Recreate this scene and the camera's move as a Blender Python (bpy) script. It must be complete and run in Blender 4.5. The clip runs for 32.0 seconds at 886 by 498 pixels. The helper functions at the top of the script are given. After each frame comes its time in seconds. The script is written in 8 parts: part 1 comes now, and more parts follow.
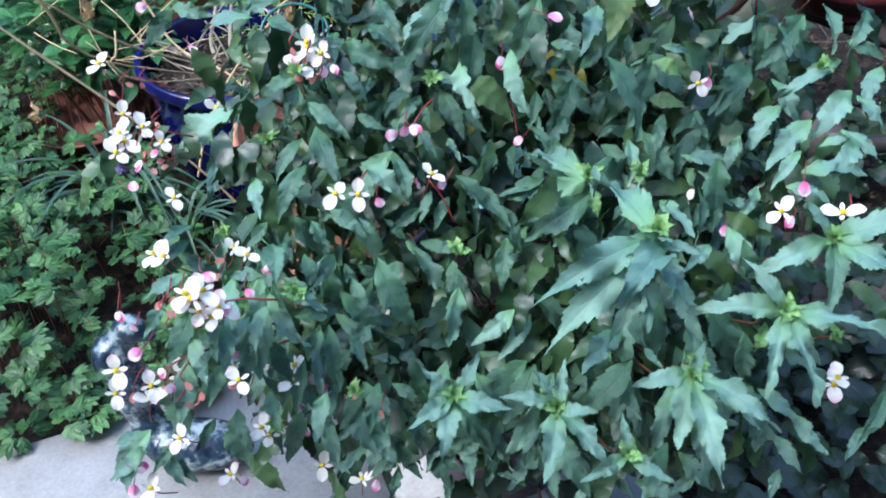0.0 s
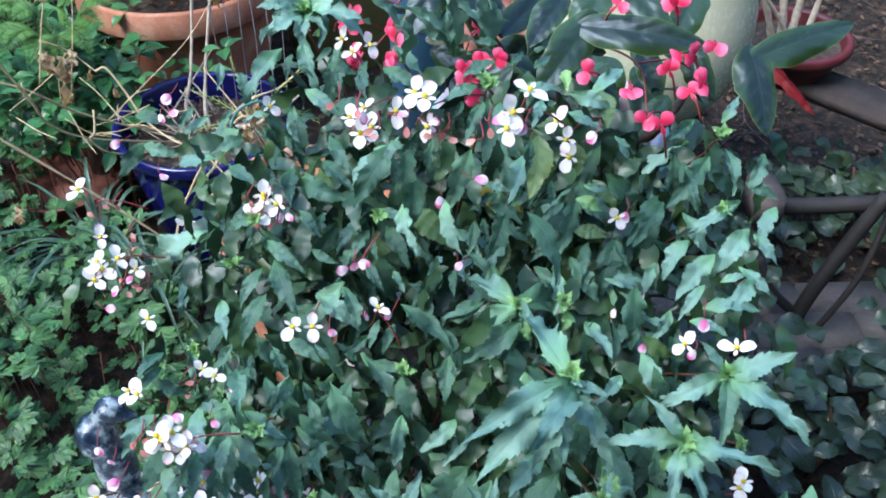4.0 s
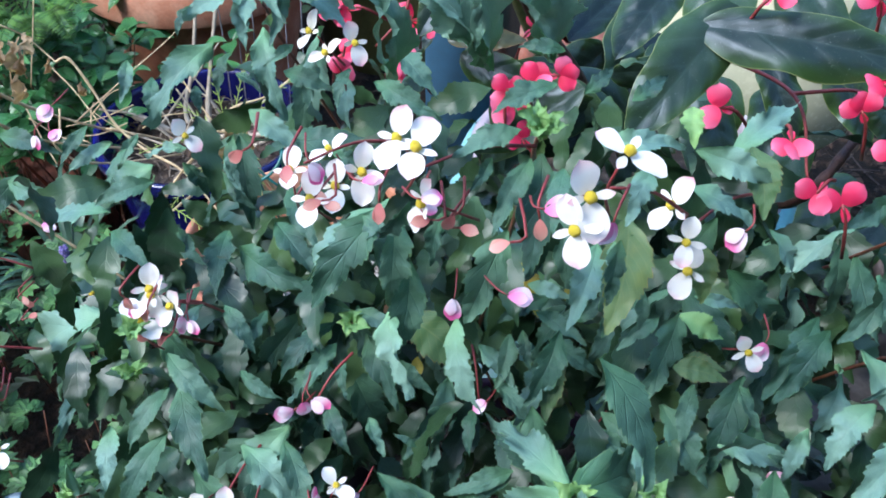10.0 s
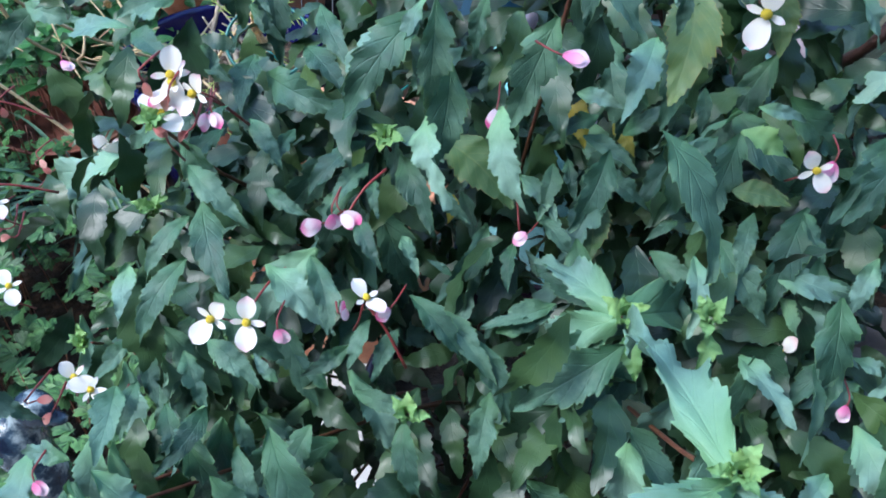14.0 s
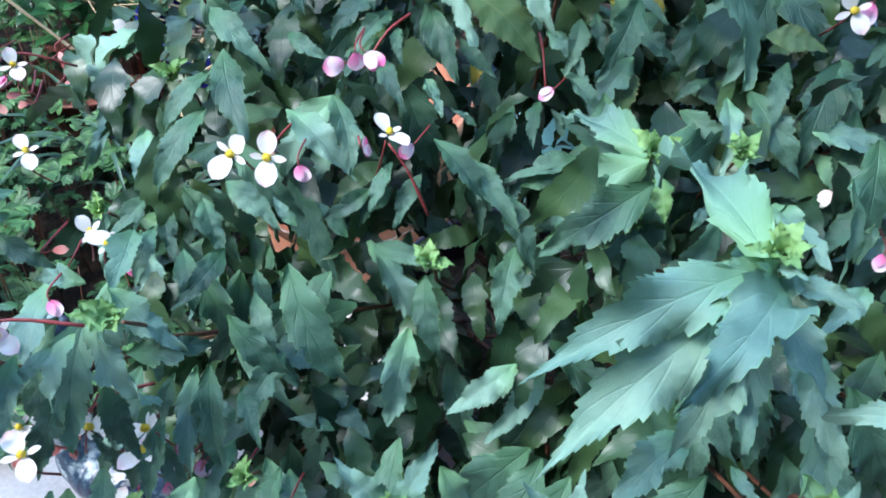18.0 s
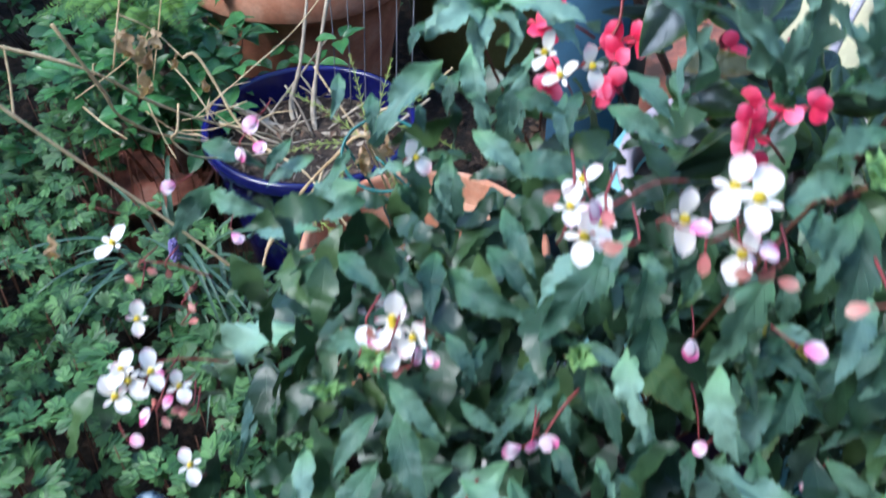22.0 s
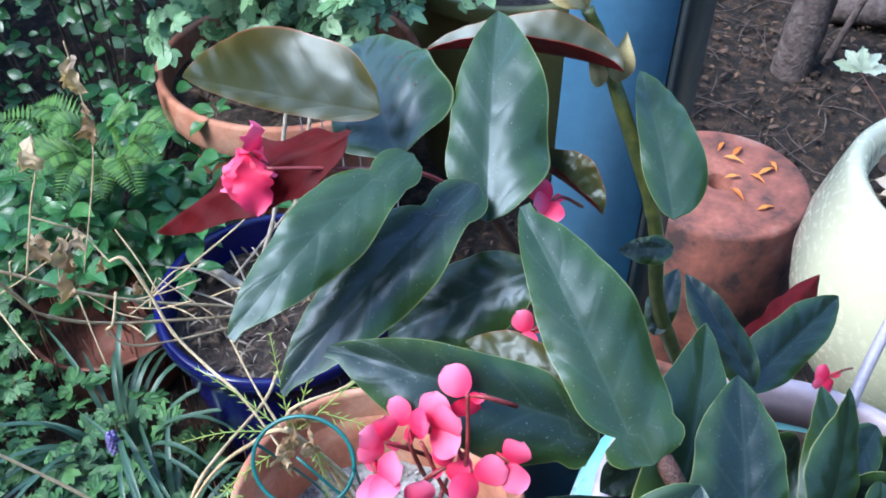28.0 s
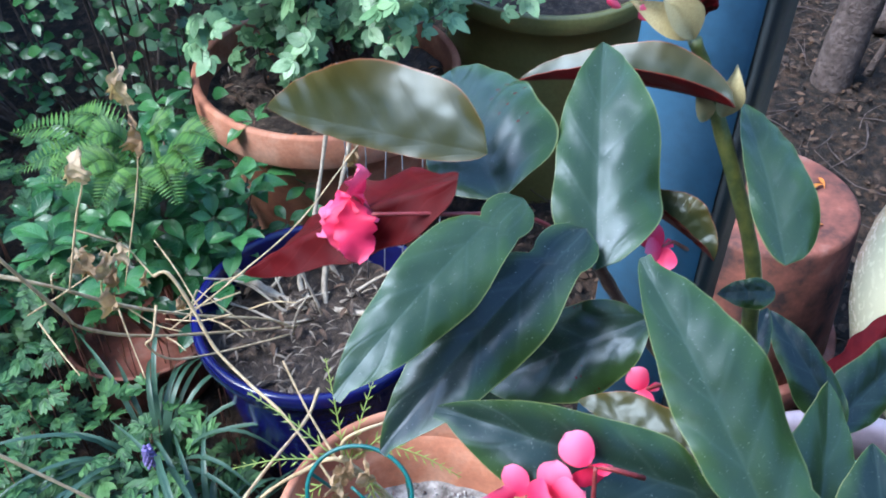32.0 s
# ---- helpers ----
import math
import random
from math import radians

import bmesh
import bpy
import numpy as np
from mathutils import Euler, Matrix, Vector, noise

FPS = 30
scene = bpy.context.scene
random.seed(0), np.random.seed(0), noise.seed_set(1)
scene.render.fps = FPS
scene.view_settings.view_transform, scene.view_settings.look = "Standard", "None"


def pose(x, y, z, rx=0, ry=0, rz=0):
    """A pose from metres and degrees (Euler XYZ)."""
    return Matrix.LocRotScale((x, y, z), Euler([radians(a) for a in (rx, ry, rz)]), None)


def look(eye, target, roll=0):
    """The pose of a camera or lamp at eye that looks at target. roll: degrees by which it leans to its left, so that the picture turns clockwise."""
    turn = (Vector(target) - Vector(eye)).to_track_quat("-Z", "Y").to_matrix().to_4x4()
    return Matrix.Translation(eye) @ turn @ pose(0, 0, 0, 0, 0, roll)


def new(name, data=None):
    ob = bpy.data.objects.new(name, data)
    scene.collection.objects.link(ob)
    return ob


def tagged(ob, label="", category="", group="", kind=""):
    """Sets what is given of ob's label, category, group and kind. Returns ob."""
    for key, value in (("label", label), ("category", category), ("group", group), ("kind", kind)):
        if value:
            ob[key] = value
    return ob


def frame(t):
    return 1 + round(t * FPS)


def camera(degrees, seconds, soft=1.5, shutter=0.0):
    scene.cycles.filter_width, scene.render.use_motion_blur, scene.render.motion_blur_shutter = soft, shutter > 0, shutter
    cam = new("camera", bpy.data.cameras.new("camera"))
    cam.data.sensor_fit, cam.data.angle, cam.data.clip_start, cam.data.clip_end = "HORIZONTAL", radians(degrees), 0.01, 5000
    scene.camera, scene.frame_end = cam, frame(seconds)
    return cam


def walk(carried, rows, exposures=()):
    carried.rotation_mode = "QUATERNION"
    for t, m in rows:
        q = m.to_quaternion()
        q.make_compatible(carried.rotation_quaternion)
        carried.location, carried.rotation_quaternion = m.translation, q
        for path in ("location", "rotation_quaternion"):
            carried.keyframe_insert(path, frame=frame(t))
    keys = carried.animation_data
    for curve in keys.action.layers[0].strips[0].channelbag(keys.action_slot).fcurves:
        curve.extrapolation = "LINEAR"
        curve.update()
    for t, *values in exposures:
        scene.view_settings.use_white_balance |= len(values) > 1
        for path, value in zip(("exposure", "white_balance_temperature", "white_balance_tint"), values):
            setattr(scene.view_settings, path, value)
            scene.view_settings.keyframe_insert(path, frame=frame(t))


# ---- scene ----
cam = camera(52.6, 32.0, soft=1.8, shutter=0.5)
METRES, EYE, TILT, LEAN, TURN = 2.3, 1.5, -42.0, 0.0, 0.0
ROWS = [
    (0.0, 0.0, 0.0, 0.0, 0.0, 0.0, -0.0),
    (0.5, 0.0096, -0.001, 0.0092, 0.15, 0.03, -0.13),
    (1.0, 0.0203, -0.0141, 0.0129, 0.22, 0.08, -0.22),
    (1.5, 0.0202, -0.0164, 0.0145, 0.37, -0.03, -0.31),
    (2.0, 0.0176, -0.0408, 0.0441, 0.54, 0.04, -0.48),
    (2.5, 0.0188, -0.0493, 0.053, 0.74, 0.09, -0.71),
    (3.0, 0.0187, -0.0487, 0.057, 0.84, 0.11, -0.79),
    (3.5, 0.0214, -0.0485, 0.0622, -0.24, 0.12, 0.28),
    (5.5, 0.0139, -0.0258, 0.0275, -1.39, 0.14, 1.36),
    (6.0, 0.0143, -0.0181, 0.0111, -1.15, 0.11, 1.19),
    (6.5, 0.0108, -0.0103, 0.0015, -0.92, 0.01, 1.0),
    (7.0, -0.0082, 0.0254, 0.0059, -0.66, -0.07, 0.76),
    (7.5, -0.0119, 0.0698, 0.0309, -0.22, -0.05, 0.31),
    (8.0, -0.0022, 0.1028, 0.0649, 0.47, 0.06, -0.48),
    (8.5, 0.0199, 0.1275, 0.0861, 1.18, 0.17, -1.15),
    (9.0, 0.0335, 0.1371, 0.0996, 1.67, 0.19, -1.67),
    (9.5, 0.0334, 0.1341, 0.101, 2.04, 0.24, -2.12),
    (10.0, 0.0337, 0.1333, 0.1016, 2.31, 0.23, -2.42),
    (10.5, 0.0363, 0.1347, 0.1011, 2.54, 0.22, -2.68),
    (11.0, 0.0433, 0.1382, 0.0886, 2.67, 0.08, -2.86),
    (11.5, 0.0424, 0.1488, 0.0697, 2.81, -0.15, -2.95),
    (12.0, 0.0352, 0.1551, 0.0579, 3.09, 0.01, -3.09),
    (12.5, 0.0328, 0.1546, 0.0514, 3.23, -0.07, -3.21),
    (13.0, 0.0318, 0.1534, 0.05, 3.33, -0.18, -3.32),
    (13.5, 0.0312, 0.1544, 0.0489, 3.44, -0.22, -3.45),
    (14.0, 0.0302, 0.1529, 0.0479, 3.67, -0.16, -3.63),
    (14.5, 0.0291, 0.1495, 0.0468, 3.83, -0.21, -3.74),
    (16.5, 0.0297, 0.1467, 0.0421, 4.34, -0.18, -4.26),
    (17.0, 0.0265, 0.1527, 0.027, 4.38, -0.0, -4.29),
    (17.5, 0.0317, 0.1573, 0.0098, 4.44, 0.07, -4.32),
    (18.0, 0.03, 0.1589, 0.0033, 4.54, -0.01, -4.32),
    (18.5, 0.0294, 0.1598, -0.0006, 4.62, 0.04, -4.39),
    (19.0, 0.0228, 0.1569, -0.0008, 4.72, -0.01, -4.55),
    (19.5, 0.0161, 0.1626, -0.009, 4.83, 0.01, -4.59),
    (20.0, 0.0122, 0.1606, -0.0101, 4.87, 0.01, -4.6),
    (20.5, 0.0062, 0.1452, 0.0011, 4.82, -0.15, -4.56),
    (21.0, -0.0139, 0.1262, 0.0253, 4.75, -0.27, -4.61),
    (21.5, -0.0288, 0.1181, 0.0615, 4.84, -0.27, -4.76),
    (22.0, -0.0254, 0.1405, 0.1095, 4.92, -0.38, -4.69),
    (22.5, -0.0297, 0.1592, 0.1548, 5.04, -0.47, -4.69),
    (23.0, -0.0254, 0.1686, 0.1971, 5.45, -0.42, -4.89),
    (23.5, -0.0112, 0.1748, 0.221, 6.16, -0.42, -5.5),
    (24.0, -0.0074, 0.1872, 0.2296, 6.36, -0.39, -5.79),
    (24.5, 0.0022, 0.211, 0.2326, 6.5, -0.38, -5.93),
    (25.0, 0.0091, 0.2352, 0.2307, 6.65, -0.42, -6.1),
    (25.5, -0.0114, 0.2533, 0.2361, 6.9, -0.45, -6.35),
    (26.0, -0.0205, 0.2546, 0.2589, 7.2, -0.46, -6.54),
    (26.5, -0.0178, 0.2447, 0.2707, 7.44, -0.44, -6.77),
    (28.5, 0.0027, 0.246, 0.2667, 7.95, -0.51, -7.32),
    (29.0, 0.0024, 0.2451, 0.2658, 8.0, -0.53, -7.4),
    (29.5, 0.0014, 0.2444, 0.2645, 8.04, -0.55, -7.47),
    (30.0, 0.0005, 0.2454, 0.2641, 8.13, -0.58, -7.51),
    (30.5, -0.0087, 0.2562, 0.2733, 8.22, -0.59, -7.61),
    (31.0, -0.0126, 0.2534, 0.2851, 8.38, -0.58, -7.69),
    (31.5, -0.0194, 0.2518, 0.2826, 8.57, -0.59, -7.85),
    (32.0, -0.0253, 0.2567, 0.2764, 8.78, -0.63, -8.08),
]
walk(cam, [(t, pose(0, 0, EYE, TILT, LEAN, TURN) @ pose(METRES * x, METRES * y, METRES * z, 90 + pitch, roll, yaw)) for t, x, y, z, yaw, pitch, roll in ROWS],
     exposures=((0.0, 2.36, 5720, 7.0), (3.0, 2.32, 5720, 7.0), (7.0, 2.36, 5720, 7.0), (9.0, 2.26, 5720, 7.0), (14.0, 2.28, 5720, 7.0), (18.0, 2.62, 5720, 7.0), (21.0, 2.46, 5720, 7.0), (22.8, 2.08, 5720, 7.0), (24.0, 2.36, 5500, 7.0), (32.0, 2.45, 5500, 7.0)))

# ---- world, sun, exposure ----
world = bpy.data.worlds.new("world")
scene.world = world
world.use_nodes = True
wn = world.node_tree
sky = wn.nodes.new("ShaderNodeTexSky")
sky.sky_type = 'NISHITA'
sky.sun_disc = False
sky.sun_elevation = radians(48)
sky.sun_rotation = radians(248)
sky.air_density, sky.dust_density, sky.ozone_density = 1.0, 1.2, 1.2
wn.links.new(sky.outputs[0], wn.nodes["Background"].inputs[0])
wn.nodes["Background"].inputs[1].default_value = 0.14
sun = new("sun", bpy.data.lights.new("sun", 'SUN'))
sun.data.energy, sun.data.angle, sun.data.color = 0.9, radians(25), (1.0, 0.96, 0.9)
sun.matrix_world = look((-2.6, -0.8, 5.0), (0.2, 1.2, 0.5))

# ---- materials ----
def mat(name, base=(0.5, 0.5, 0.5), rough=0.6, metal=0.0, spec=0.5):
    m = bpy.data.materials.new(name)
    m.use_nodes = True
    b = m.node_tree.nodes["Principled BSDF"]
    b.inputs["Base Color"].default_value = (*base, 1)
    b.inputs["Roughness"].default_value = rough
    b.inputs["Metallic"].default_value = metal
    b.inputs["Specular IOR Level"].default_value = spec
    return m, m.node_tree, b


def nd(t, kind):
    return t.nodes.new(kind)


def ramp(t, fac, stops):
    r = nd(t, "ShaderNodeValToRGB")
    e = r.color_ramp.elements
    while len(e) < len(stops):
        e.new(0.5)
    for el, (p, c) in zip(e, stops):
        el.position, el.color = p, (*c, 1)
    t.links.new(fac, r.inputs[0])
    return r.outputs[0]


def noise_tex(t, scale, detail=4, coord="Object", rough=0.6, distort=0.0):
    c = nd(t, "ShaderNodeTexCoord")
    n = nd(t, "ShaderNodeTexNoise")
    n.inputs["Scale"].default_value = scale
    n.inputs["Detail"].default_value = detail
    n.inputs["Roughness"].default_value = rough
    n.inputs["Distortion"].default_value = distort
    t.links.new(c.outputs[coord], n.inputs["Vector"])
    return n.outputs[0]


def bump(t, b, fac, strength, dist):
    n = nd(t, "ShaderNodeBump")
    n.inputs["Strength"].default_value = strength
    n.inputs["Distance"].default_value = dist
    t.links.new(fac, n.inputs["Height"])
    t.links.new(n.outputs[0], b.inputs["Normal"])


def mixc(t, fac, a, b, mode='MIX'):
    m = nd(t, "ShaderNodeMix")
    m.data_type, m.blend_type = 'RGBA', mode
    for sock, v in ((m.inputs[0], fac), (m.inputs[6], a), (m.inputs[7], b)):
        if hasattr(v, "links"):
            t.links.new(v, sock)
        else:
            sock.default_value = v if isinstance(v, (int, float)) else (*v, 1)
    return m.outputs[2]


def math_node(t, op, a, b=0.0):
    m = nd(t, "ShaderNodeMath")
    m.operation = op
    for sock, v in ((m.inputs[0], a), (m.inputs[1], b)):
        if hasattr(v, "links"):
            t.links.new(v, sock)
        else:
            sock.default_value = v
    return m.outputs[0]


def mottled(name, stops, scale, rough=0.7, bump_s=0.3, bump_d=0.003, fine=None, spec=0.5, coord="Object", metal=0.0, var=0.14):
    """Noise-coloured surface with a second, finer grain and relief."""
    m, t, b = mat(name, rough=rough, spec=spec, metal=metal)
    n1 = noise_tex(t, scale, 5, coord)
    n2 = noise_tex(t, fine or scale * 7, 4, coord)
    col = ramp(t, n1, stops)
    g = ramp(t, n2, [(0.3, (1 - var, 1 - var, 1 - var)), (0.7, (1 + 0.7 * var, 1 + 0.7 * var, 1 + 0.7 * var))])
    t.links.new(mixc(t, 1.0, col, g, 'MULTIPLY'), b.inputs["Base Color"])
    rr = math_node(t, 'MULTIPLY_ADD', n2, 0.25)
    rr.node.inputs[2].default_value = rough - 0.12
    t.links.new(rr, b.inputs["Roughness"])
    bump(t, b, n2, bump_s, bump_d)
    return m


def leaf_mat(name, dark, mid, light, vein, rough=0.38, veins=9.0, vein_mix=0.35, spec=0.5, rand="obj", trans=0.12, bump_d=0.0015, blotch=28.0, groove=0.9, grain=0.35, quilt=0.0, margin=None, shoot=None, dust=False, coat=0.0, rvar=0.3, sheen=None, wash=None):
    """A leaf: colour varies leaf by leaf and over the blade, paler midrib and side veins, fine relief."""
    m, t, b = mat(name, rough=rough, spec=spec)
    if rand == "obj":
        r = nd(t, "ShaderNodeObjectInfo").outputs["Random"]
    else:
        r = nd(t, "ShaderNodeNewGeometry").outputs["Random Per Island"]
    uv = nd(t, "ShaderNodeTexCoord").outputs["UV"]
    sp = nd(t, "ShaderNodeSeparateXYZ")
    t.links.new(uv, sp.inputs[0])
    u = math_node(t, 'ABSOLUTE', math_node(t, 'SUBTRACT', sp.outputs[0], 0.5))
    v = sp.outputs[1]
    blot = noise_tex(t, blotch, 4)
    f = math_node(t, 'ADD', math_node(t, 'MULTIPLY', r, 0.62), math_node(t, 'MULTIPLY', blot, 0.42))
    col = ramp(t, f, [(0.15, dark), (0.5, mid), (0.92, light)])
    rib = ramp(t, u, [(0.0, (1, 1, 1)), (0.035, (0, 0, 0))])
    w = math_node(t, 'FRACT', math_node(t, 'MULTIPLY', math_node(t, 'SUBTRACT', v, math_node(t, 'MULTIPLY', u, 0.55)), veins))
    side = ramp(t, math_node(t, 'ABSOLUTE', math_node(t, 'SUBTRACT', w, 0.5)), [(0.0, (0.75, 0.75, 0.75)), (0.09, (0, 0, 0))])
    vf = math_node(t, 'MAXIMUM', rib, side)
    col = mixc(t, math_node(t, 'MULTIPLY', vf, vein_mix), col, vein)
    if shoot:
        col = mixc(t, ramp(t, v, [(0.0, (0.8, 0.8, 0.8)), (0.42, (0, 0, 0))]), col, shoot)
    if wash:
        col = mixc(t, math_node(t, 'MULTIPLY', ramp(t, u, [(0.24, (0, 0, 0)), (0.48, (1, 1, 1))]), math_node(t, 'MULTIPLY', blot, 1.35)), col, wash)
    if margin:
        col = mixc(t, ramp(t, u, [(0.485, (0, 0, 0)), (0.495, (1, 1, 1))]), col, margin)
    if dust:
        col = mixc(t, ramp(t, noise_tex(t, 110.0, 3), [(0.66, (0, 0, 0)), (0.76, (0.6, 0.6, 0.6))]), col, (0.4, 0.42, 0.4))
    t.links.new(col, b.inputs["Base Color"])
    fine = noise_tex(t, 190.0, 3)
    h = math_node(t, 'ADD', math_node(t, 'MULTIPLY', fine, grain), math_node(t, 'MULTIPLY', vf, -groove))
    bump(t, b, h, 0.5, bump_d)
    if quilt:
        q = nd(t, "ShaderNodeBump")
        q.inputs["Strength"].default_value, q.inputs["Distance"].default_value = 0.55, quilt
        t.links.new(noise_tex(t, 2.6, 2), q.inputs["Height"])
        t.links.new(q.outputs[0], b.inputs["Normal"].links[0].from_node.inputs["Normal"])
    rr = math_node(t, 'MULTIPLY_ADD', blot, rvar)
    rr.node.inputs[2].default_value = rough - 0.47 * rvar
    if sheen:
        b.inputs["Specular Tint"].default_value = (*sheen, 1)
    if coat:
        b.inputs["Coat Weight"].default_value, b.inputs["Coat Roughness"].default_value = coat, 0.34
    t.links.new(rr, b.inputs["Roughness"])
    if trans:
        tr = nd(t, "ShaderNodeBsdfTranslucent")
        t.links.new(mixc(t, 1.0, col, (1.0, 1.0, 0.55), 'MULTIPLY'), tr.inputs[0])
        ms = nd(t, "ShaderNodeMixShader")
        ms.inputs[0].default_value = trans
        t.links.new(b.outputs[0], ms.inputs[1])
        t.links.new(tr.outputs[0], ms.inputs[2])
        t.links.new(ms.outputs[0], t.nodes["Material Output"].inputs[0])
    return m


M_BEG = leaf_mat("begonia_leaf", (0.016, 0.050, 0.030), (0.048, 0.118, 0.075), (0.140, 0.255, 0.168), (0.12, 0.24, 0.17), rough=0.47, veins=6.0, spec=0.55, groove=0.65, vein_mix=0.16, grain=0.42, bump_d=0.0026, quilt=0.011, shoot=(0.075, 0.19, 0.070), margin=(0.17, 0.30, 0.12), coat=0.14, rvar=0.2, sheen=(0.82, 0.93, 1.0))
# paler leaf copy: young growth, plus sky light put into the colour
M_BEG_PALE = leaf_mat("skylit_begonia_leaf", (0.097, 0.190, 0.146), (0.155, 0.278, 0.216), (0.240, 0.385, 0.284), (0.25, 0.42, 0.29), rough=0.47, veins=6.0, spec=0.55, groove=0.38, vein_mix=0.22, grain=0.45, bump_d=0.0024, quilt=0.011, shoot=(0.17, 0.36, 0.13), margin=(0.20, 0.38, 0.19), coat=0.14, rvar=0.2, sheen=(0.82, 0.93, 1.0))
M_BEG_YOUNG = leaf_mat("young_begonia_leaf", (0.14, 0.29, 0.10), (0.21, 0.39, 0.13), (0.31, 0.50, 0.17), (0.34, 0.48, 0.2), rough=0.4, veins=5.0, groove=0.15, vein_mix=0.15, trans=0.2)
M_BEG_OLD = leaf_mat("yellowing_begonia_leaf", (0.045, 0.10, 0.03), (0.075, 0.15, 0.045), (0.22, 0.23, 0.04), (0.20, 0.24, 0.08), rough=0.42, groove=0.2, blotch=5.0, coat=0.15, quilt=0.006, margin=(0.26, 0.20, 0.04))
M_BEG_YELLOW = leaf_mat("yellow_begonia_leaf", (0.20, 0.19, 0.02), (0.40, 0.31, 0.03), (0.52, 0.40, 0.05), (0.4, 0.4, 0.1), rough=0.45, groove=0.2, blotch=5.0, trans=0.25)
# inner leaf copy, darkened to put the shrub's inner shade into its colour
M_BEG_FILL = leaf_mat("shade_toned_inner_leaf", (0.010, 0.030, 0.014), (0.026, 0.066, 0.028), (0.068, 0.125, 0.036), (0.10, 0.2, 0.10), rough=0.42, veins=5.0, rand="isl", vein_mix=0.10, trans=0.08, groove=0.2, coat=0.15)
M_WING = leaf_mat("cane_begonia_leaf", (0.007, 0.014, 0.009), (0.014, 0.029, 0.015), (0.030, 0.058, 0.022), (0.12, 0.17, 0.15), spec=0.43, rough=0.33, veins=4.0, vein_mix=0.10, trans=0.02, bump_d=0.0010, blotch=5.0, groove=0.2, grain=0.17, quilt=0.008, margin=(0.15, 0.18, 0.06), dust=True, rvar=0.22, sheen=(0.74, 0.82, 1.0), wash=(0.034, 0.072, 0.012))
M_WING_UNDER = leaf_mat("red_leaf_underside", (0.035, 0.002, 0.003), (0.080, 0.004, 0.005), (0.15, 0.009, 0.010), (0.20, 0.02, 0.02), spec=0.10, rough=0.5, veins=6.0, vein_mix=0.12, trans=0.10, bump_d=0.0008, blotch=9.0, groove=0.3, grain=0.1, quilt=0.02)
M_WING_OLIVE = leaf_mat("olive_leaf_face", (0.016, 0.020, 0.007), (0.026, 0.032, 0.011), (0.048, 0.048, 0.016), (0.10, 0.09, 0.04), spec=0.36, rough=0.32, veins=4.5, vein_mix=0.06, trans=0.05, bump_d=0.0008, blotch=5.0, groove=0.15, grain=0.1, quilt=0.012, margin=(0.25, 0.10, 0.05), sheen=(0.82, 0.92, 1.0), wash=(0.070, 0.056, 0.012))
M_EDGE = mat("pale_leaf_margin", (0.20, 0.22, 0.08), 0.5)[0]
M_REDEDGE = mat("red_leaf_margin", (0.22, 0.03, 0.02), 0.5)[0]
M_PARSLEY = leaf_mat("ground_cover_leaf", (0.018, 0.060, 0.020), (0.046, 0.132, 0.040), (0.125, 0.270, 0.082), (0.10, 0.22, 0.08), rough=0.5, veins=5.0, rand="isl", vein_mix=0.2)
M_GLOSSY = leaf_mat("glossy_shrub_leaf", (0.014, 0.058, 0.018), (0.032, 0.118, 0.034), (0.078, 0.225, 0.062), (0.08, 0.18, 0.08), rough=0.30, veins=6.0, rand="isl")
M_FERN = leaf_mat("fern_frond", (0.026, 0.080, 0.012), (0.060, 0.155, 0.020), (0.115, 0.235, 0.032), (0.15, 0.28, 0.08), rough=0.5, rand="isl", vein_mix=0.1)
M_IVY = leaf_mat("ivy_leaf", (0.045, 0.12, 0.045), (0.13, 0.26, 0.11), (0.29, 0.46, 0.22), (0.29, 0.43, 0.24), rough=0.40, veins=4.0, rand="isl", vein_mix=0.3)
M_STRAP = leaf_mat("strap_leaf", (0.035, 0.075, 0.05), (0.07, 0.14, 0.09), (0.14, 0.22, 0.15), (0.16, 0.25, 0.18), rough=0.4, veins=0.0, rand="isl", vein_mix=0.2)
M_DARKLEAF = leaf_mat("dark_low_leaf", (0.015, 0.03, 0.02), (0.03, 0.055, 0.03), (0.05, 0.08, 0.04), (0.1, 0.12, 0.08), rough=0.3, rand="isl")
M_VARIEG = leaf_mat("variegated_leaf", (0.42, 0.5, 0.28), (0.58, 0.62, 0.40), (0.7, 0.72, 0.55), (0.10, 0.24, 0.07), rough=0.45, vein_mix=0.6)


def petal_mat(name, stops, rough=0.45):
    m, t, b = mat(name, rough=rough)
    uv = nd(t, "ShaderNodeTexCoord").outputs["UV"]
    sp = nd(t, "ShaderNodeSeparateXYZ")
    t.links.new(uv, sp.inputs[0])
    r = nd(t, "ShaderNodeObjectInfo").outputs["Random"]
    f = math_node(t, 'ADD', math_node(t, 'MULTIPLY', sp.outputs[1], 0.6), math_node(t, 'MULTIPLY', r, 0.4))
    col = ramp(t, f, stops)
    t.links.new(col, b.inputs["Base Color"])
    bump(t, b, noise_tex(t, 160.0, 3), 0.25, 0.0008)
    tr = nd(t, "ShaderNodeBsdfTranslucent")
    t.links.new(col, tr.inputs[0])
    ms = nd(t, "ShaderNodeMixShader")
    ms.inputs[0].default_value = 0.25
    t.links.new(b.outputs[0], ms.inputs[1])
    t.links.new(tr.outputs[0], ms.inputs[2])
    t.links.new(ms.outputs[0], t.nodes["Material Output"].inputs[0])
    return m


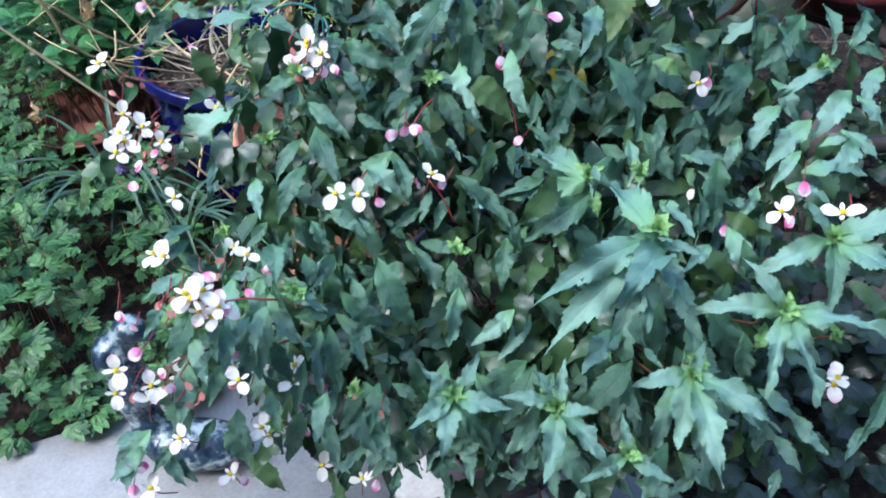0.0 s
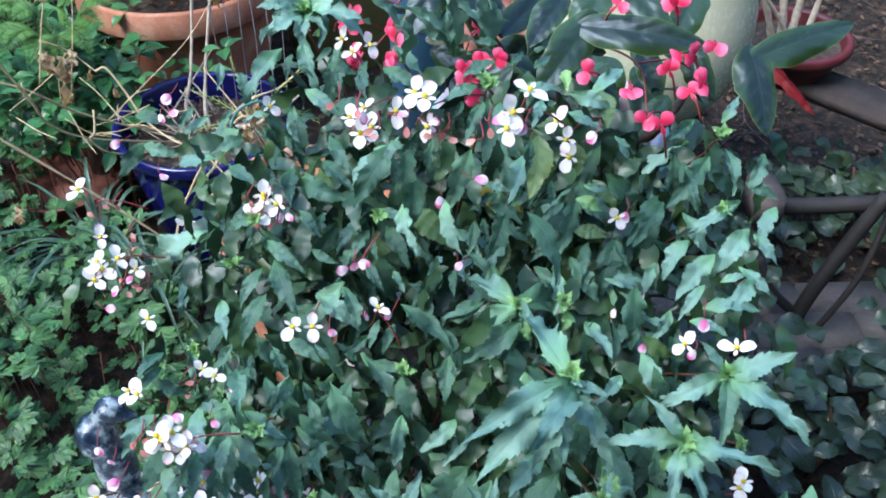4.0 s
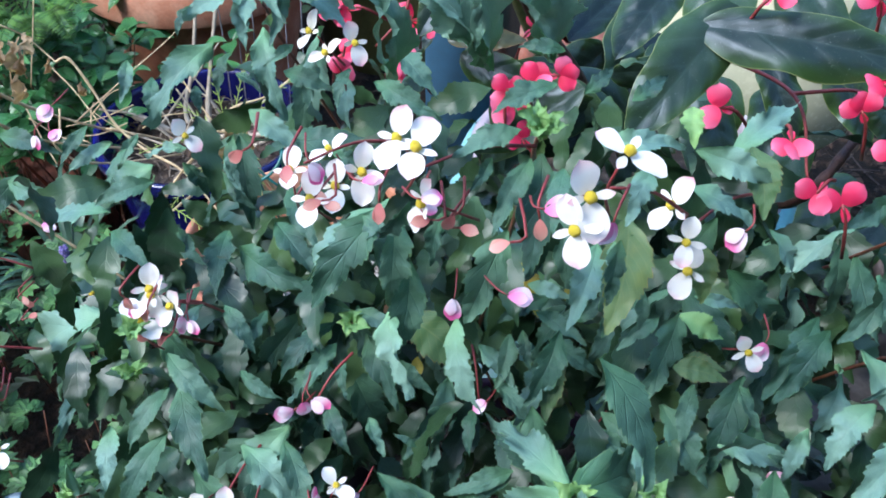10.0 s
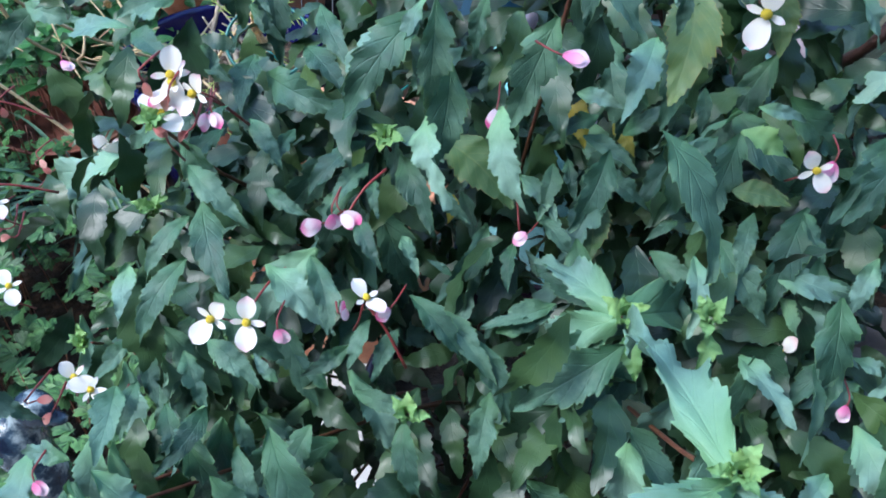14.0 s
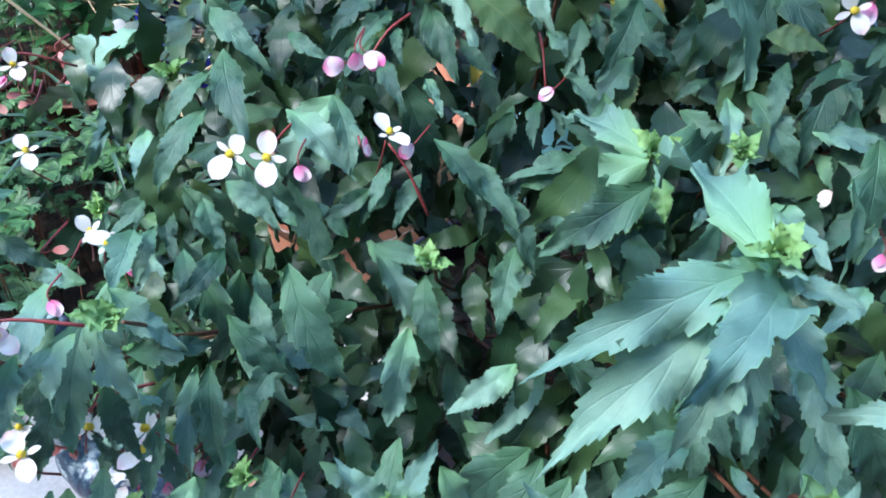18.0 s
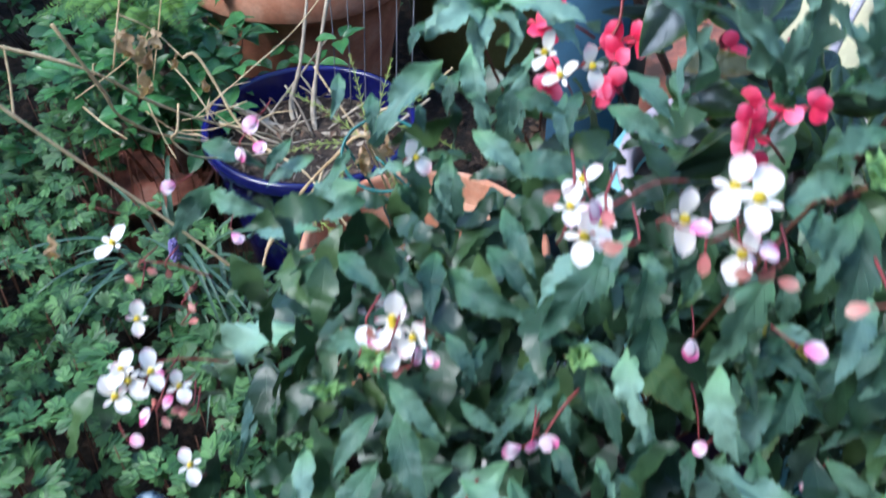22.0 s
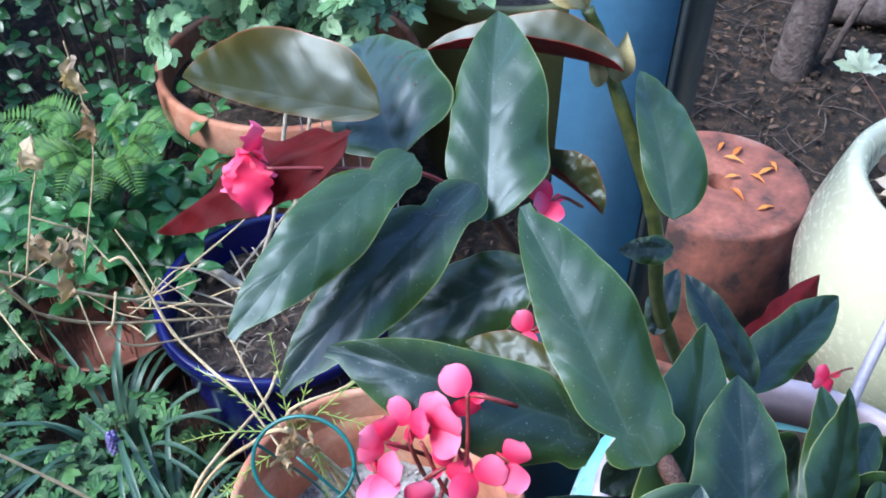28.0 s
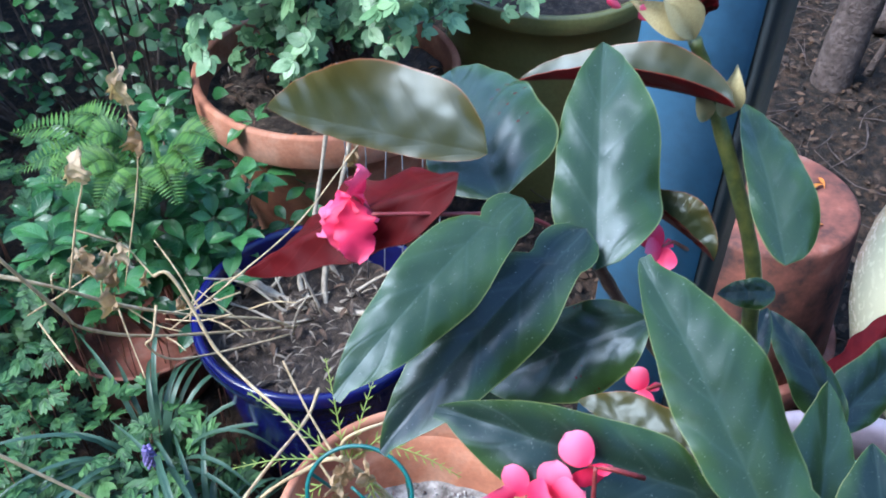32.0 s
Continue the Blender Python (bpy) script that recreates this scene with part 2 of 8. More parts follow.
M_PETAL = petal_mat("white_petal", [(0.0, (0.95, 0.90, 0.80)), (0.68, (0.96, 0.91, 0.85)), (0.88, (0.94, 0.66, 0.66)), (1.0, (0.88, 0.38, 0.46))])
M_PINK = petal_mat("pink_bud_petal", [(0.0, (0.80, 0.08, 0.32)), (0.22, (0.90, 0.34, 0.55)), (0.42, (0.95, 0.80, 0.84)), (0.60, (0.94, 0.70, 0.77)), (0.80, (0.86, 0.18, 0.42)), (1.0, (0.80, 0.08, 0.32))])
M_RED = petal_mat("coral_red_petal", [(0.0, (0.66, 0.014, 0.062)), (0.45, (0.88, 0.035, 0.122)), (1.0, (0.95, 0.25, 0.40))])
M_STAMEN = mottled("yellow_stamens", [(0.3, (0.85, 0.55, 0.02)), (0.7, (0.95, 0.78, 0.06))], 300, 0.6, 0.8, 0.001)
M_REDSTALK = mottled("red_stalk", [(0.3, (0.17, 0.020, 0.022)), (0.7, (0.30, 0.05, 0.045))], 80, 0.45)
M_STEM = mottled("red_brown_stem", [(0.3, (0.10, 0.028, 0.020)), (0.7, (0.17, 0.075, 0.035))], 60, 0.5)
M_CANE = mottled("cane_stem", [(0.35, (0.05, 0.07, 0.02)), (0.6, (0.12, 0.13, 0.03)), (0.8, (0.2, 0.12, 0.05))], 70, 0.4)
M_BROWNCANE = mottled("brown_cane", [(0.3, (0.045, 0.022, 0.013)), (0.55, (0.085, 0.034, 0.022)), (0.8, (0.15, 0.075, 0.05))], 90, 0.5, 0.6)
M_DRY = mottled("dried_stem", [(0.3, (0.42, 0.29, 0.14)), (0.7, (0.70, 0.54, 0.32))], 70, 0.75, 0.5)
M_GREYTWIG = mottled("grey_dead_twig", [(0.3, (0.31, 0.25, 0.19)), (0.7, (0.54, 0.46, 0.35))], 80, 0.8, 0.5)
M_DEADLEAF = leaf_mat("dead_leaf", (0.32, 0.19, 0.10), (0.54, 0.36, 0.21), (0.72, 0.56, 0.38), (0.5, 0.36, 0.2), rough=0.75, veins=5.0, vein_mix=0.3, trans=0.35, blotch=9.0, quilt=0.01)
M_TERRA = mottled("terracotta", [(0.34, (0.30, 0.11, 0.065)), (0.5, (0.44, 0.18, 0.10)), (0.66, (0.54, 0.29, 0.19))], 9, 0.8, 0.25, 0.002, 120)
M_TERRA_OLD = mottled("weathered_terracotta", [(0.36, (0.05, 0.028, 0.025)), (0.46, (0.18, 0.065, 0.045)), (0.56, (0.28, 0.095, 0.063)), (0.68, (0.34, 0.17, 0.13))], 9, 0.85, 0.6, 0.002, 90)
M_COBALT = mottled("cobalt_glaze", [(0.3, (0.005, 0.006, 0.055)), (0.7, (0.010, 0.011, 0.125))], 7, 0.14, 0.12, 0.002, 60, var=0.08)
M_CREAM = mottled("cream_glaze", [(0.3, (0.56, 0.53, 0.355)), (0.7, (0.62, 0.59, 0.40))], 5, 0.25, 0.06, 0.001, 90, var=0.03)
M_OLIVE = mottled("olive_glaze", [(0.3, (0.115, 0.115, 0.035)), (0.7, (0.17, 0.17, 0.06))], 8, 0.35, 0.12, 0.0015, 110)
M_MAUVE = mottled("mauve_glaze", [(0.3, (0.43, 0.34, 0.365)), (0.7, (0.54, 0.45, 0.47))], 8, 0.4, 0.1)
M_WALL = mottled("plaster_coat", [(0.3, (0.20, 0.18, 0.16)), (0.7, (0.28, 0.26, 0.23))], 5, 0.9, 0.3)
M_PLUM = mottled("plum_glaze", [(0.3, (0.018, 0.008, 0.022)), (0.7, (0.036, 0.014, 0.045))], 8, 0.35, 0.1)
M_MAROON = mottled("maroon_glaze", [(0.3, (0.07, 0.012, 0.014)), (0.7, (0.13, 0.022, 0.026))], 8, 0.45, 0.1)
M_TURQ = mottled("turquoise_glaze", [(0.3, (0.16, 0.45, 0.47)), (0.7, (0.3, 0.58, 0.58))], 6, 0.3, 0.1)
M_POST = mottled("blue_paint", [(0.3, (0.045, 0.122, 0.205)), (0.7, (0.065, 0.16, 0.26))], 6, 0.55, 0.2, 0.0015, 60)
M_SOIL = mottled("dark_soil", [(0.3, (0.02, 0.014, 0.01)), (0.55, (0.06, 0.042, 0.03)), (0.75, (0.17, 0.12, 0.09))], 55, 0.95, 1.0, 0.006, 160)
M_GROUND = mottled("leaf_mould_ground", [(0.36, (0.006, 0.004, 0.003)), (0.5, (0.017, 0.011, 0.007)), (0.64, (0.062, 0.035, 0.020))], 30, 0.95, 1.0, 0.01, 90)
M_CONCRETE = mottled("concrete_slab", [(0.3, (0.33, 0.32, 0.31)), (0.7, (0.45, 0.44, 0.43))], 10, 0.85, 0.35, 0.002, 140)
M_PAVER = mottled("paver_brick", [(0.3, (0.08, 0.07, 0.066)), (0.7, (0.16, 0.14, 0.13))], 14, 0.9, 0.4, 0.002, 120)
M_IRON = mottled("black_iron", [(0.3, (0.010, 0.009, 0.009)), (0.7, (0.025, 0.02, 0.018))], 20, 0.75, 0.3)
M_WIRE = mottled("green_plastic_wire", [(0.3, (0.008, 0.09, 0.085)), (0.7, (0.015, 0.14, 0.125))], 30, 0.35, 0.1)
M_THINWIRE = mottled("grey_wire", [(0.3, (0.12, 0.12, 0.14)), (0.7, (0.25, 0.25, 0.28))], 30, 0.4, 0.1)
M_POLE = mottled("lilac_grey_pole", [(0.3, (0.36, 0.32, 0.36)), (0.7, (0.46, 0.42, 0.46))], 20, 0.4, 0.1)
M_BRACT = mottled("papery_bract", [(0.35, (0.30, 0.24, 0.10)), (0.65, (0.48, 0.42, 0.22))], 60, 0.6)
# blue post's right side: shade put into a flat dark colour
M_POST_SHADE = mottled("shaded_post_side", [(0.3, (0.018, 0.024, 0.028)), (0.7, (0.032, 0.04, 0.045))], 8, 0.6, 0.2)
M_CAPSULE = petal_mat("pink_red_capsule", [(0.0, (0.48, 0.10, 0.10)), (0.5, (0.62, 0.24, 0.20)), (1.0, (0.74, 0.45, 0.36))])
M_BARK = mottled("bark", [(0.3, (0.055, 0.04, 0.035)), (0.55, (0.12, 0.09, 0.08)), (0.8, (0.21, 0.17, 0.15))], 30, 0.95, 1.0, 0.012, 80)
M_GRAVEL = mottled("pale_grit", [(0.35, (0.10, 0.09, 0.08)), (0.5, (0.26, 0.25, 0.24)), (0.75, (0.6, 0.59, 0.57))], 40, 0.9, 0.3)
M_LITTER = leaf_mat("fallen_leaf", (0.012, 0.007, 0.005), (0.042, 0.023, 0.014), (0.15, 0.085, 0.050), (0.3, 0.2, 0.1), rough=0.7, rand="isl", trans=0.0)
M_ORANGE = leaf_mat("orange_fallen_petal", (0.5, 0.1, 0.02), (0.62, 0.2, 0.03), (0.7, 0.32, 0.06), (0.6, 0.2, 0.05), rough=0.55)
M_CERAMIC = mottled("mottled_dark_glaze", [(0.38, (0.010, 0.016, 0.035)), (0.50, (0.03, 0.055, 0.085)), (0.62, (0.30, 0.36, 0.38))], 30, 0.16, 0.5, 0.006, 60)
M_WOOD = mottled("weathered_wood", [(0.3, (0.06, 0.046, 0.045)), (0.7, (0.13, 0.10, 0.095))], 25, 0.8, 0.5)
M_DARKWOOD = mottled("dark_weathered_wood", [(0.3, (0.022, 0.016, 0.014)), (0.7, (0.055, 0.042, 0.036))], 18, 0.85, 0.6)
M_SHRED = leaf_mat("bark_shreds", (0.07, 0.05, 0.035), (0.17, 0.13, 0.095), (0.36, 0.30, 0.23), (0.2, 0.16, 0.1), rough=0.85, rand="isl", trans=0.0, vein_mix=0.0)
M_PURPLE = mottled("purple_floret", [(0.3, (0.12, 0.09, 0.28)), (0.7, (0.25, 0.2, 0.45))], 200, 0.5, 0.3)
M_ASPARAGUS = leaf_mat("feathery_green", (0.2, 0.28, 0.05), (0.3, 0.4, 0.08), (0.42, 0.48, 0.14), (0.4, 0.45, 0.2), rough=0.5, rand="isl", vein_mix=0.0)
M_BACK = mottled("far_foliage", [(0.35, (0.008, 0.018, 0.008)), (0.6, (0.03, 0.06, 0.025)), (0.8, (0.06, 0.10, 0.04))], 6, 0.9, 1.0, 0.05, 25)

# ---- building helpers ----
def mesh_of(name, bm, mats, smooth=True):
    me = bpy.data.meshes.new(name)
    bm.to_mesh(me)
    bm.free()
    for m in (mats if isinstance(mats, (list, tuple)) else [mats]):
        me.materials.append(m)
    if smooth:
        me.polygons.foreach_set("use_smooth", [True] * len(me.polygons))
    return me


def part(name, data, material=None, parent=None, label="", m=None):
    me = data if isinstance(data, bpy.types.Mesh) else mesh_of(name, data, material)
    ob = new(name, me)
    if parent is not None:
        ob.parent = parent
    if m is not None:
        ob.matrix_local = m
    if label:
        tagged(ob, label)
    return ob


def thing(name, label, category, group="", kind="", at=(0, 0, 0), data=None):
    ob = new(name, data)
    ob.location = at
    return tagged(ob, label, category, group, kind)


def lathe(profile, n=48, wob=0.0, at=(0, 0, 0), seed=0, ring_only=False):
    """Turn a profile of (radius, height) about the z axis; ring_only joins its ends instead of capping them."""
    bm = bmesh.new()
    rings = []
    for k, (r, z) in enumerate(profile):
        ring = []
        for i in range(n):
            a = 2 * math.pi * i / n
            rr = r * (1 + wob * noise.noise(Vector((math.cos(a) * 1.5, math.sin(a) * 1.5, z * 6 + seed))))
            ring.append(bm.verts.new((at[0] + rr * math.cos(a), at[1] + rr * math.sin(a), at[2] + z)))
        rings.append(ring)
    for a, b in zip(rings, rings[1:] + rings[:1] if ring_only else rings[1:]):
        for i in range(n):
            j = (i + 1) % n
            bm.faces.new((a[i], a[j], b[j], b[i]))
    for ring, flip in () if ring_only else ((rings[0], True), (rings[-1], False)):
        bm.faces.new(ring[::-1] if flip else ring)
    return bm


def spline(pts, n):
    """Catmull-Rom points through pts."""
    p = [Vector(q) for q in pts]
    if len(p) == 2:
        return [p[0].lerp(p[1], i / n) for i in range(n + 1)]
    p = [2 * p[0] - p[1]] + p + [2 * p[-1] - p[-2]]
    out = []
    segs = len(p) - 3
    per = max(2, round(n / segs))
    for s in range(segs):
        a, b, c, d = p[s:s + 4]
        for i in range(per):
            t = i / per
            out.append(0.5 * (2 * b + (c - a) * t + (2 * a - 5 * b + 4 * c - d) * t * t + (3 * b - 3 * c + d - a) * t ** 3))
    out.append(p[-2])
    return out


def tube(pts, r0, r1=None, n=14, sides=7, bm=None, knots=0.0, seed=0):
    """A round stem along pts, tapering from r0 to r1; knots gives swollen nodes."""
    r1 = r0 if r1 is None else r1
    bm = bm or bmesh.new()
    q = spline(pts, n)
    rnd = random.Random(seed)
    prev = None
    x = None
    for i, c in enumerate(q):
        d = (q[min(i + 1, len(q) - 1)] - q[max(i - 1, 0)]).normalized()
        if x is None:
            x = d.orthogonal().normalized()
        x = (x - d * x.dot(d)).normalized()
        y = d.cross(x)
        f = i / (len(q) - 1)
        r = r0 + (r1 - r0) * f
        if knots:
            r *= 1 + knots * rnd.uniform(-0.6, 1.0)
        ring = [bm.verts.new(c + r * (math.cos(2 * math.pi * k / sides) * x + math.sin(2 * math.pi * k / sides) * y)) for k in range(sides)]
        if prev:
            for k in range(sides):
                j = (k + 1) % sides
                bm.faces.new((prev[k], prev[j], ring[j], ring[k]))
        else:
            bm.faces.new(ring[::-1])
        prev = ring
    bm.faces.new(prev)
    return bm


def blade(bm, width, ns=18, nu=2, teeth=0, tooth=0.14, fold=0.25, arch=0.10, wave=0.03, heart=0.0, curl=0.0, skew=0.0, m=None, mi=0, offset=0.0, flip=False, seed=0.0, under=None, rim=None, cup=0.0, ear=0.0):
    """A leaf blade of unit length along +y, face up +z. width(s) is the half width at s along the blade."""
    m = m or Matrix()
    uvl = bm.loops.layers.uv.verify()

    def sheet(dz, index, back):
        rows = []
        for i in range(ns + 1):
            s = i / ns
            w = width(s)
            row = []
            for k in range(-nu, nu + 1):
                u = k / nu
                ww = w
                if teeth and abs(k) == nu and 0 < i < ns:
                    q = s * teeth + 0.33 * math.sin(8 * s + seed * 2 + (1.9 if k > 0 else 0)) + (0.4 if k > 0 else 0)
                    amp = tooth * (0.75 + 0.45 * math.sin(17 * s + seed * 3 + k))
                    ww = w * (1 - amp * 0.95 + amp * math.sin(math.pi * min(1.0, 1.25 * (q % 1.0)) * 0.5) + amp * 0.45 * abs(math.sin(math.pi * (2.5 * q + 0.2)))) + 0.015 * amp
                x = u * ww + skew * math.sin(math.pi * s) * w
                y = s + heart * -(0.11 * math.sqrt(max(0.0, 1 - u * u)) + ear * math.exp(-((u - 0.4) / 0.33) ** 2) * (1 - u ** 8)) * max(0.0, 1 - s / 0.36) ** 1.3 + (0.035 * abs(u) if teeth else 0)
                z = arch * 4 * s * (1 - s) + fold * abs(x) - cup * abs(x) ** 2 * 6 + wave * (math.sin(s * (8 + 3 * math.sin(seed)) + seed * 2 + (2.1 if u > 0 else 0)) + (0.35 * math.sin(s * 27 + seed + 3 * u) if teeth else 0)) * u * u - curl * s * s
                row.append((bm.verts.new(m @ Vector((x, y, z + dz))), (0.5 + 0.5 * u, s)))
            rows.append(row)
        for a, b in zip(rows, rows[1:]):
            for k in range(2 * nu):
                q = [a[k], a[k + 1], b[k + 1], b[k]]
                if back:
                    q.reverse()
                f = bm.faces.new([v for v, _ in q])
                f.material_index = index
                for lp, (_, c) in zip(f.loops, q):
                    lp[uvl].uv = c
        return rows
    top = sheet(offset, mi, flip)
    if under is not None:
        low = sheet(offset - 0.006, under, not flip)
        for a, b in zip(range(ns), range(1, ns + 1)):
            for k, sgn in ((0, 1), (2 * nu, -1)):
                q = [bm.verts.new(v[0].co) for v in (top[a][k], top[b][k], low[b][k], low[a][k])]
                f = bm.faces.new(q if sgn > 0 else q[::-1])
                f.material_index = rim if rim is not None else under
    return bm


def lance(w, peak=0.42, power=1.0):
    """Half width of a lance-shaped leaf, widest at peak."""
    def f(s):
        a = s / peak if s < peak else (1 - s) / (1 - peak)
        return max(0.0015, w * math.sin(max(0.0, min(1.0, a)) * math.pi / 2) ** power)
    return f


def aim(base, tip, hint=(0, -0.45, 0.9), width=1.0, roll=0.0, thick=1.0):
    """The pose that lays a unit leaf from base to tip with its face towards hint."""
    b, t = Vector(base), Vector(tip)
    y = t - b
    ln = y.length
    y.normalize()
    z = Vector(hint)
    z = z - y * z.dot(y)
    if z.length < 0.05:
        z = y.orthogonal()
    z.normalize()
    if roll:
        z = Matrix.Rotation(radians(roll), 3, y) @ z
    x = y.cross(z)
    m = Matrix((x, y, z)).transposed().to_4x4()
    return Matrix.Translation(b) @ m @ Matrix.Diagonal((ln * width, ln, ln * thick, 1))


def box(bm, lo, hi, bevel=0.0):
    v = bmesh.ops.create_cube(bm, size=1)["verts"]
    for q in v:
        q.co = Vector([lo[i] + (q.co[i] + 0.5) * (hi[i] - lo[i]) for i in range(3)])
    if bevel:
        e = list({ed for q in v for ed in q.link_edges})
        bmesh.ops.bevel(bm, geom=e, offset=bevel, segments=2, affect='EDGES')
    return bm

# ---- ground and setting ----
def ground_height(x, y):
    bank = max(0.0, min(1.0, (y - 2.3) / 1.2))
    return 0.16 * bank * bank * (3 - 2 * bank) - 0.012 + 0.012 * noise.noise(Vector((x * 3, y * 3, 0)))


bm = bmesh.new()
xs = [-60, -20, -8] + [-4 + 0.16 * i for i in range(51)] + [8, 20, 60]
ys = [-60, -20, -6] + [-1.5 + 0.16 * i for i in range(51)] + [10, 20, 60]
grid = [[bm.verts.new((x, y, ground_height(x, y))) for x in xs] for y in ys]
for r0, r1 in zip(grid, grid[1:]):
    for i in range(len(xs) - 1):
        bm.faces.new((r0[i], r0[i + 1], r1[i + 1], r1[i]))
tagged(part("ground", bm, M_GROUND), "dark leaf mould and bare soil ground", "ground", kind="structure")

random.seed(3)
# concrete slab in front of the bed
pav = tagged(new("pavement"), "pale grey concrete slabs in front of the bed", "pavement", kind="structure")
pav.matrix_world = Matrix.Translation((-0.70, 1.01, 0)) @ Matrix.Rotation(radians(22), 4, 'Z') @ Matrix.Translation((0.70, -1.028, 0))
for x0 in (-2.02, -1.10, -0.18):
    for y0 in (-0.946, -0.286, 0.374):
        far = y0 + (0.93 if x0 > -0.5 and y0 > 0.3 else 0.654)
        part("slab", box(bmesh.new(), (x0 + 0.004, y0 + 0.004, -0.04), (x0 + (0.46 if x0 > -0.5 else 0.914), far, 0.139 + random.uniform(-0.002, 0.002)), 0.006), M_CONCRETE, pav)

# brick pavers on the far side
brick_me = mesh_of("brick", box(bmesh.new(), (-0.112, -0.054, -0.05), (0.112, 0.054, 0.02), 0.005), M_PAVER)
brk = tagged(new("brick_paving"), "worn grey-brown brick pavers", "paving", kind="structure")
for i in range(5):
    for j in range(11):
        x = 0.66 + 0.232 * i + (0.116 if j % 2 else 0)
        if 1 < j < 5:
            part("brick", brick_me, None, brk, m=pose(x, 1.18 + 0.116 * j, 0.012 + random.uniform(-0.003, 0.003), 0, 0, random.uniform(-1, 1)))

# added hedge sheet closing the place; blocks low sky light, more on the right
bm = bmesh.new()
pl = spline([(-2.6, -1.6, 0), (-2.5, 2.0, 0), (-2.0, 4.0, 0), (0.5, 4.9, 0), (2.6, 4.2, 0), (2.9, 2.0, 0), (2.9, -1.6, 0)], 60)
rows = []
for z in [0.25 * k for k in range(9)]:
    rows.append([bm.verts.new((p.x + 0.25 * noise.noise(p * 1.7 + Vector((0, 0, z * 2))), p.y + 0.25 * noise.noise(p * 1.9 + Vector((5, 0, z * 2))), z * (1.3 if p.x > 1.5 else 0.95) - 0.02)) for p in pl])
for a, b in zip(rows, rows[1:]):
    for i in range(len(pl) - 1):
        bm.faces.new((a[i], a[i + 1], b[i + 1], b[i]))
tagged(part("backdrop", bm, M_BACK), "added dark hedge sheet round the bed, blocking low sky light", "hedge", kind="structure")
# tall plastered wall added out of view behind the viewer, cutting off low sky
tagged(part("wall_south", box(bmesh.new(), (-2.8, -1.75, -0.02), (3.1, -1.6, 5.2), 0.004), M_WALL), "plain unseen wall added to cut off low sky light", "wall", kind="structure")


# ---- pots ----
def pot_profile(r, h, wall=0.014, taper=0.72, rim_h=0.05, rim_out=0.012, bulge=0.0, soil=0.06):
    """Outer wall, rim and inner wall down to the soil, open at the top."""
    p = [(0.012, 0.0), (r * taper * 0.96, 0.0), (r * taper, 0.006)]
    n = 8
    hb = h - rim_h
    for i in range(1, n + 1):
        f = i / n
        p.append((r * (taper + (0.97 - taper) * f) - rim_out + bulge * math.sin(math.pi * f), 0.006 + (hb - 0.006) * f))
    p += [(r - 0.003, hb + 0.003), (r, hb + 0.009), (r, h - 0.007), (r - 0.004, h - 0.001), (r - wall * 0.5, h), (r - wall + 0.001, h - 0.003), (r - wall, h - 0.01)]
    p += [(r - wall - 0.006, h - soil), (r - wall - 0.012, h - soil - 0.03), (0.02, h - soil - 0.04)]
    return p


def soil_disc(r, z, seed, amp=0.012):
    bm = bmesh.new()
    rings = [[bm.verts.new((0, 0, z))]]
    for k in range(1, 9):
        rr = r * k / 8
        rings.append([bm.verts.new((rr * math.cos(2 * math.pi * i / 40), rr * math.sin(2 * math.pi * i / 40),
                     z + amp * noise.noise(Vector((rr * math.cos(2 * math.pi * i / 40) * 25, rr * math.sin(2 * math.pi * i / 40) * 25, seed))))) for i in range(40)])
    for i in range(40):
        bm.faces.new((rings[0][0], rings[1][i], rings[1][(i + 1) % 40]))
    for a, b in zip(rings[1:], rings[2:]):
        for i in range(40):
            j = (i + 1) % 40
            bm.faces.new((a[i], b[i], b[j], a[j]))
    return bm


def pot(name, label, material, at, r, h, soil_mat=None, soil=0.06, n=56, wob=0.004, **kw):
    p = thing(name, label, "flower pot", at=at)
    part("pot_body", lathe(pot_profile(r, h, soil=soil, **kw), n, wob, seed=at[0]), material, p)
    if soil_mat:
        part("soil", soil_disc(r - kw.get("wall", 0.014) - 0.004, h - soil, at[1]), soil_mat, p, "dark potting soil with bark crumbs")
    return p


blue_pot = pot("blue_pot", "glossy cobalt blue glazed pot holding dead grey twigs", M_COBALT, (-0.521, 1.952, 0), 0.229, 0.40, M_SOIL, 0.075, taper=0.7, rim_h=0.035, rim_out=0.008, wall=0.018)
pot("terracotta_pot", "terracotta pot of pale grit with a dried climbing plant", M_TERRA, (-0.214, 1.495, 0), 0.206, 0.49, M_GRAVEL, 0.16, taper=0.7, rim_h=0.06)
pot("terracotta_pot", "large terracotta pot with dark soil and a thick rolled rim", M_TERRA, (-0.695, 2.60, 0), 0.31, 0.51, M_SOIL, 0.07, taper=0.72, rim_h=0.085, rim_out=0.022, wall=0.02)
olive_pot = pot("olive_pot", "large olive green glazed pot under trailing ivy", M_OLIVE, (-0.235, 2.97, 0.0), 0.265, 0.62, M_SOIL, 0.06, taper=0.78, rim_h=0.05, rim_out=0.006, wall=0.022, bulge=0.012)
pot("plum_pot", "dark plum glazed pot under the white begonia", M_PLUM, (0.10, 0.985, 0.14), 0.18, 0.41, M_SOIL, 0.05, taper=0.72)
cane_pot = thing("turquoise_pot", "rounded turquoise glazed pot of the cane begonia with a mauve-white rim", "flower pot", at=(0.262, 1.354, 0.0))
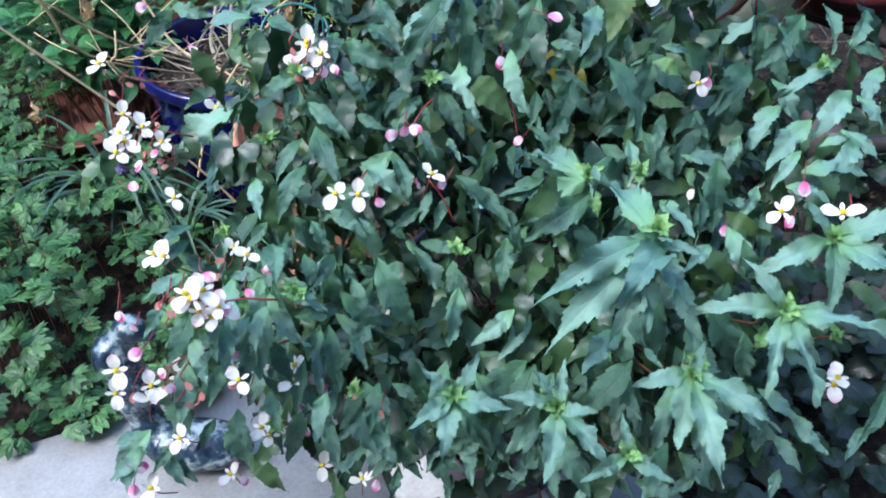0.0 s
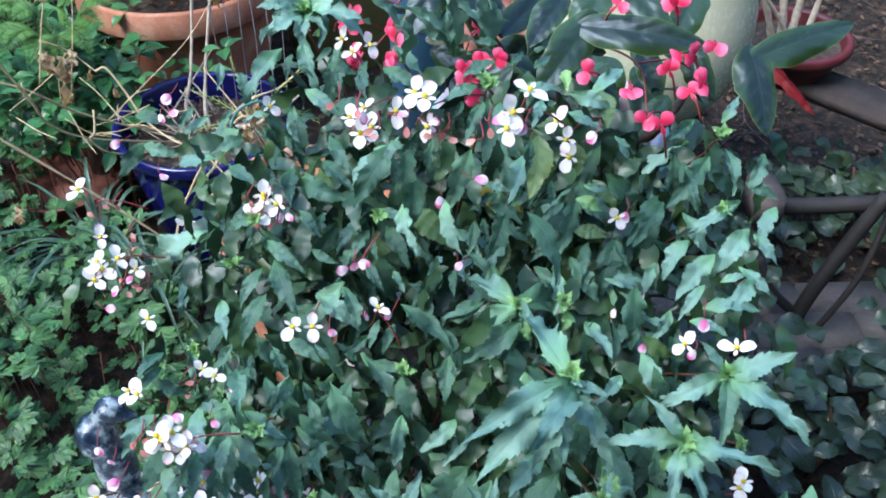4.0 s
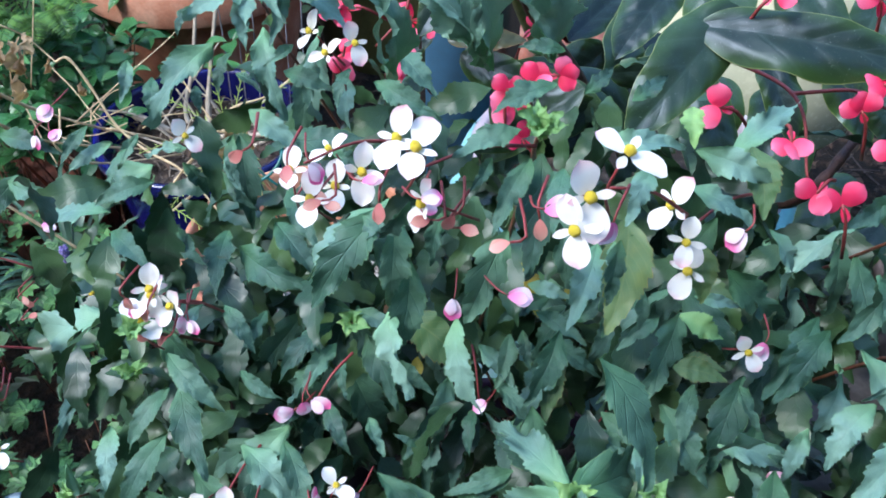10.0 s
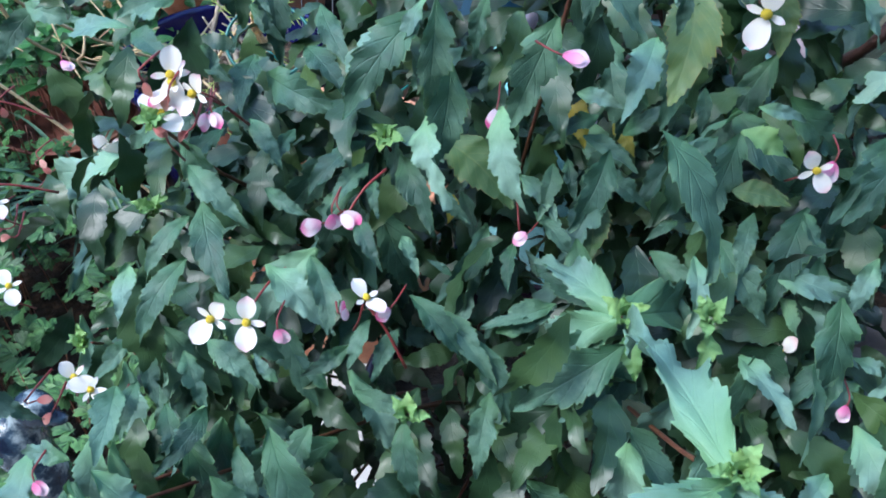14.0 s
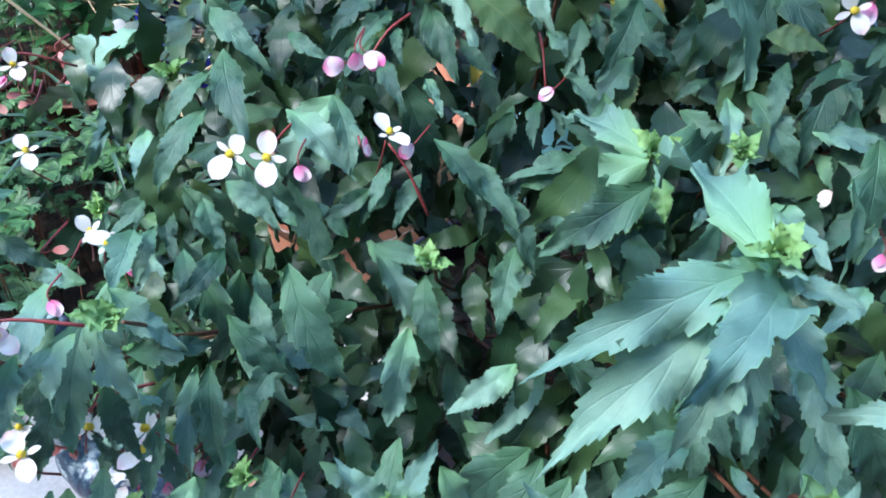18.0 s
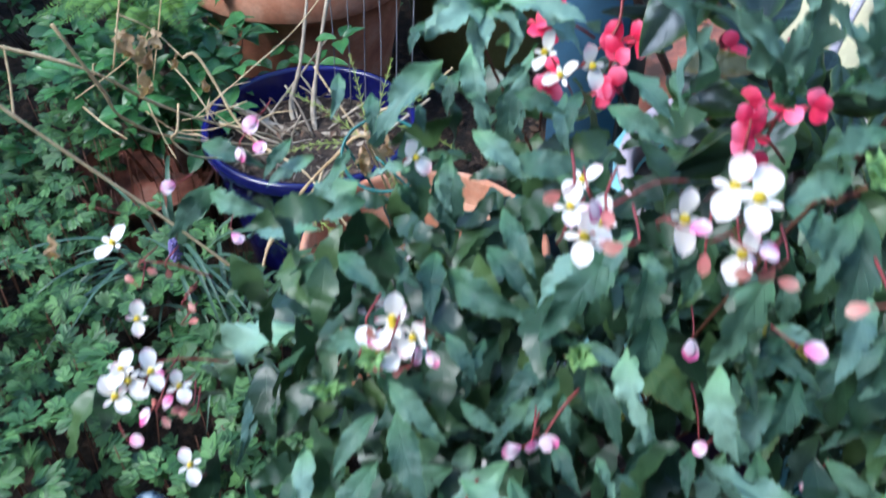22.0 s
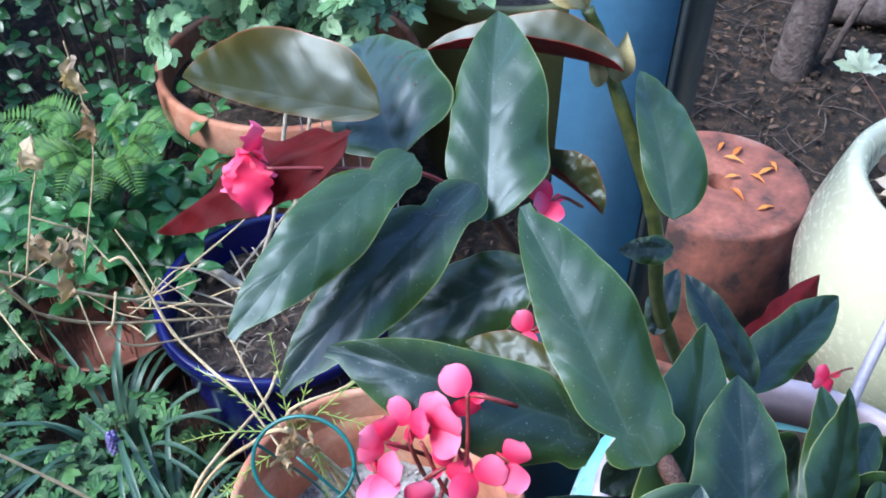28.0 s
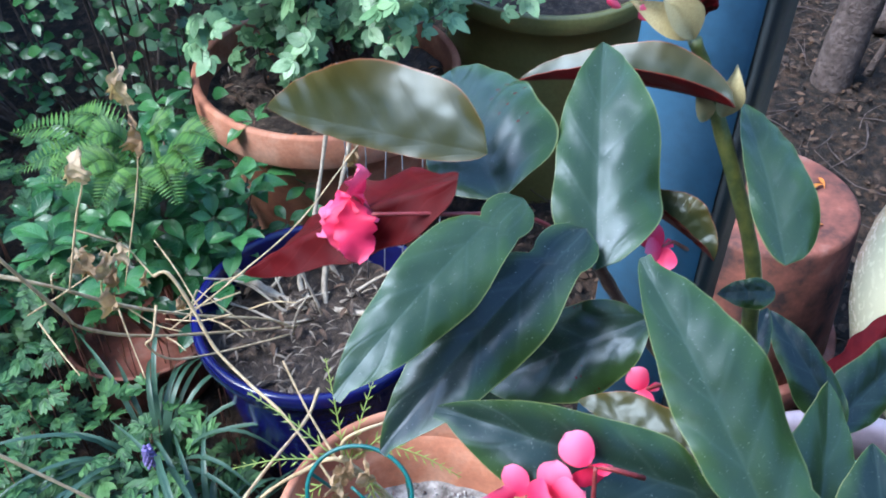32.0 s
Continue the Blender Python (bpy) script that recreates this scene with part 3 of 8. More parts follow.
part("pot_body", lathe([(0.012, 0.0), (0.150, 0.0), (0.156, 0.008), (0.178, 0.15), (0.202, 0.35), (0.222, 0.55), (0.230, 0.65), (0.231, 0.70), (0.227, 0.738), (0.217, 0.764), (0.206, 0.772), (0.190, 0.765), (0.186, 0.70), (0.02, 0.68)], 64, 0.003), M_TURQ, cane_pot)
part("rim", lathe([(0.206, 0.774), (0.205, 0.782), (0.198, 0.787), (0.189, 0.784), (0.185, 0.776), (0.183, 0.73), (0.188, 0.73), (0.192, 0.766)], 64, 0.003, ring_only=True), M_MAUVE, cane_pot, "mauve-white glazed rim")
part("soil", soil_disc(0.181, 0.722, 1.5), M_SOIL, cane_pot, "dark potting soil with bark crumbs")
maroon_pot = pot("maroon_pot", "dark maroon glazed pot with pebbly soil", M_MAROON, (1.0, 2.10, 0.445), 0.155, 0.095, M_SOIL, 0.035, taper=0.7, wall=0.02, rim_h=0.03)

# cream pot: full belly, rounded lip
prof = [(0.012, 0.0), (0.15, 0.0), (0.165, 0.01), (0.20, 0.06), (0.222, 0.13), (0.230, 0.18), (0.227, 0.24), (0.215, 0.29), (0.206, 0.325), (0.202, 0.34), (0.196, 0.35), (0.186, 0.352), (0.176, 0.345), (0.170, 0.33), (0.168, 0.285), (0.02, 0.275)]
cream_pot = thing("cream_pot", "rounded cream glazed pot with bark mulch and a dry leaf", "flower pot", at=(0.555, 1.86, 0.515))
part("pot_body", lathe(prof, 64, 0.002), M_CREAM, cream_pot)
part("soil", soil_disc(0.17, 0.30, 4, 0.02), M_SOIL, cream_pot, "dark soil with bark chips")
prof = [(0.19, 0.0), (0.19, 0.03), (0.06, 0.05), (0.05, 0.46), (0.16, 0.48), (0.16, 0.51), (0.01, 0.51)]
stand = thing("pot_stand", "dark iron stand under the cream pot", "stand", at=(0.555, 1.86, 0.003))
part("column", lathe(prof, 24), M_IRON, stand)

# upturned terracotta pot with a drainage hole
up_h, up_r = 0.43, 0.184
prof = [(up_r * 1.17, 0.075), (up_r * 1.19, 0.08), (up_r * 1.02, up_h - 0.012), (up_r * 1.0, up_h - 0.003), (up_r * 0.97, up_h), (up_r * 0.5, up_h - 0.003), (0.030, up_h - 0.004), (0.027, up_h - 0.007), (0.026, up_h - 0.06), (0.025, up_h - 0.12)]
up = thing("upturned_pot", "weathered terracotta pot standing upside down with a drainage hole", "flower pot", at=(0.297, 2.41, 0))
part("pot_body", lathe(prof, 64, 0.004), M_TERRA_OLD, up)
part("rim", lathe([(up_r * 1.10, 0.0), (up_r * 1.28, 0.0), (up_r * 1.30, 0.006), (up_r * 1.30, 0.07), (up_r * 1.27, 0.077), (up_r * 1.12, 0.078)], 64, 0.004), M_TERRA_OLD, up)

# saucer on the ground
sa = thing("saucer", "dark terracotta saucer beside the blue pot", "saucer", at=(-0.97, 2.04, 0.12))
part("dish", lathe([(0.01, 0), (0.12, 0), (0.15, 0.004), (0.165, 0.035), (0.168, 0.04), (0.158, 0.04), (0.15, 0.012), (0.01, 0.01)], 48), M_TERRA_OLD, sa)
part("inverted_base", lathe([(0.14, -0.12), (0.11, 0.0), (0.01, 0.0)], 32), M_TERRA_OLD, sa)

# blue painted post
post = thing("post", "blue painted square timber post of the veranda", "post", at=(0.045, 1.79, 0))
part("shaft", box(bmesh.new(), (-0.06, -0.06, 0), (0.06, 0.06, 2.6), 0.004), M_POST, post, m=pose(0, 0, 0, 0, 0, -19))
# thin sheet whose dark colour paints the shade on the right face
part("shade_face", box(bmesh.new(), (0.0605, -0.055, 0.0), (0.074, 0.058, 2.58), 0.003), M_POST_SHADE, post, "right side of the post, its shade painted in", m=pose(0, 0, 0, 0, 0, -19))

# ---- white-flowered shrub begonia ----
begonia = thing("begonia_shrub", "bushy begonia with serrated blue-green leaves and white flowers", "begonia", at=(0.10, 1.0, 0.5))
B_INV = Matrix.Translation((-0.10, -1.0, -0.5))
rnd = random.Random(11)


def begonia_blade(bm, w, seed, teeth=6, tooth=0.22, fold=0.25, arch=0.08, wave=0.03, ns=48, nu=3, m=None):
    """An oblique drawn-out oval leaf of unit length: forward-pointing uneven teeth, pleats between the side veins, crimped margin."""
    m = m or Matrix()
    r = random.Random(int(seed * 977) + 5)
    ph = [r.uniform(0, 6.28) for _ in range(8)]
    lop, bend, twist = r.uniform(-0.18, 0.18), r.uniform(-0.05, 0.05), r.uniform(-0.25, 0.25)
    uvl = bm.loops.layers.uv.verify()
    rows = []
    for i in range(ns + 1):
        s = i / ns
        env = 0.10 + 0.90 * math.sin(min(1.0, s / 0.36) * math.pi / 2) ** 0.75
        if s > 0.36:
            f = (s - 0.36) / 0.64
            env = (1 - f ** 1.55) * (1 - 0.16 * f) + 0.012
        row = []
        for k in range(-nu, nu + 1):
            u, side = k / nu, (0 if k < 0 else 1)
            half = w * env * (1 + (lop if k > 0 else -lop) * (1 - s))
            y = s
            if abs(k) == nu and 0 < i < ns:
                q = s * teeth + ph[side] + 0.28 * math.sin(6 * s + ph[2 + side])
                lobe = abs(math.sin(q * math.pi * 0.5)) ** 0.7
                saw = (q * 2.2 + 0.3 * math.sin(21 * s + ph[4 + side])) % 1.0
                deep = tooth * (0.60 + 0.40 * math.sin(7 * s + ph[4 + side]))
                half *= 1 - deep * 0.7 + deep * 0.80 * lobe + 0.24 * (saw - 0.45)
                y += 0.022 * saw + 0.02 * lobe
            x = u * half
            z = arch * 4 * s * (1 - s) + fold * abs(x) * (1 - 0.8 * abs(x))
            z += 0.032 * w * 4 * math.cos(6.283 * 5 * (s - 0.45 * abs(x))) * abs(u) * (1.1 - abs(u))
            z += wave * (math.sin(s * 9 + ph[6] + 2.2 * side) + 0.5 * math.sin(s * 23 + ph[7] + side)) * u * u
            z += twist * x * s
            row.append((bm.verts.new(m @ Vector((x + bend * math.sin(3.14 * s), y, z))), (0.5 + 0.5 * u, s)))
        rows.append(row)
    for a, b in zip(rows, rows[1:]):
        for k in range(2 * nu):
            q = [a[k], a[k + 1], b[k + 1], b[k]]
            f = bm.faces.new([v for v, _ in q])
            for lp, (_, c) in zip(f.loops, q):
                lp[uvl].uv = c
    return bm


def serrate(w, seed, mats, tooth=0.24, wave=0.03, fold=0.25, arch=0.08):
    return mesh_of("leaf", begonia_blade(bmesh.new(), w, seed, 5 + int(seed) % 3, tooth, fold, arch, wave), mats)


SHAPES = [(0.150 + 0.04 * rnd.random(), k * 1.7, 0.42 + 0.24 * rnd.random(), 0.018 + 0.03 * rnd.random(), 0.05 + 0.45 * rnd.random(), 0.03 + 0.13 * rnd.random()) for k in range(14)]
BEG = [serrate(w, k, M_BEG, tooth, wave, fold, arch) for w, k, tooth, wave, fold, arch in SHAPES]
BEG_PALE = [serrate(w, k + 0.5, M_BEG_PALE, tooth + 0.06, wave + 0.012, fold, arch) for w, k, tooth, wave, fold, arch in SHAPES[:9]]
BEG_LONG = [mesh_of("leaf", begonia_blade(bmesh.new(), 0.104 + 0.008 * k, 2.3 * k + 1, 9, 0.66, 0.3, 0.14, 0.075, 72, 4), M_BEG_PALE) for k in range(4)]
BEG_YOUNG = [serrate(0.25, k, M_BEG_YOUNG, 0.4, 0.08, 0.5, 0.12 + 0.05 * k) for k in range(4)]
BEG_OLD = [serrate(0.22, 3.0 + k, M_BEG_OLD, 0.14, 0.02, 0.12, 0.06) for k in range(2)]
BEG_YELLOW = [serrate(0.22, 8.0, M_BEG_YELLOW, 0.14, 0.03, 0.2, 0.08)]
EYE_SIDE = Vector((0.05, -0.62, 0.78))


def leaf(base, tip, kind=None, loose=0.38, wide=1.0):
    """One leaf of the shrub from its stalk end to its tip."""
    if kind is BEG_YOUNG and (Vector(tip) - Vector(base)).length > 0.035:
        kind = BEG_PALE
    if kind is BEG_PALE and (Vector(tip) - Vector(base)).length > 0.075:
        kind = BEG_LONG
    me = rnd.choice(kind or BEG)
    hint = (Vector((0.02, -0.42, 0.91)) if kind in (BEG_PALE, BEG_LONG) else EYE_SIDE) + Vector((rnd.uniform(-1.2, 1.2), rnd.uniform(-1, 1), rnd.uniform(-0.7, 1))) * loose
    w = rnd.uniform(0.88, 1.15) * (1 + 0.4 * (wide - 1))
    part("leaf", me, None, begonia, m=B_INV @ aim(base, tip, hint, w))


PETAL_W = mesh_of("petal", blade(bmesh.new(), lance(0.38, 0.58, 0.55), ns=8, nu=2, fold=0.0, arch=0.05, wave=0.03, cup=-0.12), M_PETAL)
PETAL_N = mesh_of("petal", blade(bmesh.new(), lance(0.20, 0.6, 0.7), ns=8, nu=2, fold=0.1, arch=0.05, wave=0.02), M_PETAL)
bmx = bmesh.new()
bmesh.ops.create_icosphere(bmx, subdivisions=2, radius=1.0)
for v in bmx.verts:
    v.co *= 0.8 + 0.35 * noise.noise(v.co * 3.1)
STAMENS = mesh_of("stamen_tuft", bmx, M_STAMEN)


def bud_mesh(mat_):
    """Two petals folded together like a flat purse: a broad pink one behind, a narrower and paler one in front."""
    b = bmesh.new()
    for side, w, ln, tone in ((-1, 0.44, 1.0, 1.0), (1, 0.33, 0.82, 0.48)):
        first = len(b.faces)
        turn = Matrix.Rotation(0.20 * side, 4, 'X') @ Matrix.Rotation(0 if side > 0 else math.pi, 4, 'Y')
        blade(b, lance(w, 0.62, 0.7), ns=10, nu=4, fold=0.0, arch=0.12, wave=0.04, cup=0.14, seed=side, m=Matrix.Translation((0.08 * side, 0, side * 0.05)) @ turn @ Matrix.Scale(ln, 4))
        uvl = b.loops.layers.uv.verify()
        for f in list(b.faces)[first:]:
            for lp in f.loops:
                lp[uvl].uv.y *= tone
    return mesh_of("bud", b, mat_)


BUD_PINK = bud_mesh(M_PINK)


def flower(at, size=0.0155, face=None, spread=1.0):
    """An open male flower: two round petals, two narrow ones, yellow stamens, thin stalk."""
    at = Vector(at)
    f = (Vector(face) if face else Vector((-0.10 - at.x, 0.25 - at.y, 1.95 - at.z)) + Vector((rnd.uniform(-0.6, 0.6), rnd.uniform(-0.4, 0.4), rnd.uniform(-0.6, 0.25)))).normalized()
    size *= rnd.uniform(0.85, 1.15)
    tq = f.to_track_quat('Z', 'Y').to_matrix().to_4x4() @ Matrix.Rotation(rnd.uniform(-0.6, 0.6), 4, 'Z')
    back = at - f * 0.006
    stalk = part("flower", tube([back, back - f * 0.012 + Vector((0, 0, -0.006)), back - f * 0.02 + Vector((rnd.uniform(-0.01, 0.01), 0.012, -0.022))], 0.0006, 0.0009, 6, 5), M_REDSTALK, begonia, m=B_INV)
    for k in range(4):
        a = math.pi / 2 * k + rnd.uniform(-0.18, 0.18)
        me = PETAL_W if k % 2 == 0 else PETAL_N
        sc = size * rnd.uniform(0.9, 1.1) * (1.05 if k % 2 == 0 else 0.66)
        pm = Matrix.Translation(at) @ tq @ Matrix.Rotation(a, 4, 'Z') @ Matrix.Translation((0, 0.0012, 0)) @ Matrix.Rotation(rnd.uniform(0.0, 0.5), 4, 'X') @ Matrix.Scale(sc, 4)
        part("petal", me, None, stalk, m=pm)
    part("stamen_tuft", STAMENS, None, stalk, "yellow stamens", m=Matrix.Translation(at + f * 0.003) @ Matrix.Scale(size * 0.21, 4))


def bud(at, size=0.0135):
    at = Vector(at)
    d = Vector((rnd.uniform(-0.6, 0.6), rnd.uniform(-0.5, 0.1), rnd.uniform(-0.9, 0.1))).normalized()
    size *= rnd.uniform(0.75, 1.15)
    part("bud", BUD_PINK, None, begonia, "pink flower bud", m=B_INV @ aim(at - d * size * 0.5, at + d * size * 0.5, (0.1, -0.6, 0.7), 1.0, rnd.uniform(-40, 40), 0.42))
    part("flower_stalk", tube([at - d * size * 0.5, at - d * size * 0.9 + Vector((0, 0.003, 0)), at - d * size * 1.4 + Vector((rnd.uniform(-0.006, 0.006), 0.016, -0.004))], 0.0005, 0.0007, 6, 5), M_REDSTALK, begonia, m=B_INV)


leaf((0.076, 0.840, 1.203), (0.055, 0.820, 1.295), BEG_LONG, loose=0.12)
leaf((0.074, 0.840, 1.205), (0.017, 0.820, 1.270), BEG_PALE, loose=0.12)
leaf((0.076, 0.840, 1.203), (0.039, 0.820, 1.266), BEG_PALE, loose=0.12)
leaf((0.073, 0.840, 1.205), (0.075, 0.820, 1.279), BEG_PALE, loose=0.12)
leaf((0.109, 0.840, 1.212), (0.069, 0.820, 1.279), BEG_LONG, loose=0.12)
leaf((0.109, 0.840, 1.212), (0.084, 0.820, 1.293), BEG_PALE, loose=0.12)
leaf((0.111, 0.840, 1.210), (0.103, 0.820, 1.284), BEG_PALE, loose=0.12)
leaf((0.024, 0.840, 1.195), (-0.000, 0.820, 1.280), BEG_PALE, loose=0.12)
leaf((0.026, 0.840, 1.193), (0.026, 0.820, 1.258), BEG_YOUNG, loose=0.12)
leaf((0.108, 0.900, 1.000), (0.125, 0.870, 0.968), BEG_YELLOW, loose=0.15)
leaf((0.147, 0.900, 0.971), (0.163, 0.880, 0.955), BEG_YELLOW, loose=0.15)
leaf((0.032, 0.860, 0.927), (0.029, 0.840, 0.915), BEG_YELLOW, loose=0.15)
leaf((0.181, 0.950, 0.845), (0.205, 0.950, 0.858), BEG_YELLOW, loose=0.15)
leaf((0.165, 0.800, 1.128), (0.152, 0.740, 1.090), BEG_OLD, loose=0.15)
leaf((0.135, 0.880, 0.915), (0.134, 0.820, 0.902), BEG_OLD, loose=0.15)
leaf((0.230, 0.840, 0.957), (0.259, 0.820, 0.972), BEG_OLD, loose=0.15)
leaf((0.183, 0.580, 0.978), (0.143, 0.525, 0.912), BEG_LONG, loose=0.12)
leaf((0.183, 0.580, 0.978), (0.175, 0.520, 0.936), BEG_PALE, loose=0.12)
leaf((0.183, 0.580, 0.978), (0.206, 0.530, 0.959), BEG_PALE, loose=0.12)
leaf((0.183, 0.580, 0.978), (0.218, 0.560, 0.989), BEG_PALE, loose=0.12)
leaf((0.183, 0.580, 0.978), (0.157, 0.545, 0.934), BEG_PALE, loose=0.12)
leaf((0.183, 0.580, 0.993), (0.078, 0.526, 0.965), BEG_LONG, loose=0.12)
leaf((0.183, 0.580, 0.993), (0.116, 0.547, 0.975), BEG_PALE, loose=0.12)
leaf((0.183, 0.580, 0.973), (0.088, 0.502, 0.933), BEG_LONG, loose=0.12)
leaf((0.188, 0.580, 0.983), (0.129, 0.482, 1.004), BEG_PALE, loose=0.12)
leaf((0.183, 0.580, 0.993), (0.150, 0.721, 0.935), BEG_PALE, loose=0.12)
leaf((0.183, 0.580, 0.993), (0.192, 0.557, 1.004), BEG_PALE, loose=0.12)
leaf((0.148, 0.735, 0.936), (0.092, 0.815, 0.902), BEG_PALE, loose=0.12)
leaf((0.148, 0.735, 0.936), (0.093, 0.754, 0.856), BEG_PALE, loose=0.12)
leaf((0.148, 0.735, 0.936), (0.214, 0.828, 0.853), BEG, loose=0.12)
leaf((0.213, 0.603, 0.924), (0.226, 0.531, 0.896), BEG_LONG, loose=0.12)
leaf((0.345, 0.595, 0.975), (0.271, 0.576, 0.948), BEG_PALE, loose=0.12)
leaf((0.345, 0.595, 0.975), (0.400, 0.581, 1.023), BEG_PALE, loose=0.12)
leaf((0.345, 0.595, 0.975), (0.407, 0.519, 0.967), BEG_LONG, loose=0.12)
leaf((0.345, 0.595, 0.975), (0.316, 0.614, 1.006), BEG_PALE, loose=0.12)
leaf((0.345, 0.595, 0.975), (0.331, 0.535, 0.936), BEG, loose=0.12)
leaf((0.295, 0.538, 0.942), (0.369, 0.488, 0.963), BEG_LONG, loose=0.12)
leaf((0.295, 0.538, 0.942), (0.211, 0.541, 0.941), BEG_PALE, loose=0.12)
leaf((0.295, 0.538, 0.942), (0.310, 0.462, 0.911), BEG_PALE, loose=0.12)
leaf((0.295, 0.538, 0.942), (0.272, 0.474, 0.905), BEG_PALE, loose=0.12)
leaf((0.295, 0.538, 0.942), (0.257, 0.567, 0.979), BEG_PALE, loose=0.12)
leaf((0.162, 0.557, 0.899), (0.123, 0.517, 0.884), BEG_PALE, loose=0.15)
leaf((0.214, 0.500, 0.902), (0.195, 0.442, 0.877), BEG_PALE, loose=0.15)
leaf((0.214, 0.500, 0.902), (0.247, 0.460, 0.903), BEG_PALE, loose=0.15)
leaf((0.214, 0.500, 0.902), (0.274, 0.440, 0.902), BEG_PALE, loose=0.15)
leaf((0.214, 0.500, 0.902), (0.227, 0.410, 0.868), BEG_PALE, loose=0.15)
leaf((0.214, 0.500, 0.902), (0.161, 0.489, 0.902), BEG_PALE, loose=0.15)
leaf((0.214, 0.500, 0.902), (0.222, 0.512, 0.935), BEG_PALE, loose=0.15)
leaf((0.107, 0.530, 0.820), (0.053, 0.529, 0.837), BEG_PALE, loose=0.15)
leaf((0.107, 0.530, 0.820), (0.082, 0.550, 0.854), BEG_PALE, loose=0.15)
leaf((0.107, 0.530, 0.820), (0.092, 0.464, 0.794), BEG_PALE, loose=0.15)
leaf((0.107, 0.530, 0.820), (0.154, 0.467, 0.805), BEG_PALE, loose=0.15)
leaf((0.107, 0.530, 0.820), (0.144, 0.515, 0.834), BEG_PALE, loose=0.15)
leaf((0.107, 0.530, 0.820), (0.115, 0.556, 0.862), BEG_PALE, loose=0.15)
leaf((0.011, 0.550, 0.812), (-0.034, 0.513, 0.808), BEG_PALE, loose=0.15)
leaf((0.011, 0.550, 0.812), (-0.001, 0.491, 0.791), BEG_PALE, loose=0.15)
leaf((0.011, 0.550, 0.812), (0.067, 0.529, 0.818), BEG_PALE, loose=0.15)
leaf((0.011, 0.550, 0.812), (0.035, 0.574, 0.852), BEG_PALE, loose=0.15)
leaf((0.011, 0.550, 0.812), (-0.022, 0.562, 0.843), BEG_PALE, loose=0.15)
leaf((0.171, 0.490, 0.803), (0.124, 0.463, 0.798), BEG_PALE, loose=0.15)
leaf((0.171, 0.490, 0.803), (0.208, 0.455, 0.808), BEG_PALE, loose=0.15)
leaf((0.171, 0.490, 0.803), (0.165, 0.512, 0.837), BEG_PALE, loose=0.15)
leaf((-0.094, 0.985, 1.178), (-0.143, 0.980, 1.207), BEG_PALE, loose=0.15, wide=1.5)
leaf((-0.094, 0.985, 1.178), (-0.130, 0.961, 1.187), BEG_PALE, loose=0.15, wide=1.5)
leaf((-0.094, 0.985, 1.178), (-0.110, 0.999, 1.209), BEG_PALE, loose=0.15, wide=1.5)
leaf((-0.094, 0.985, 1.178), (-0.080, 1.006, 1.208), BEG_PALE, loose=0.15, wide=1.5)
leaf((-0.094, 0.985, 1.178), (-0.021, 0.999, 1.202), BEG_LONG, loose=0.15, wide=1.5)
leaf((-0.094, 0.985, 1.178), (-0.017, 0.962, 1.176), BEG_PALE, loose=0.15, wide=1.5)
leaf((-0.094, 0.985, 1.178), (-0.133, 0.938, 1.176), BEG_PALE, loose=0.15, wide=1.5)
leaf((-0.094, 0.985, 1.178), (-0.091, 0.945, 1.168), BEG_PALE, loose=0.15, wide=1.5)
leaf((-0.094, 0.985, 1.178), (-0.068, 0.954, 1.170), BEG_PALE, loose=0.15, wide=1.5)
leaf((-0.189, 0.670, 0.859), (-0.204, 0.645, 0.790), BEG_PALE, loose=0.2)
leaf((-0.252, 0.611, 0.811), (-0.238, 0.576, 0.775), BEG, loose=0.2)
leaf((-0.260, 0.599, 0.803), (-0.276, 0.564, 0.724), BEG, loose=0.2)
leaf((-0.118, 0.634, 0.825), (-0.109, 0.599, 0.766), BEG, loose=0.2)
leaf((-0.198, 0.644, 0.835), (-0.218, 0.609, 0.767), BEG_PALE, loose=0.2)
leaf((-0.065, 0.588, 0.788), (-0.074, 0.553, 0.748), BEG, loose=0.2)
leaf((-0.207, 0.564, 0.775), (-0.196, 0.529, 0.756), BEG, loose=0.2)
leaf((-0.286, 0.648, 0.841), (-0.302, 0.613, 0.827), BEG, loose=0.2)
leaf((-0.300, 0.560, 0.746), (-0.336, 0.525, 0.706), BEG_PALE, loose=0.2)
leaf((-0.166, 0.700, 0.880), (-0.170, 0.665, 0.859), BEG, loose=0.2)
leaf((-0.145, 0.690, 0.872), (-0.125, 0.655, 0.839), BEG, loose=0.2)
leaf((-0.265, 0.700, 0.882), (-0.285, 0.665, 0.875), BEG, loose=0.2)
leaf((-0.162, 0.630, 0.823), (-0.179, 0.595, 0.774), BEG_PALE, loose=0.2)
leaf((-0.230, 0.625, 0.822), (-0.223, 0.590, 0.781), BEG, loose=0.2)
leaf((-0.142, 0.607, 0.805), (-0.150, 0.572, 0.755), BEG, loose=0.2)
leaf((-0.095, 0.625, 0.818), (-0.076, 0.590, 0.804), BEG, loose=0.2)
leaf((-0.249, 0.653, 0.844), (-0.266, 0.618, 0.864), BEG_PALE, loose=0.2)
leaf((-0.231, 0.644, 0.836), (-0.244, 0.609, 0.823), BEG, loose=0.2)
leaf((-0.176, 0.579, 0.785), (-0.163, 0.544, 0.764), BEG, loose=0.2)
leaf((-0.292, 0.560, 0.716), (-0.252, 0.525, 0.704), BEG, loose=0.2)
leaf((-0.118, 0.579, 0.783), (-0.128, 0.544, 0.744), BEG_PALE, loose=0.2)
leaf((-0.095, 0.672, 0.855), (-0.077, 0.637, 0.822), BEG, loose=0.2)
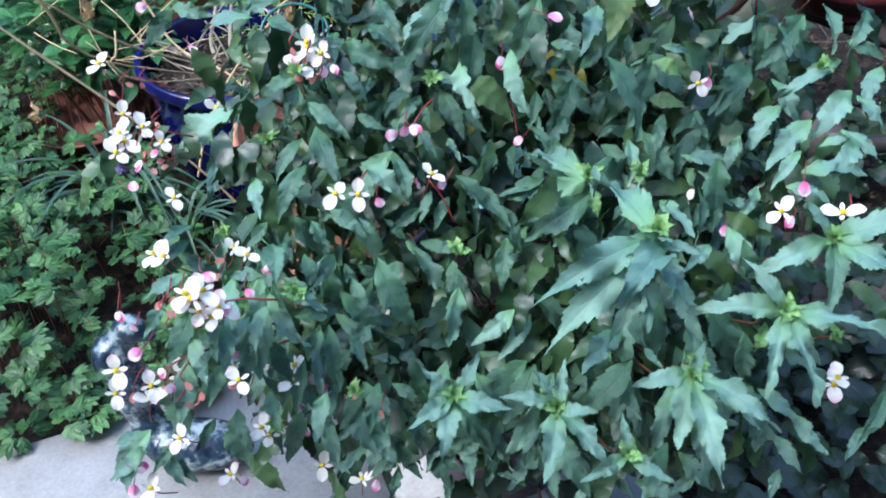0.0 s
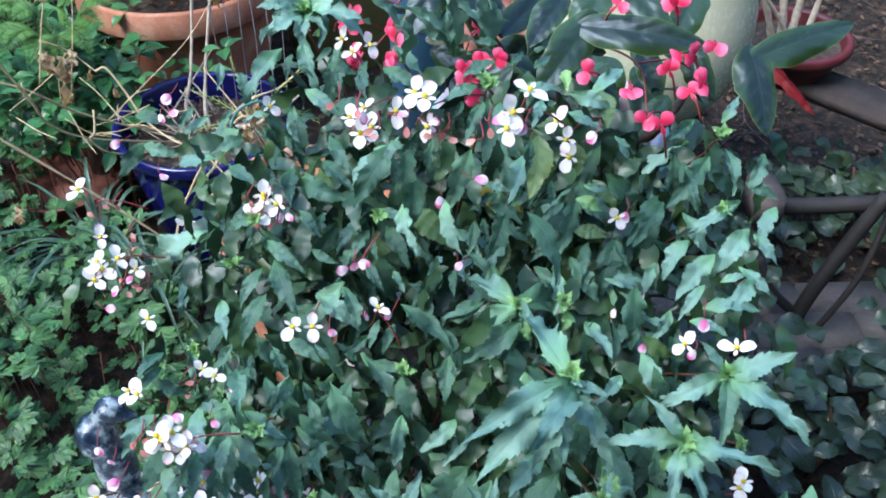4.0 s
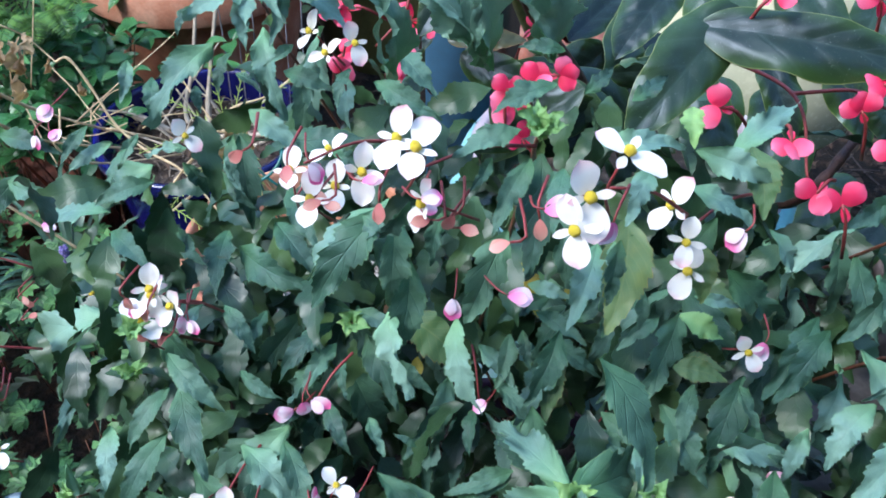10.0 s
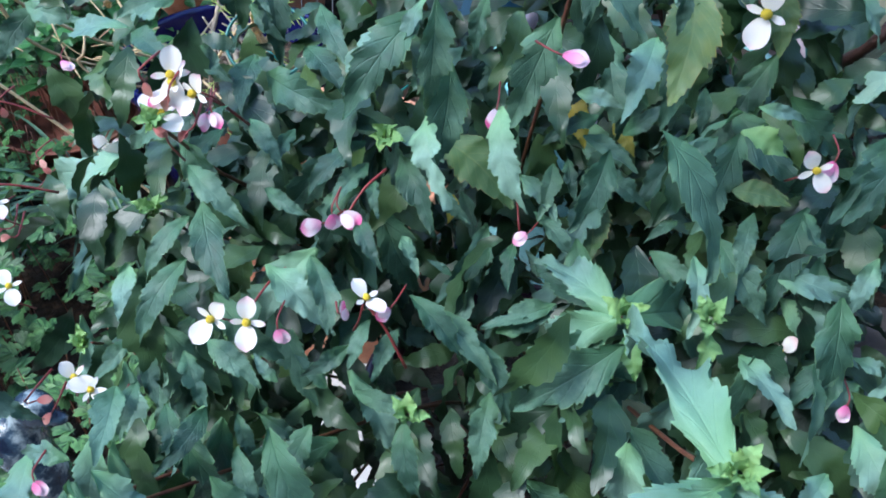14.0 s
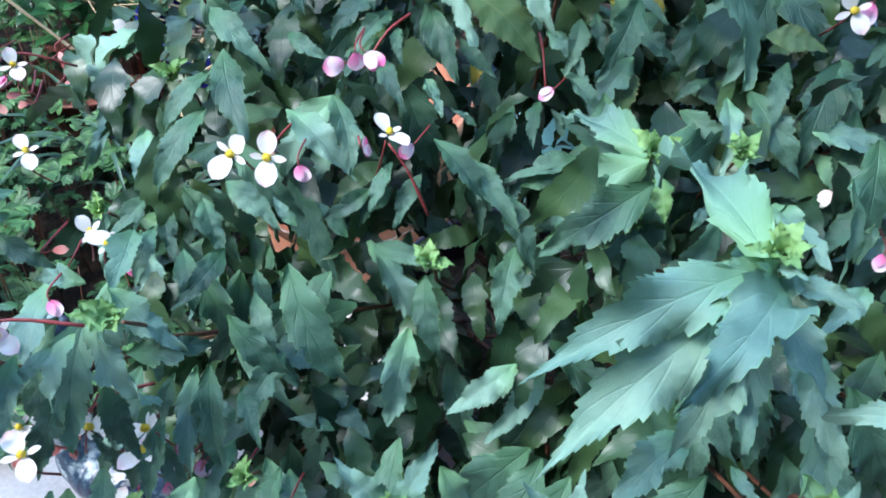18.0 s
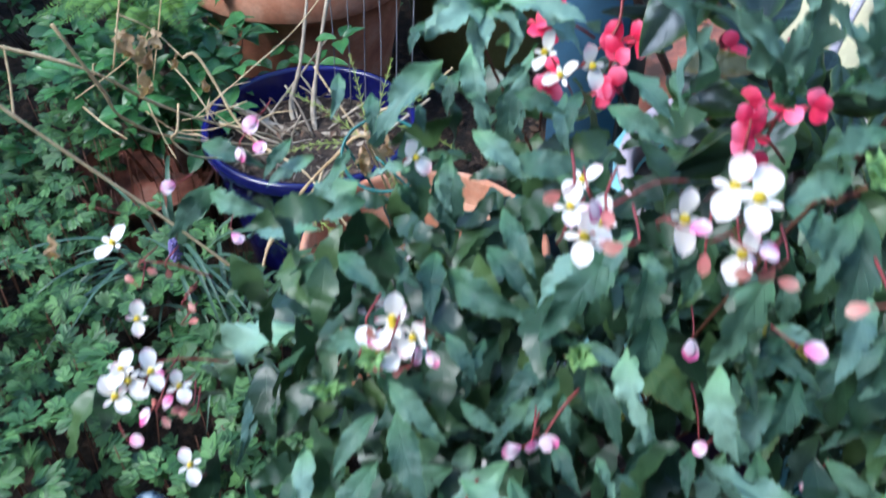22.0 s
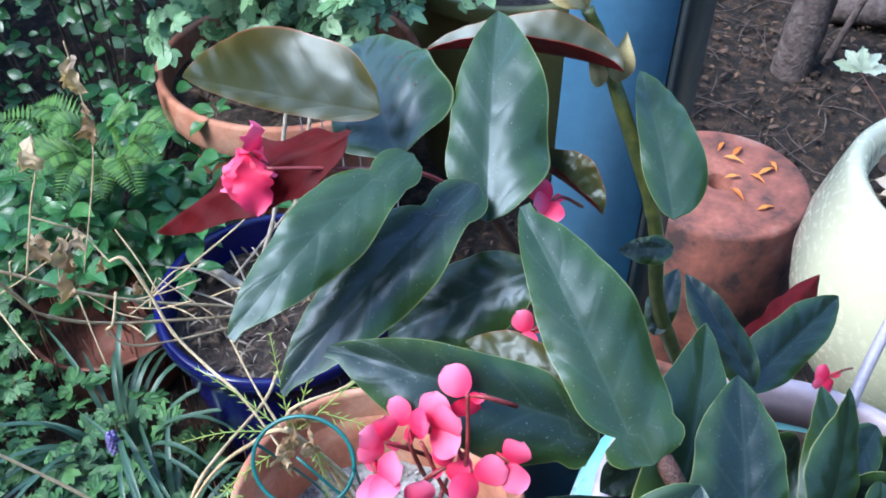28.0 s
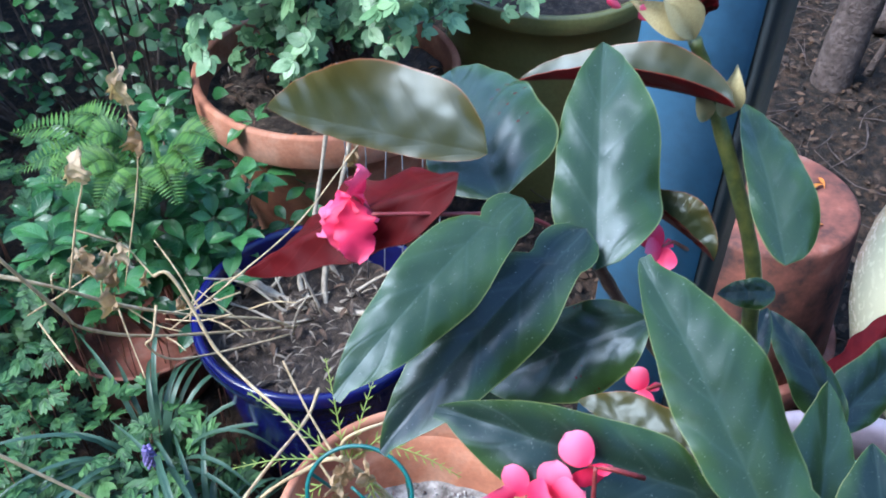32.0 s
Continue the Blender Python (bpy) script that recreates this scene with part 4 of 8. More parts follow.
leaf((-0.071, 0.644, 0.832), (-0.095, 0.609, 0.801), BEG, loose=0.2)
leaf((-0.047, 0.686, 0.866), (-0.066, 0.651, 0.824), BEG, loose=0.2)
leaf((-0.119, 0.691, 0.871), (-0.137, 0.656, 0.839), BEG_PALE, loose=0.2)
leaf((-0.124, 0.966, 1.143), (-0.169, 0.924, 1.094), BEG_PALE, wide=1.6)
leaf((-0.103, 0.980, 1.176), (-0.094, 0.946, 1.149), BEG_PALE, wide=1.1)
leaf((-0.062, 1.002, 1.173), (-0.025, 0.977, 1.147), BEG_PALE, wide=1.5)
leaf((-0.115, 0.994, 1.181), (-0.153, 0.994, 1.181), BEG_PALE, wide=1.3)
leaf((-0.108, 0.993, 1.183), (-0.085, 1.006, 1.187), BEG_PALE, wide=1.3)
leaf((-0.114, 0.983, 1.177), (-0.139, 0.962, 1.164), BEG_PALE, wide=1.2)
leaf((-0.073, 0.991, 1.174), (-0.079, 0.954, 1.148), BEG_PALE, wide=1.1)
leaf((-0.072, 0.957, 1.126), (-0.034, 0.949, 1.115), wide=1.5)
leaf((-0.100, 0.948, 1.097), (-0.058, 0.928, 1.070), BEG_PALE, wide=1.3)
leaf((-0.074, 0.938, 1.078), (-0.011, 0.940, 1.081), wide=1.3)
leaf((-0.210, 1.004, 1.103), (-0.212, 0.976, 1.080), BEG_PALE, wide=1.5)
leaf((-0.231, 0.982, 1.038), (-0.267, 0.963, 1.018), BEG_PALE, wide=1.2)
leaf((-0.177, 0.968, 1.110), (-0.171, 0.936, 1.087), wide=1.2)
leaf((-0.189, 0.956, 1.035), (-0.239, 0.948, 0.989), BEG_PALE, wide=1.4)
leaf((-0.024, 0.967, 1.124), (-0.030, 0.939, 1.106), wide=1.6)
leaf((-0.138, 0.974, 1.167), (-0.145, 0.953, 1.153), wide=1.2)
leaf((-0.111, 0.959, 1.139), (-0.117, 0.938, 1.114), wide=1.3)
leaf((-0.087, 0.970, 1.157), (-0.069, 0.975, 1.155), BEG_YOUNG)
leaf((-0.140, 0.955, 1.112), (-0.134, 0.939, 1.098), wide=1.2)
leaf((-0.088, 0.979, 1.169), (-0.086, 0.995, 1.173), BEG_PALE)
leaf((-0.105, 0.946, 1.129), (-0.086, 0.938, 1.119), wide=1.2)
leaf((-0.154, 0.934, 1.056), (-0.140, 0.935, 1.023))
leaf((-0.036, 0.928, 1.075), (-0.003, 0.922, 1.071), wide=1.3)
leaf((-0.194, 0.955, 1.066), (-0.207, 0.934, 1.046), wide=1.3)
leaf((-0.126, 0.953, 1.054), (-0.112, 0.935, 1.028), BEG_PALE, wide=1.3)
leaf((-0.065, 0.968, 1.142), (-0.084, 0.948, 1.135))
leaf((-0.230, 0.568, 0.887), (-0.254, 0.566, 0.891), BEG_PALE, wide=1.3)
leaf((-0.235, 0.571, 0.879), (-0.219, 0.535, 0.847), BEG_PALE, wide=1.1)
leaf((-0.224, 0.572, 0.883), (-0.203, 0.559, 0.876), BEG_PALE, wide=1.3)
leaf((-0.225, 0.557, 0.887), (-0.235, 0.569, 0.907), BEG_PALE, wide=1.2)
leaf((-0.243, 0.560, 0.852), (-0.250, 0.523, 0.806), BEG_PALE, wide=1.2)
leaf((-0.240, 0.563, 0.841), (-0.244, 0.525, 0.784))
leaf((-0.174, 0.616, 0.888), (-0.177, 0.561, 0.825), wide=1.2)
leaf((-0.182, 0.584, 0.858), (-0.196, 0.548, 0.812), wide=1.2)
leaf((-0.184, 0.590, 0.883), (-0.200, 0.563, 0.872))
leaf((-0.205, 0.578, 0.895), (-0.208, 0.545, 0.868))
leaf((-0.141, 0.588, 0.885), (-0.100, 0.612, 0.872), wide=1.2)
leaf((-0.125, 0.604, 0.852), (-0.135, 0.590, 0.816))
leaf((-0.116, 0.624, 0.778), (-0.121, 0.595, 0.756))
leaf((-0.219, 0.592, 0.734), (-0.212, 0.569, 0.671), wide=1.4)
leaf((-0.292, 0.535, 0.772), (-0.326, 0.526, 0.763), BEG_PALE)
leaf((-0.303, 0.537, 0.750), (-0.318, 0.507, 0.713), BEG_PALE, wide=1.2)
leaf((-0.286, 0.547, 0.736), (-0.265, 0.525, 0.696), BEG_PALE)
leaf((-0.298, 0.534, 0.745), (-0.335, 0.514, 0.723), BEG_PALE)
leaf((-0.166, 0.587, 0.768), (-0.186, 0.592, 0.798))
leaf((-0.161, 0.618, 0.739), (-0.150, 0.602, 0.708), BEG_PALE)
leaf((-0.271, 0.541, 0.744), (-0.294, 0.521, 0.723))
leaf((-0.113, 0.617, 0.730), (-0.140, 0.602, 0.688))
leaf((-0.170, 0.599, 0.841), (-0.151, 0.582, 0.793), wide=1.2)
leaf((-0.153, 0.612, 0.810), (-0.168, 0.586, 0.751), wide=1.2)
leaf((-0.206, 0.560, 0.853), (-0.222, 0.531, 0.820))
leaf((-0.138, 0.621, 0.725), (-0.116, 0.594, 0.670), BEG_PALE, wide=1.2)
leaf((-0.087, 0.615, 0.752), (-0.111, 0.584, 0.714))
leaf((-0.230, 0.558, 0.768), (-0.249, 0.538, 0.739))
leaf((-0.194, 0.623, 0.682), (-0.182, 0.602, 0.648))
leaf((0.023, 0.627, 0.673), (-0.015, 0.595, 0.647), BEG_PALE, wide=1.2)
leaf((0.030, 0.626, 0.668), (0.033, 0.575, 0.621), BEG_PALE, wide=1.2)
leaf((0.040, 0.637, 0.659), (0.080, 0.602, 0.610), BEG_PALE, wide=1.2)
leaf((0.043, 0.645, 0.660), (0.107, 0.642, 0.636), BEG_PALE, wide=1.2)
leaf((0.020, 0.631, 0.678), (-0.031, 0.627, 0.676), BEG_PALE, wide=1.2)
leaf((0.033, 0.635, 0.678), (0.062, 0.665, 0.700), BEG_PALE, wide=1.2)
leaf((0.119, 0.637, 0.610), (0.077, 0.595, 0.581), BEG_PALE, wide=1.2)
leaf((0.129, 0.637, 0.604), (0.135, 0.591, 0.569), BEG_PALE, wide=1.2)
leaf((0.139, 0.639, 0.613), (0.191, 0.603, 0.590), BEG_PALE, wide=1.2)
leaf((0.136, 0.647, 0.619), (0.186, 0.657, 0.633), BEG_PALE, wide=1.2)
leaf((0.122, 0.648, 0.618), (0.096, 0.679, 0.648), BEG_PALE, wide=1.2)
leaf((0.182, 0.619, 0.623), (0.217, 0.571, 0.605), wide=1.2)
leaf((0.192, 0.623, 0.682), (0.236, 0.588, 0.668), BEG_PALE, wide=1.2)
leaf((0.193, 0.648, 0.672), (0.162, 0.620, 0.623), wide=1.2)
leaf((0.310, 0.596, 0.766), (0.282, 0.581, 0.708), BEG_PALE, wide=1.2)
leaf((0.321, 0.599, 0.758), (0.333, 0.568, 0.697), BEG_PALE, wide=1.2)
leaf((0.319, 0.581, 0.785), (0.361, 0.556, 0.752), BEG_PALE, wide=1.2)
leaf((0.213, 0.573, 0.636), (0.267, 0.554, 0.627), BEG_PALE, wide=1.2)
leaf((0.262, 0.591, 0.664), (0.298, 0.558, 0.637), BEG_PALE, wide=1.2)
leaf((0.210, 0.576, 0.949), (0.229, 0.533, 0.910), BEG_PALE, wide=0.82)
leaf((0.247, 0.622, 0.945), (0.215, 0.586, 0.942), BEG_PALE, wide=0.82)
leaf((0.076, 0.667, 0.813), (0.033, 0.643, 0.786), BEG_PALE, wide=0.82)
leaf((0.190, 0.578, 0.995), (0.204, 0.566, 0.977), BEG_PALE, wide=0.82)
leaf((-0.154, 0.623, 0.701), (-0.176, 0.591, 0.644))
leaf((-0.126, 0.612, 0.706), (-0.116, 0.583, 0.645), BEG_PALE)
leaf((-0.097, 0.608, 0.732), (-0.073, 0.575, 0.681), BEG_PALE)
leaf((-0.062, 0.611, 0.708), (-0.082, 0.573, 0.650), BEG_PALE)
leaf((-0.038, 0.633, 0.689), (-0.011, 0.590, 0.648), BEG_PALE)
leaf((0.001, 0.628, 0.674), (-0.018, 0.582, 0.636), BEG_PALE)
leaf((0.027, 0.641, 0.678), (0.054, 0.599, 0.635), BEG_PALE)
leaf((-0.149, 0.623, 0.634), (-0.107, 0.596, 0.614), BEG_PALE)
leaf((-0.051, 0.604, 0.662), (-0.023, 0.575, 0.635))
leaf((-0.080, 0.595, 0.698), (-0.048, 0.573, 0.661), BEG_PALE)
leaf((-0.012, 0.611, 0.653), (0.029, 0.585, 0.631))
leaf((-0.155, 0.613, 0.775), (-0.132, 0.588, 0.738), BEG_PALE)
leaf((-0.108, 0.621, 0.765), (-0.120, 0.586, 0.731), BEG_PALE)
leaf((0.068, 0.646, 0.661), (0.048, 0.598, 0.626), BEG_PALE)
leaf((0.096, 0.652, 0.618), (0.124, 0.611, 0.583), BEG_PALE)
leaf((0.373, 0.852, 1.059), (0.321, 0.806, 1.021))
leaf((0.388, 0.849, 1.072), (0.389, 0.797, 1.044))
leaf((0.432, 0.841, 1.070), (0.405, 0.798, 1.045))
leaf((0.399, 0.793, 1.040), (0.328, 0.767, 1.010), BEG_PALE)
leaf((0.404, 0.764, 1.023), (0.360, 0.722, 0.992), BEG_PALE)
leaf((0.368, 0.752, 0.996), (0.322, 0.717, 0.959), BEG_PALE)
leaf((0.343, 0.774, 0.999), (0.314, 0.745, 0.963), BEG_PALE)
leaf((0.408, 0.758, 1.021), (0.430, 0.725, 1.002), BEG_PALE)
leaf((0.322, 0.825, 1.015), (0.285, 0.790, 0.976))
leaf((0.337, 0.675, 0.990), (0.396, 0.668, 0.990), BEG_PALE)
leaf((0.407, 0.812, 1.052), (0.442, 0.793, 1.040))
leaf((0.350, 0.715, 0.985), (0.319, 0.687, 0.957), BEG_PALE)
leaf((0.385, 0.721, 1.006), (0.415, 0.685, 0.992), BEG_PALE)
leaf((0.324, 0.669, 0.977), (0.361, 0.650, 0.972), BEG_PALE)
leaf((0.315, 0.787, 0.953), (0.298, 0.761, 0.921), BEG_PALE)
leaf((0.363, 0.708, 0.995), (0.401, 0.712, 0.999), BEG_PALE)
leaf((0.344, 0.834, 1.060), (0.348, 0.792, 1.039))
leaf((0.325, 0.732, 0.928), (0.301, 0.708, 0.903), BEG_PALE)
leaf((0.437, 0.785, 1.037), (0.415, 0.746, 1.009), BEG_PALE)
leaf((0.395, 0.701, 1.007), (0.361, 0.663, 0.989), BEG_PALE)
leaf((-0.318, 0.975, 1.004), (-0.356, 0.954, 0.961), wide=1.2)
leaf((-0.248, 0.983, 1.053), (-0.266, 0.954, 1.031))
leaf((-0.140, 0.913, 1.085), (-0.171, 0.909, 1.078), BEG_PALE)
leaf((-0.116, 0.946, 1.075), (-0.117, 0.936, 1.038), BEG_PALE)
leaf((0.038, 0.770, 1.158), (0.016, 0.774, 1.125))
leaf((-0.322, 0.977, 1.044), (-0.268, 0.967, 1.035))
leaf((-0.197, 0.935, 1.066), (-0.209, 0.912, 1.043))
leaf((0.187, 0.558, 0.874), (0.202, 0.538, 0.868), BEG_PALE)
leaf((0.229, 0.566, 0.820), (0.219, 0.538, 0.731), BEG_PALE)
leaf((0.242, 0.568, 0.808), (0.296, 0.571, 0.736), BEG_PALE)
leaf((0.232, 0.534, 0.865), (0.256, 0.538, 0.864), BEG_PALE)
leaf((0.263, 0.594, 0.735), (0.289, 0.552, 0.667), BEG_PALE)
leaf((0.287, 0.549, 0.918), (0.276, 0.532, 0.898), BEG_YOUNG)
leaf((0.287, 0.583, 0.804), (0.336, 0.560, 0.726), BEG_PALE)
leaf((0.360, 0.574, 0.753), (0.395, 0.543, 0.726), BEG_PALE)
leaf((0.354, 0.584, 0.707), (0.382, 0.548, 0.685), BEG_PALE)
leaf((0.190, 0.602, 0.792), (0.183, 0.590, 0.719), BEG_PALE)
leaf((0.197, 0.599, 0.777), (0.180, 0.580, 0.679), BEG_PALE)
leaf((0.149, 0.654, 0.628), (0.183, 0.606, 0.592))
leaf((0.136, 0.667, 0.634), (0.101, 0.625, 0.598), BEG_PALE)
leaf((0.162, 0.673, 0.661), (0.145, 0.644, 0.630))
leaf((0.455, 0.587, 0.776), (0.422, 0.547, 0.742))
leaf((0.482, 0.588, 0.785), (0.467, 0.535, 0.738), BEG_PALE, wide=1.4)
leaf((0.437, 0.563, 0.748), (0.411, 0.536, 0.726), BEG_PALE)
leaf((0.300, 0.597, 0.666), (0.259, 0.570, 0.649))
leaf((0.231, 0.583, 0.685), (0.212, 0.559, 0.654), BEG_PALE)
leaf((0.007, 0.978, 1.136), (0.042, 0.948, 1.111))
leaf((-0.005, 0.958, 1.119), (0.046, 0.937, 1.101))
leaf((-0.309, 0.945, 1.021), (-0.259, 0.934, 1.015))
leaf((-0.176, 0.921, 1.046), (-0.218, 0.902, 1.035))
leaf((-0.208, 0.902, 1.029), (-0.270, 0.910, 1.008), BEG_YOUNG)
leaf((-0.182, 0.850, 1.055), (-0.142, 0.817, 1.049))
leaf((-0.157, 0.897, 1.022), (-0.125, 0.868, 1.009))
leaf((-0.141, 0.978, 1.014), (-0.107, 0.953, 0.995))
leaf((-0.074, 0.934, 1.038), (-0.044, 0.886, 1.013))
leaf((-0.113, 0.906, 0.995), (-0.044, 0.869, 0.987))
leaf((-0.084, 0.919, 1.011), (-0.043, 0.872, 0.996))
leaf((0.006, 0.878, 1.064), (-0.044, 0.845, 1.020), BEG_PALE)
leaf((0.015, 0.863, 1.086), (-0.002, 0.847, 1.049), BEG_PALE)
leaf((-0.205, 0.879, 1.020), (-0.238, 0.883, 0.978))
leaf((-0.123, 0.916, 1.003), (-0.118, 0.851, 0.994))
leaf((-0.106, 0.834, 1.003), (-0.081, 0.809, 0.980))
leaf((-0.151, 0.827, 1.004), (-0.199, 0.843, 0.965))
leaf((-0.228, 0.916, 0.902), (-0.336, 0.923, 0.818), BEG_PALE)
leaf((-0.142, 0.800, 0.986), (-0.097, 0.771, 0.960))
leaf((-0.136, 0.795, 0.959), (-0.106, 0.735, 0.927))
leaf((-0.156, 0.815, 0.929), (-0.182, 0.776, 0.897))
leaf((-0.288, 0.925, 0.825), (-0.283, 0.826, 0.820), BEG_PALE)
leaf((-0.215, 0.815, 0.876), (-0.203, 0.763, 0.857), BEG_PALE)
leaf((-0.148, 0.777, 0.923), (-0.177, 0.734, 0.875))
leaf((-0.027, 0.834, 0.989), (-0.063, 0.795, 0.964))
leaf((-0.024, 0.823, 0.980), (-0.047, 0.786, 0.961))
leaf((-0.012, 0.846, 0.992), (0.027, 0.830, 0.978), BEG_PALE)
leaf((-0.003, 0.833, 0.981), (0.023, 0.791, 0.945))
leaf((-0.016, 0.846, 0.992), (-0.055, 0.852, 0.997))
leaf((0.023, 0.851, 0.984), (0.076, 0.824, 0.946), BEG_OLD)
leaf((0.021, 0.828, 0.959), (0.048, 0.813, 0.939))
leaf((-0.091, 0.800, 0.971), (-0.058, 0.784, 0.962))
leaf((-0.026, 0.781, 0.967), (-0.005, 0.747, 0.951))
leaf((0.019, 0.874, 1.037), (-0.000, 0.858, 1.023))
leaf((-0.052, 0.752, 0.956), (-0.036, 0.712, 0.923))
leaf((0.095, 0.825, 1.094), (0.069, 0.807, 1.023))
leaf((0.053, 0.825, 1.106), (0.047, 0.819, 1.066))
leaf((0.168, 0.790, 1.124), (0.157, 0.777, 1.051))
leaf((0.149, 0.746, 1.156), (0.149, 0.731, 1.137), BEG_PALE)
leaf((0.195, 0.753, 1.152), (0.198, 0.733, 1.125), BEG_OLD)
leaf((0.241, 0.779, 1.141), (0.259, 0.772, 1.111), BEG_PALE)
leaf((0.112, 0.837, 1.035), (0.143, 0.830, 1.029), BEG_PALE)
leaf((0.130, 0.853, 1.008), (0.093, 0.842, 0.989))
leaf((0.121, 0.854, 0.990), (0.160, 0.839, 0.972))
leaf((0.113, 0.854, 0.970), (0.120, 0.830, 0.950))
leaf((0.133, 0.851, 0.964), (0.173, 0.834, 0.942))
leaf((0.091, 0.833, 0.937), (0.123, 0.804, 0.914))
leaf((0.080, 0.849, 0.957), (0.108, 0.824, 0.935), BEG_PALE)
leaf((0.224, 0.846, 1.005), (0.198, 0.806, 0.947))
leaf((0.207, 0.836, 1.008), (0.179, 0.823, 0.986))
leaf((0.220, 0.832, 1.016), (0.250, 0.823, 1.003), BEG_YOUNG)
leaf((0.219, 0.815, 0.980), (0.257, 0.808, 0.975), BEG_OLD)
leaf((0.185, 0.808, 1.061), (0.185, 0.798, 1.034))
leaf((0.237, 0.814, 0.963), (0.229, 0.782, 0.930))
leaf((0.267, 0.810, 0.969), (0.282, 0.787, 0.947))
leaf((0.318, 0.838, 1.014), (0.279, 0.795, 0.973))
leaf((0.227, 0.834, 1.033), (0.260, 0.835, 1.023), BEG_PALE)
leaf((-0.193, 0.750, 0.864), (-0.215, 0.724, 0.846))
leaf((-0.177, 0.692, 0.883), (-0.163, 0.624, 0.893))
leaf((-0.177, 0.740, 0.864), (-0.162, 0.708, 0.842))
leaf((-0.138, 0.719, 0.892), (-0.119, 0.690, 0.865))
leaf((-0.117, 0.713, 0.912), (-0.079, 0.693, 0.891))
leaf((-0.113, 0.681, 0.883), (-0.133, 0.632, 0.875))
leaf((-0.107, 0.709, 0.841), (-0.092, 0.693, 0.808))
leaf((-0.093, 0.716, 0.834), (-0.061, 0.713, 0.810))
leaf((-0.041, 0.723, 0.799), (-0.107, 0.693, 0.782))
leaf((-0.172, 0.619, 0.907), (-0.206, 0.627, 0.897), BEG_PALE)
leaf((-0.024, 0.718, 0.910), (-0.055, 0.703, 0.894))
leaf((-0.012, 0.729, 0.924), (-0.024, 0.706, 0.899))
leaf((0.006, 0.732, 0.914), (-0.009, 0.710, 0.885))
leaf((0.012, 0.747, 0.931), (0.051, 0.724, 0.894))
leaf((0.032, 0.751, 0.915), (0.072, 0.720, 0.879))
leaf((-0.024, 0.718, 0.863), (0.024, 0.711, 0.854))
leaf((0.010, 0.714, 0.842), (0.027, 0.677, 0.800))
leaf((0.148, 0.761, 0.918), (0.094, 0.794, 0.922))
leaf((0.143, 0.740, 0.921), (0.093, 0.718, 0.891))
leaf((0.110, 0.771, 0.907), (0.059, 0.755, 0.896))
leaf((0.155, 0.732, 0.925), (0.159, 0.708, 0.907), BEG_YOUNG)
leaf((0.215, 0.776, 0.900), (0.212, 0.801, 0.910), BEG_YOUNG)
leaf((0.213, 0.756, 0.904), (0.198, 0.726, 0.897), BEG_YOUNG)
leaf((0.174, 0.811, 0.911), (0.205, 0.769, 0.895))
leaf((0.176, 0.822, 0.916), (0.221, 0.797, 0.906))
leaf((0.252, 0.798, 0.930), (0.313, 0.783, 0.913), BEG_PALE)
leaf((0.263, 0.790, 0.909), (0.316, 0.758, 0.881), BEG_PALE)
leaf((0.278, 0.772, 0.881), (0.231, 0.770, 0.885), BEG_PALE)
leaf((0.145, 0.722, 0.903), (0.114, 0.695, 0.877), BEG_PALE)
leaf((0.147, 0.725, 0.911), (0.121, 0.708, 0.895), BEG_YOUNG)
leaf((0.229, 0.738, 0.904), (0.256, 0.685, 0.899), BEG_PALE)
leaf((0.314, 0.742, 0.879), (0.270, 0.725, 0.871), BEG_PALE)
leaf((0.309, 0.754, 0.893), (0.334, 0.733, 0.893), BEG_PALE)
leaf((0.069, 0.727, 0.862), (0.063, 0.683, 0.823))
leaf((0.079, 0.817, 0.920), (0.077, 0.786, 0.900))
leaf((0.038, 0.775, 0.924), (0.020, 0.779, 0.934))
leaf((-0.020, 0.816, 0.971), (-0.013, 0.788, 0.959))
leaf((-0.078, 0.842, 0.991), (-0.093, 0.811, 0.975))
leaf((-0.110, 0.808, 1.030), (-0.124, 0.785, 1.019), BEG_PALE)
leaf((0.103, 0.854, 0.965), (0.094, 0.822, 0.938))
leaf((0.144, 0.827, 1.011), (0.170, 0.833, 1.034))
leaf((0.195, 0.839, 0.931), (0.172, 0.827, 0.919))
leaf((0.289, 0.794, 0.927), (0.322, 0.776, 0.915))
leaf((-0.040, 0.710, 0.875), (-0.063, 0.721, 0.894))
leaf((0.004, 0.773, 0.959), (0.018, 0.749, 0.947))
leaf((-0.070, 0.700, 0.890), (-0.087, 0.713, 0.902), BEG_PALE)
leaf((0.070, 0.755, 0.892), (0.108, 0.769, 0.903))
leaf((0.177, 0.715, 0.897), (0.189, 0.736, 0.903), BEG_PALE)
leaf((0.079, 0.692, 0.784), (0.031, 0.667, 0.756), BEG_PALE)
leaf((0.011, 0.682, 0.740), (-0.033, 0.683, 0.739))
leaf((-0.067, 0.689, 0.749), (-0.020, 0.660, 0.725), BEG_PALE)
leaf((-0.117, 0.675, 0.798), (-0.077, 0.653, 0.764), BEG_PALE)
leaf((-0.113, 0.692, 0.783), (-0.054, 0.690, 0.762), BEG_PALE)
leaf((-0.128, 0.637, 0.821), (-0.127, 0.589, 0.762), BEG_PALE)
leaf((-0.166, 0.605, 0.908), (-0.129, 0.585, 0.845), BEG_PALE)
leaf((-0.150, 0.604, 0.919), (-0.111, 0.598, 0.879), BEG_PALE)
leaf((-0.208, 0.639, 0.885), (-0.200, 0.580, 0.861), BEG_PALE)
leaf((-0.086, 0.615, 0.757), (-0.062, 0.588, 0.726), BEG_PALE)
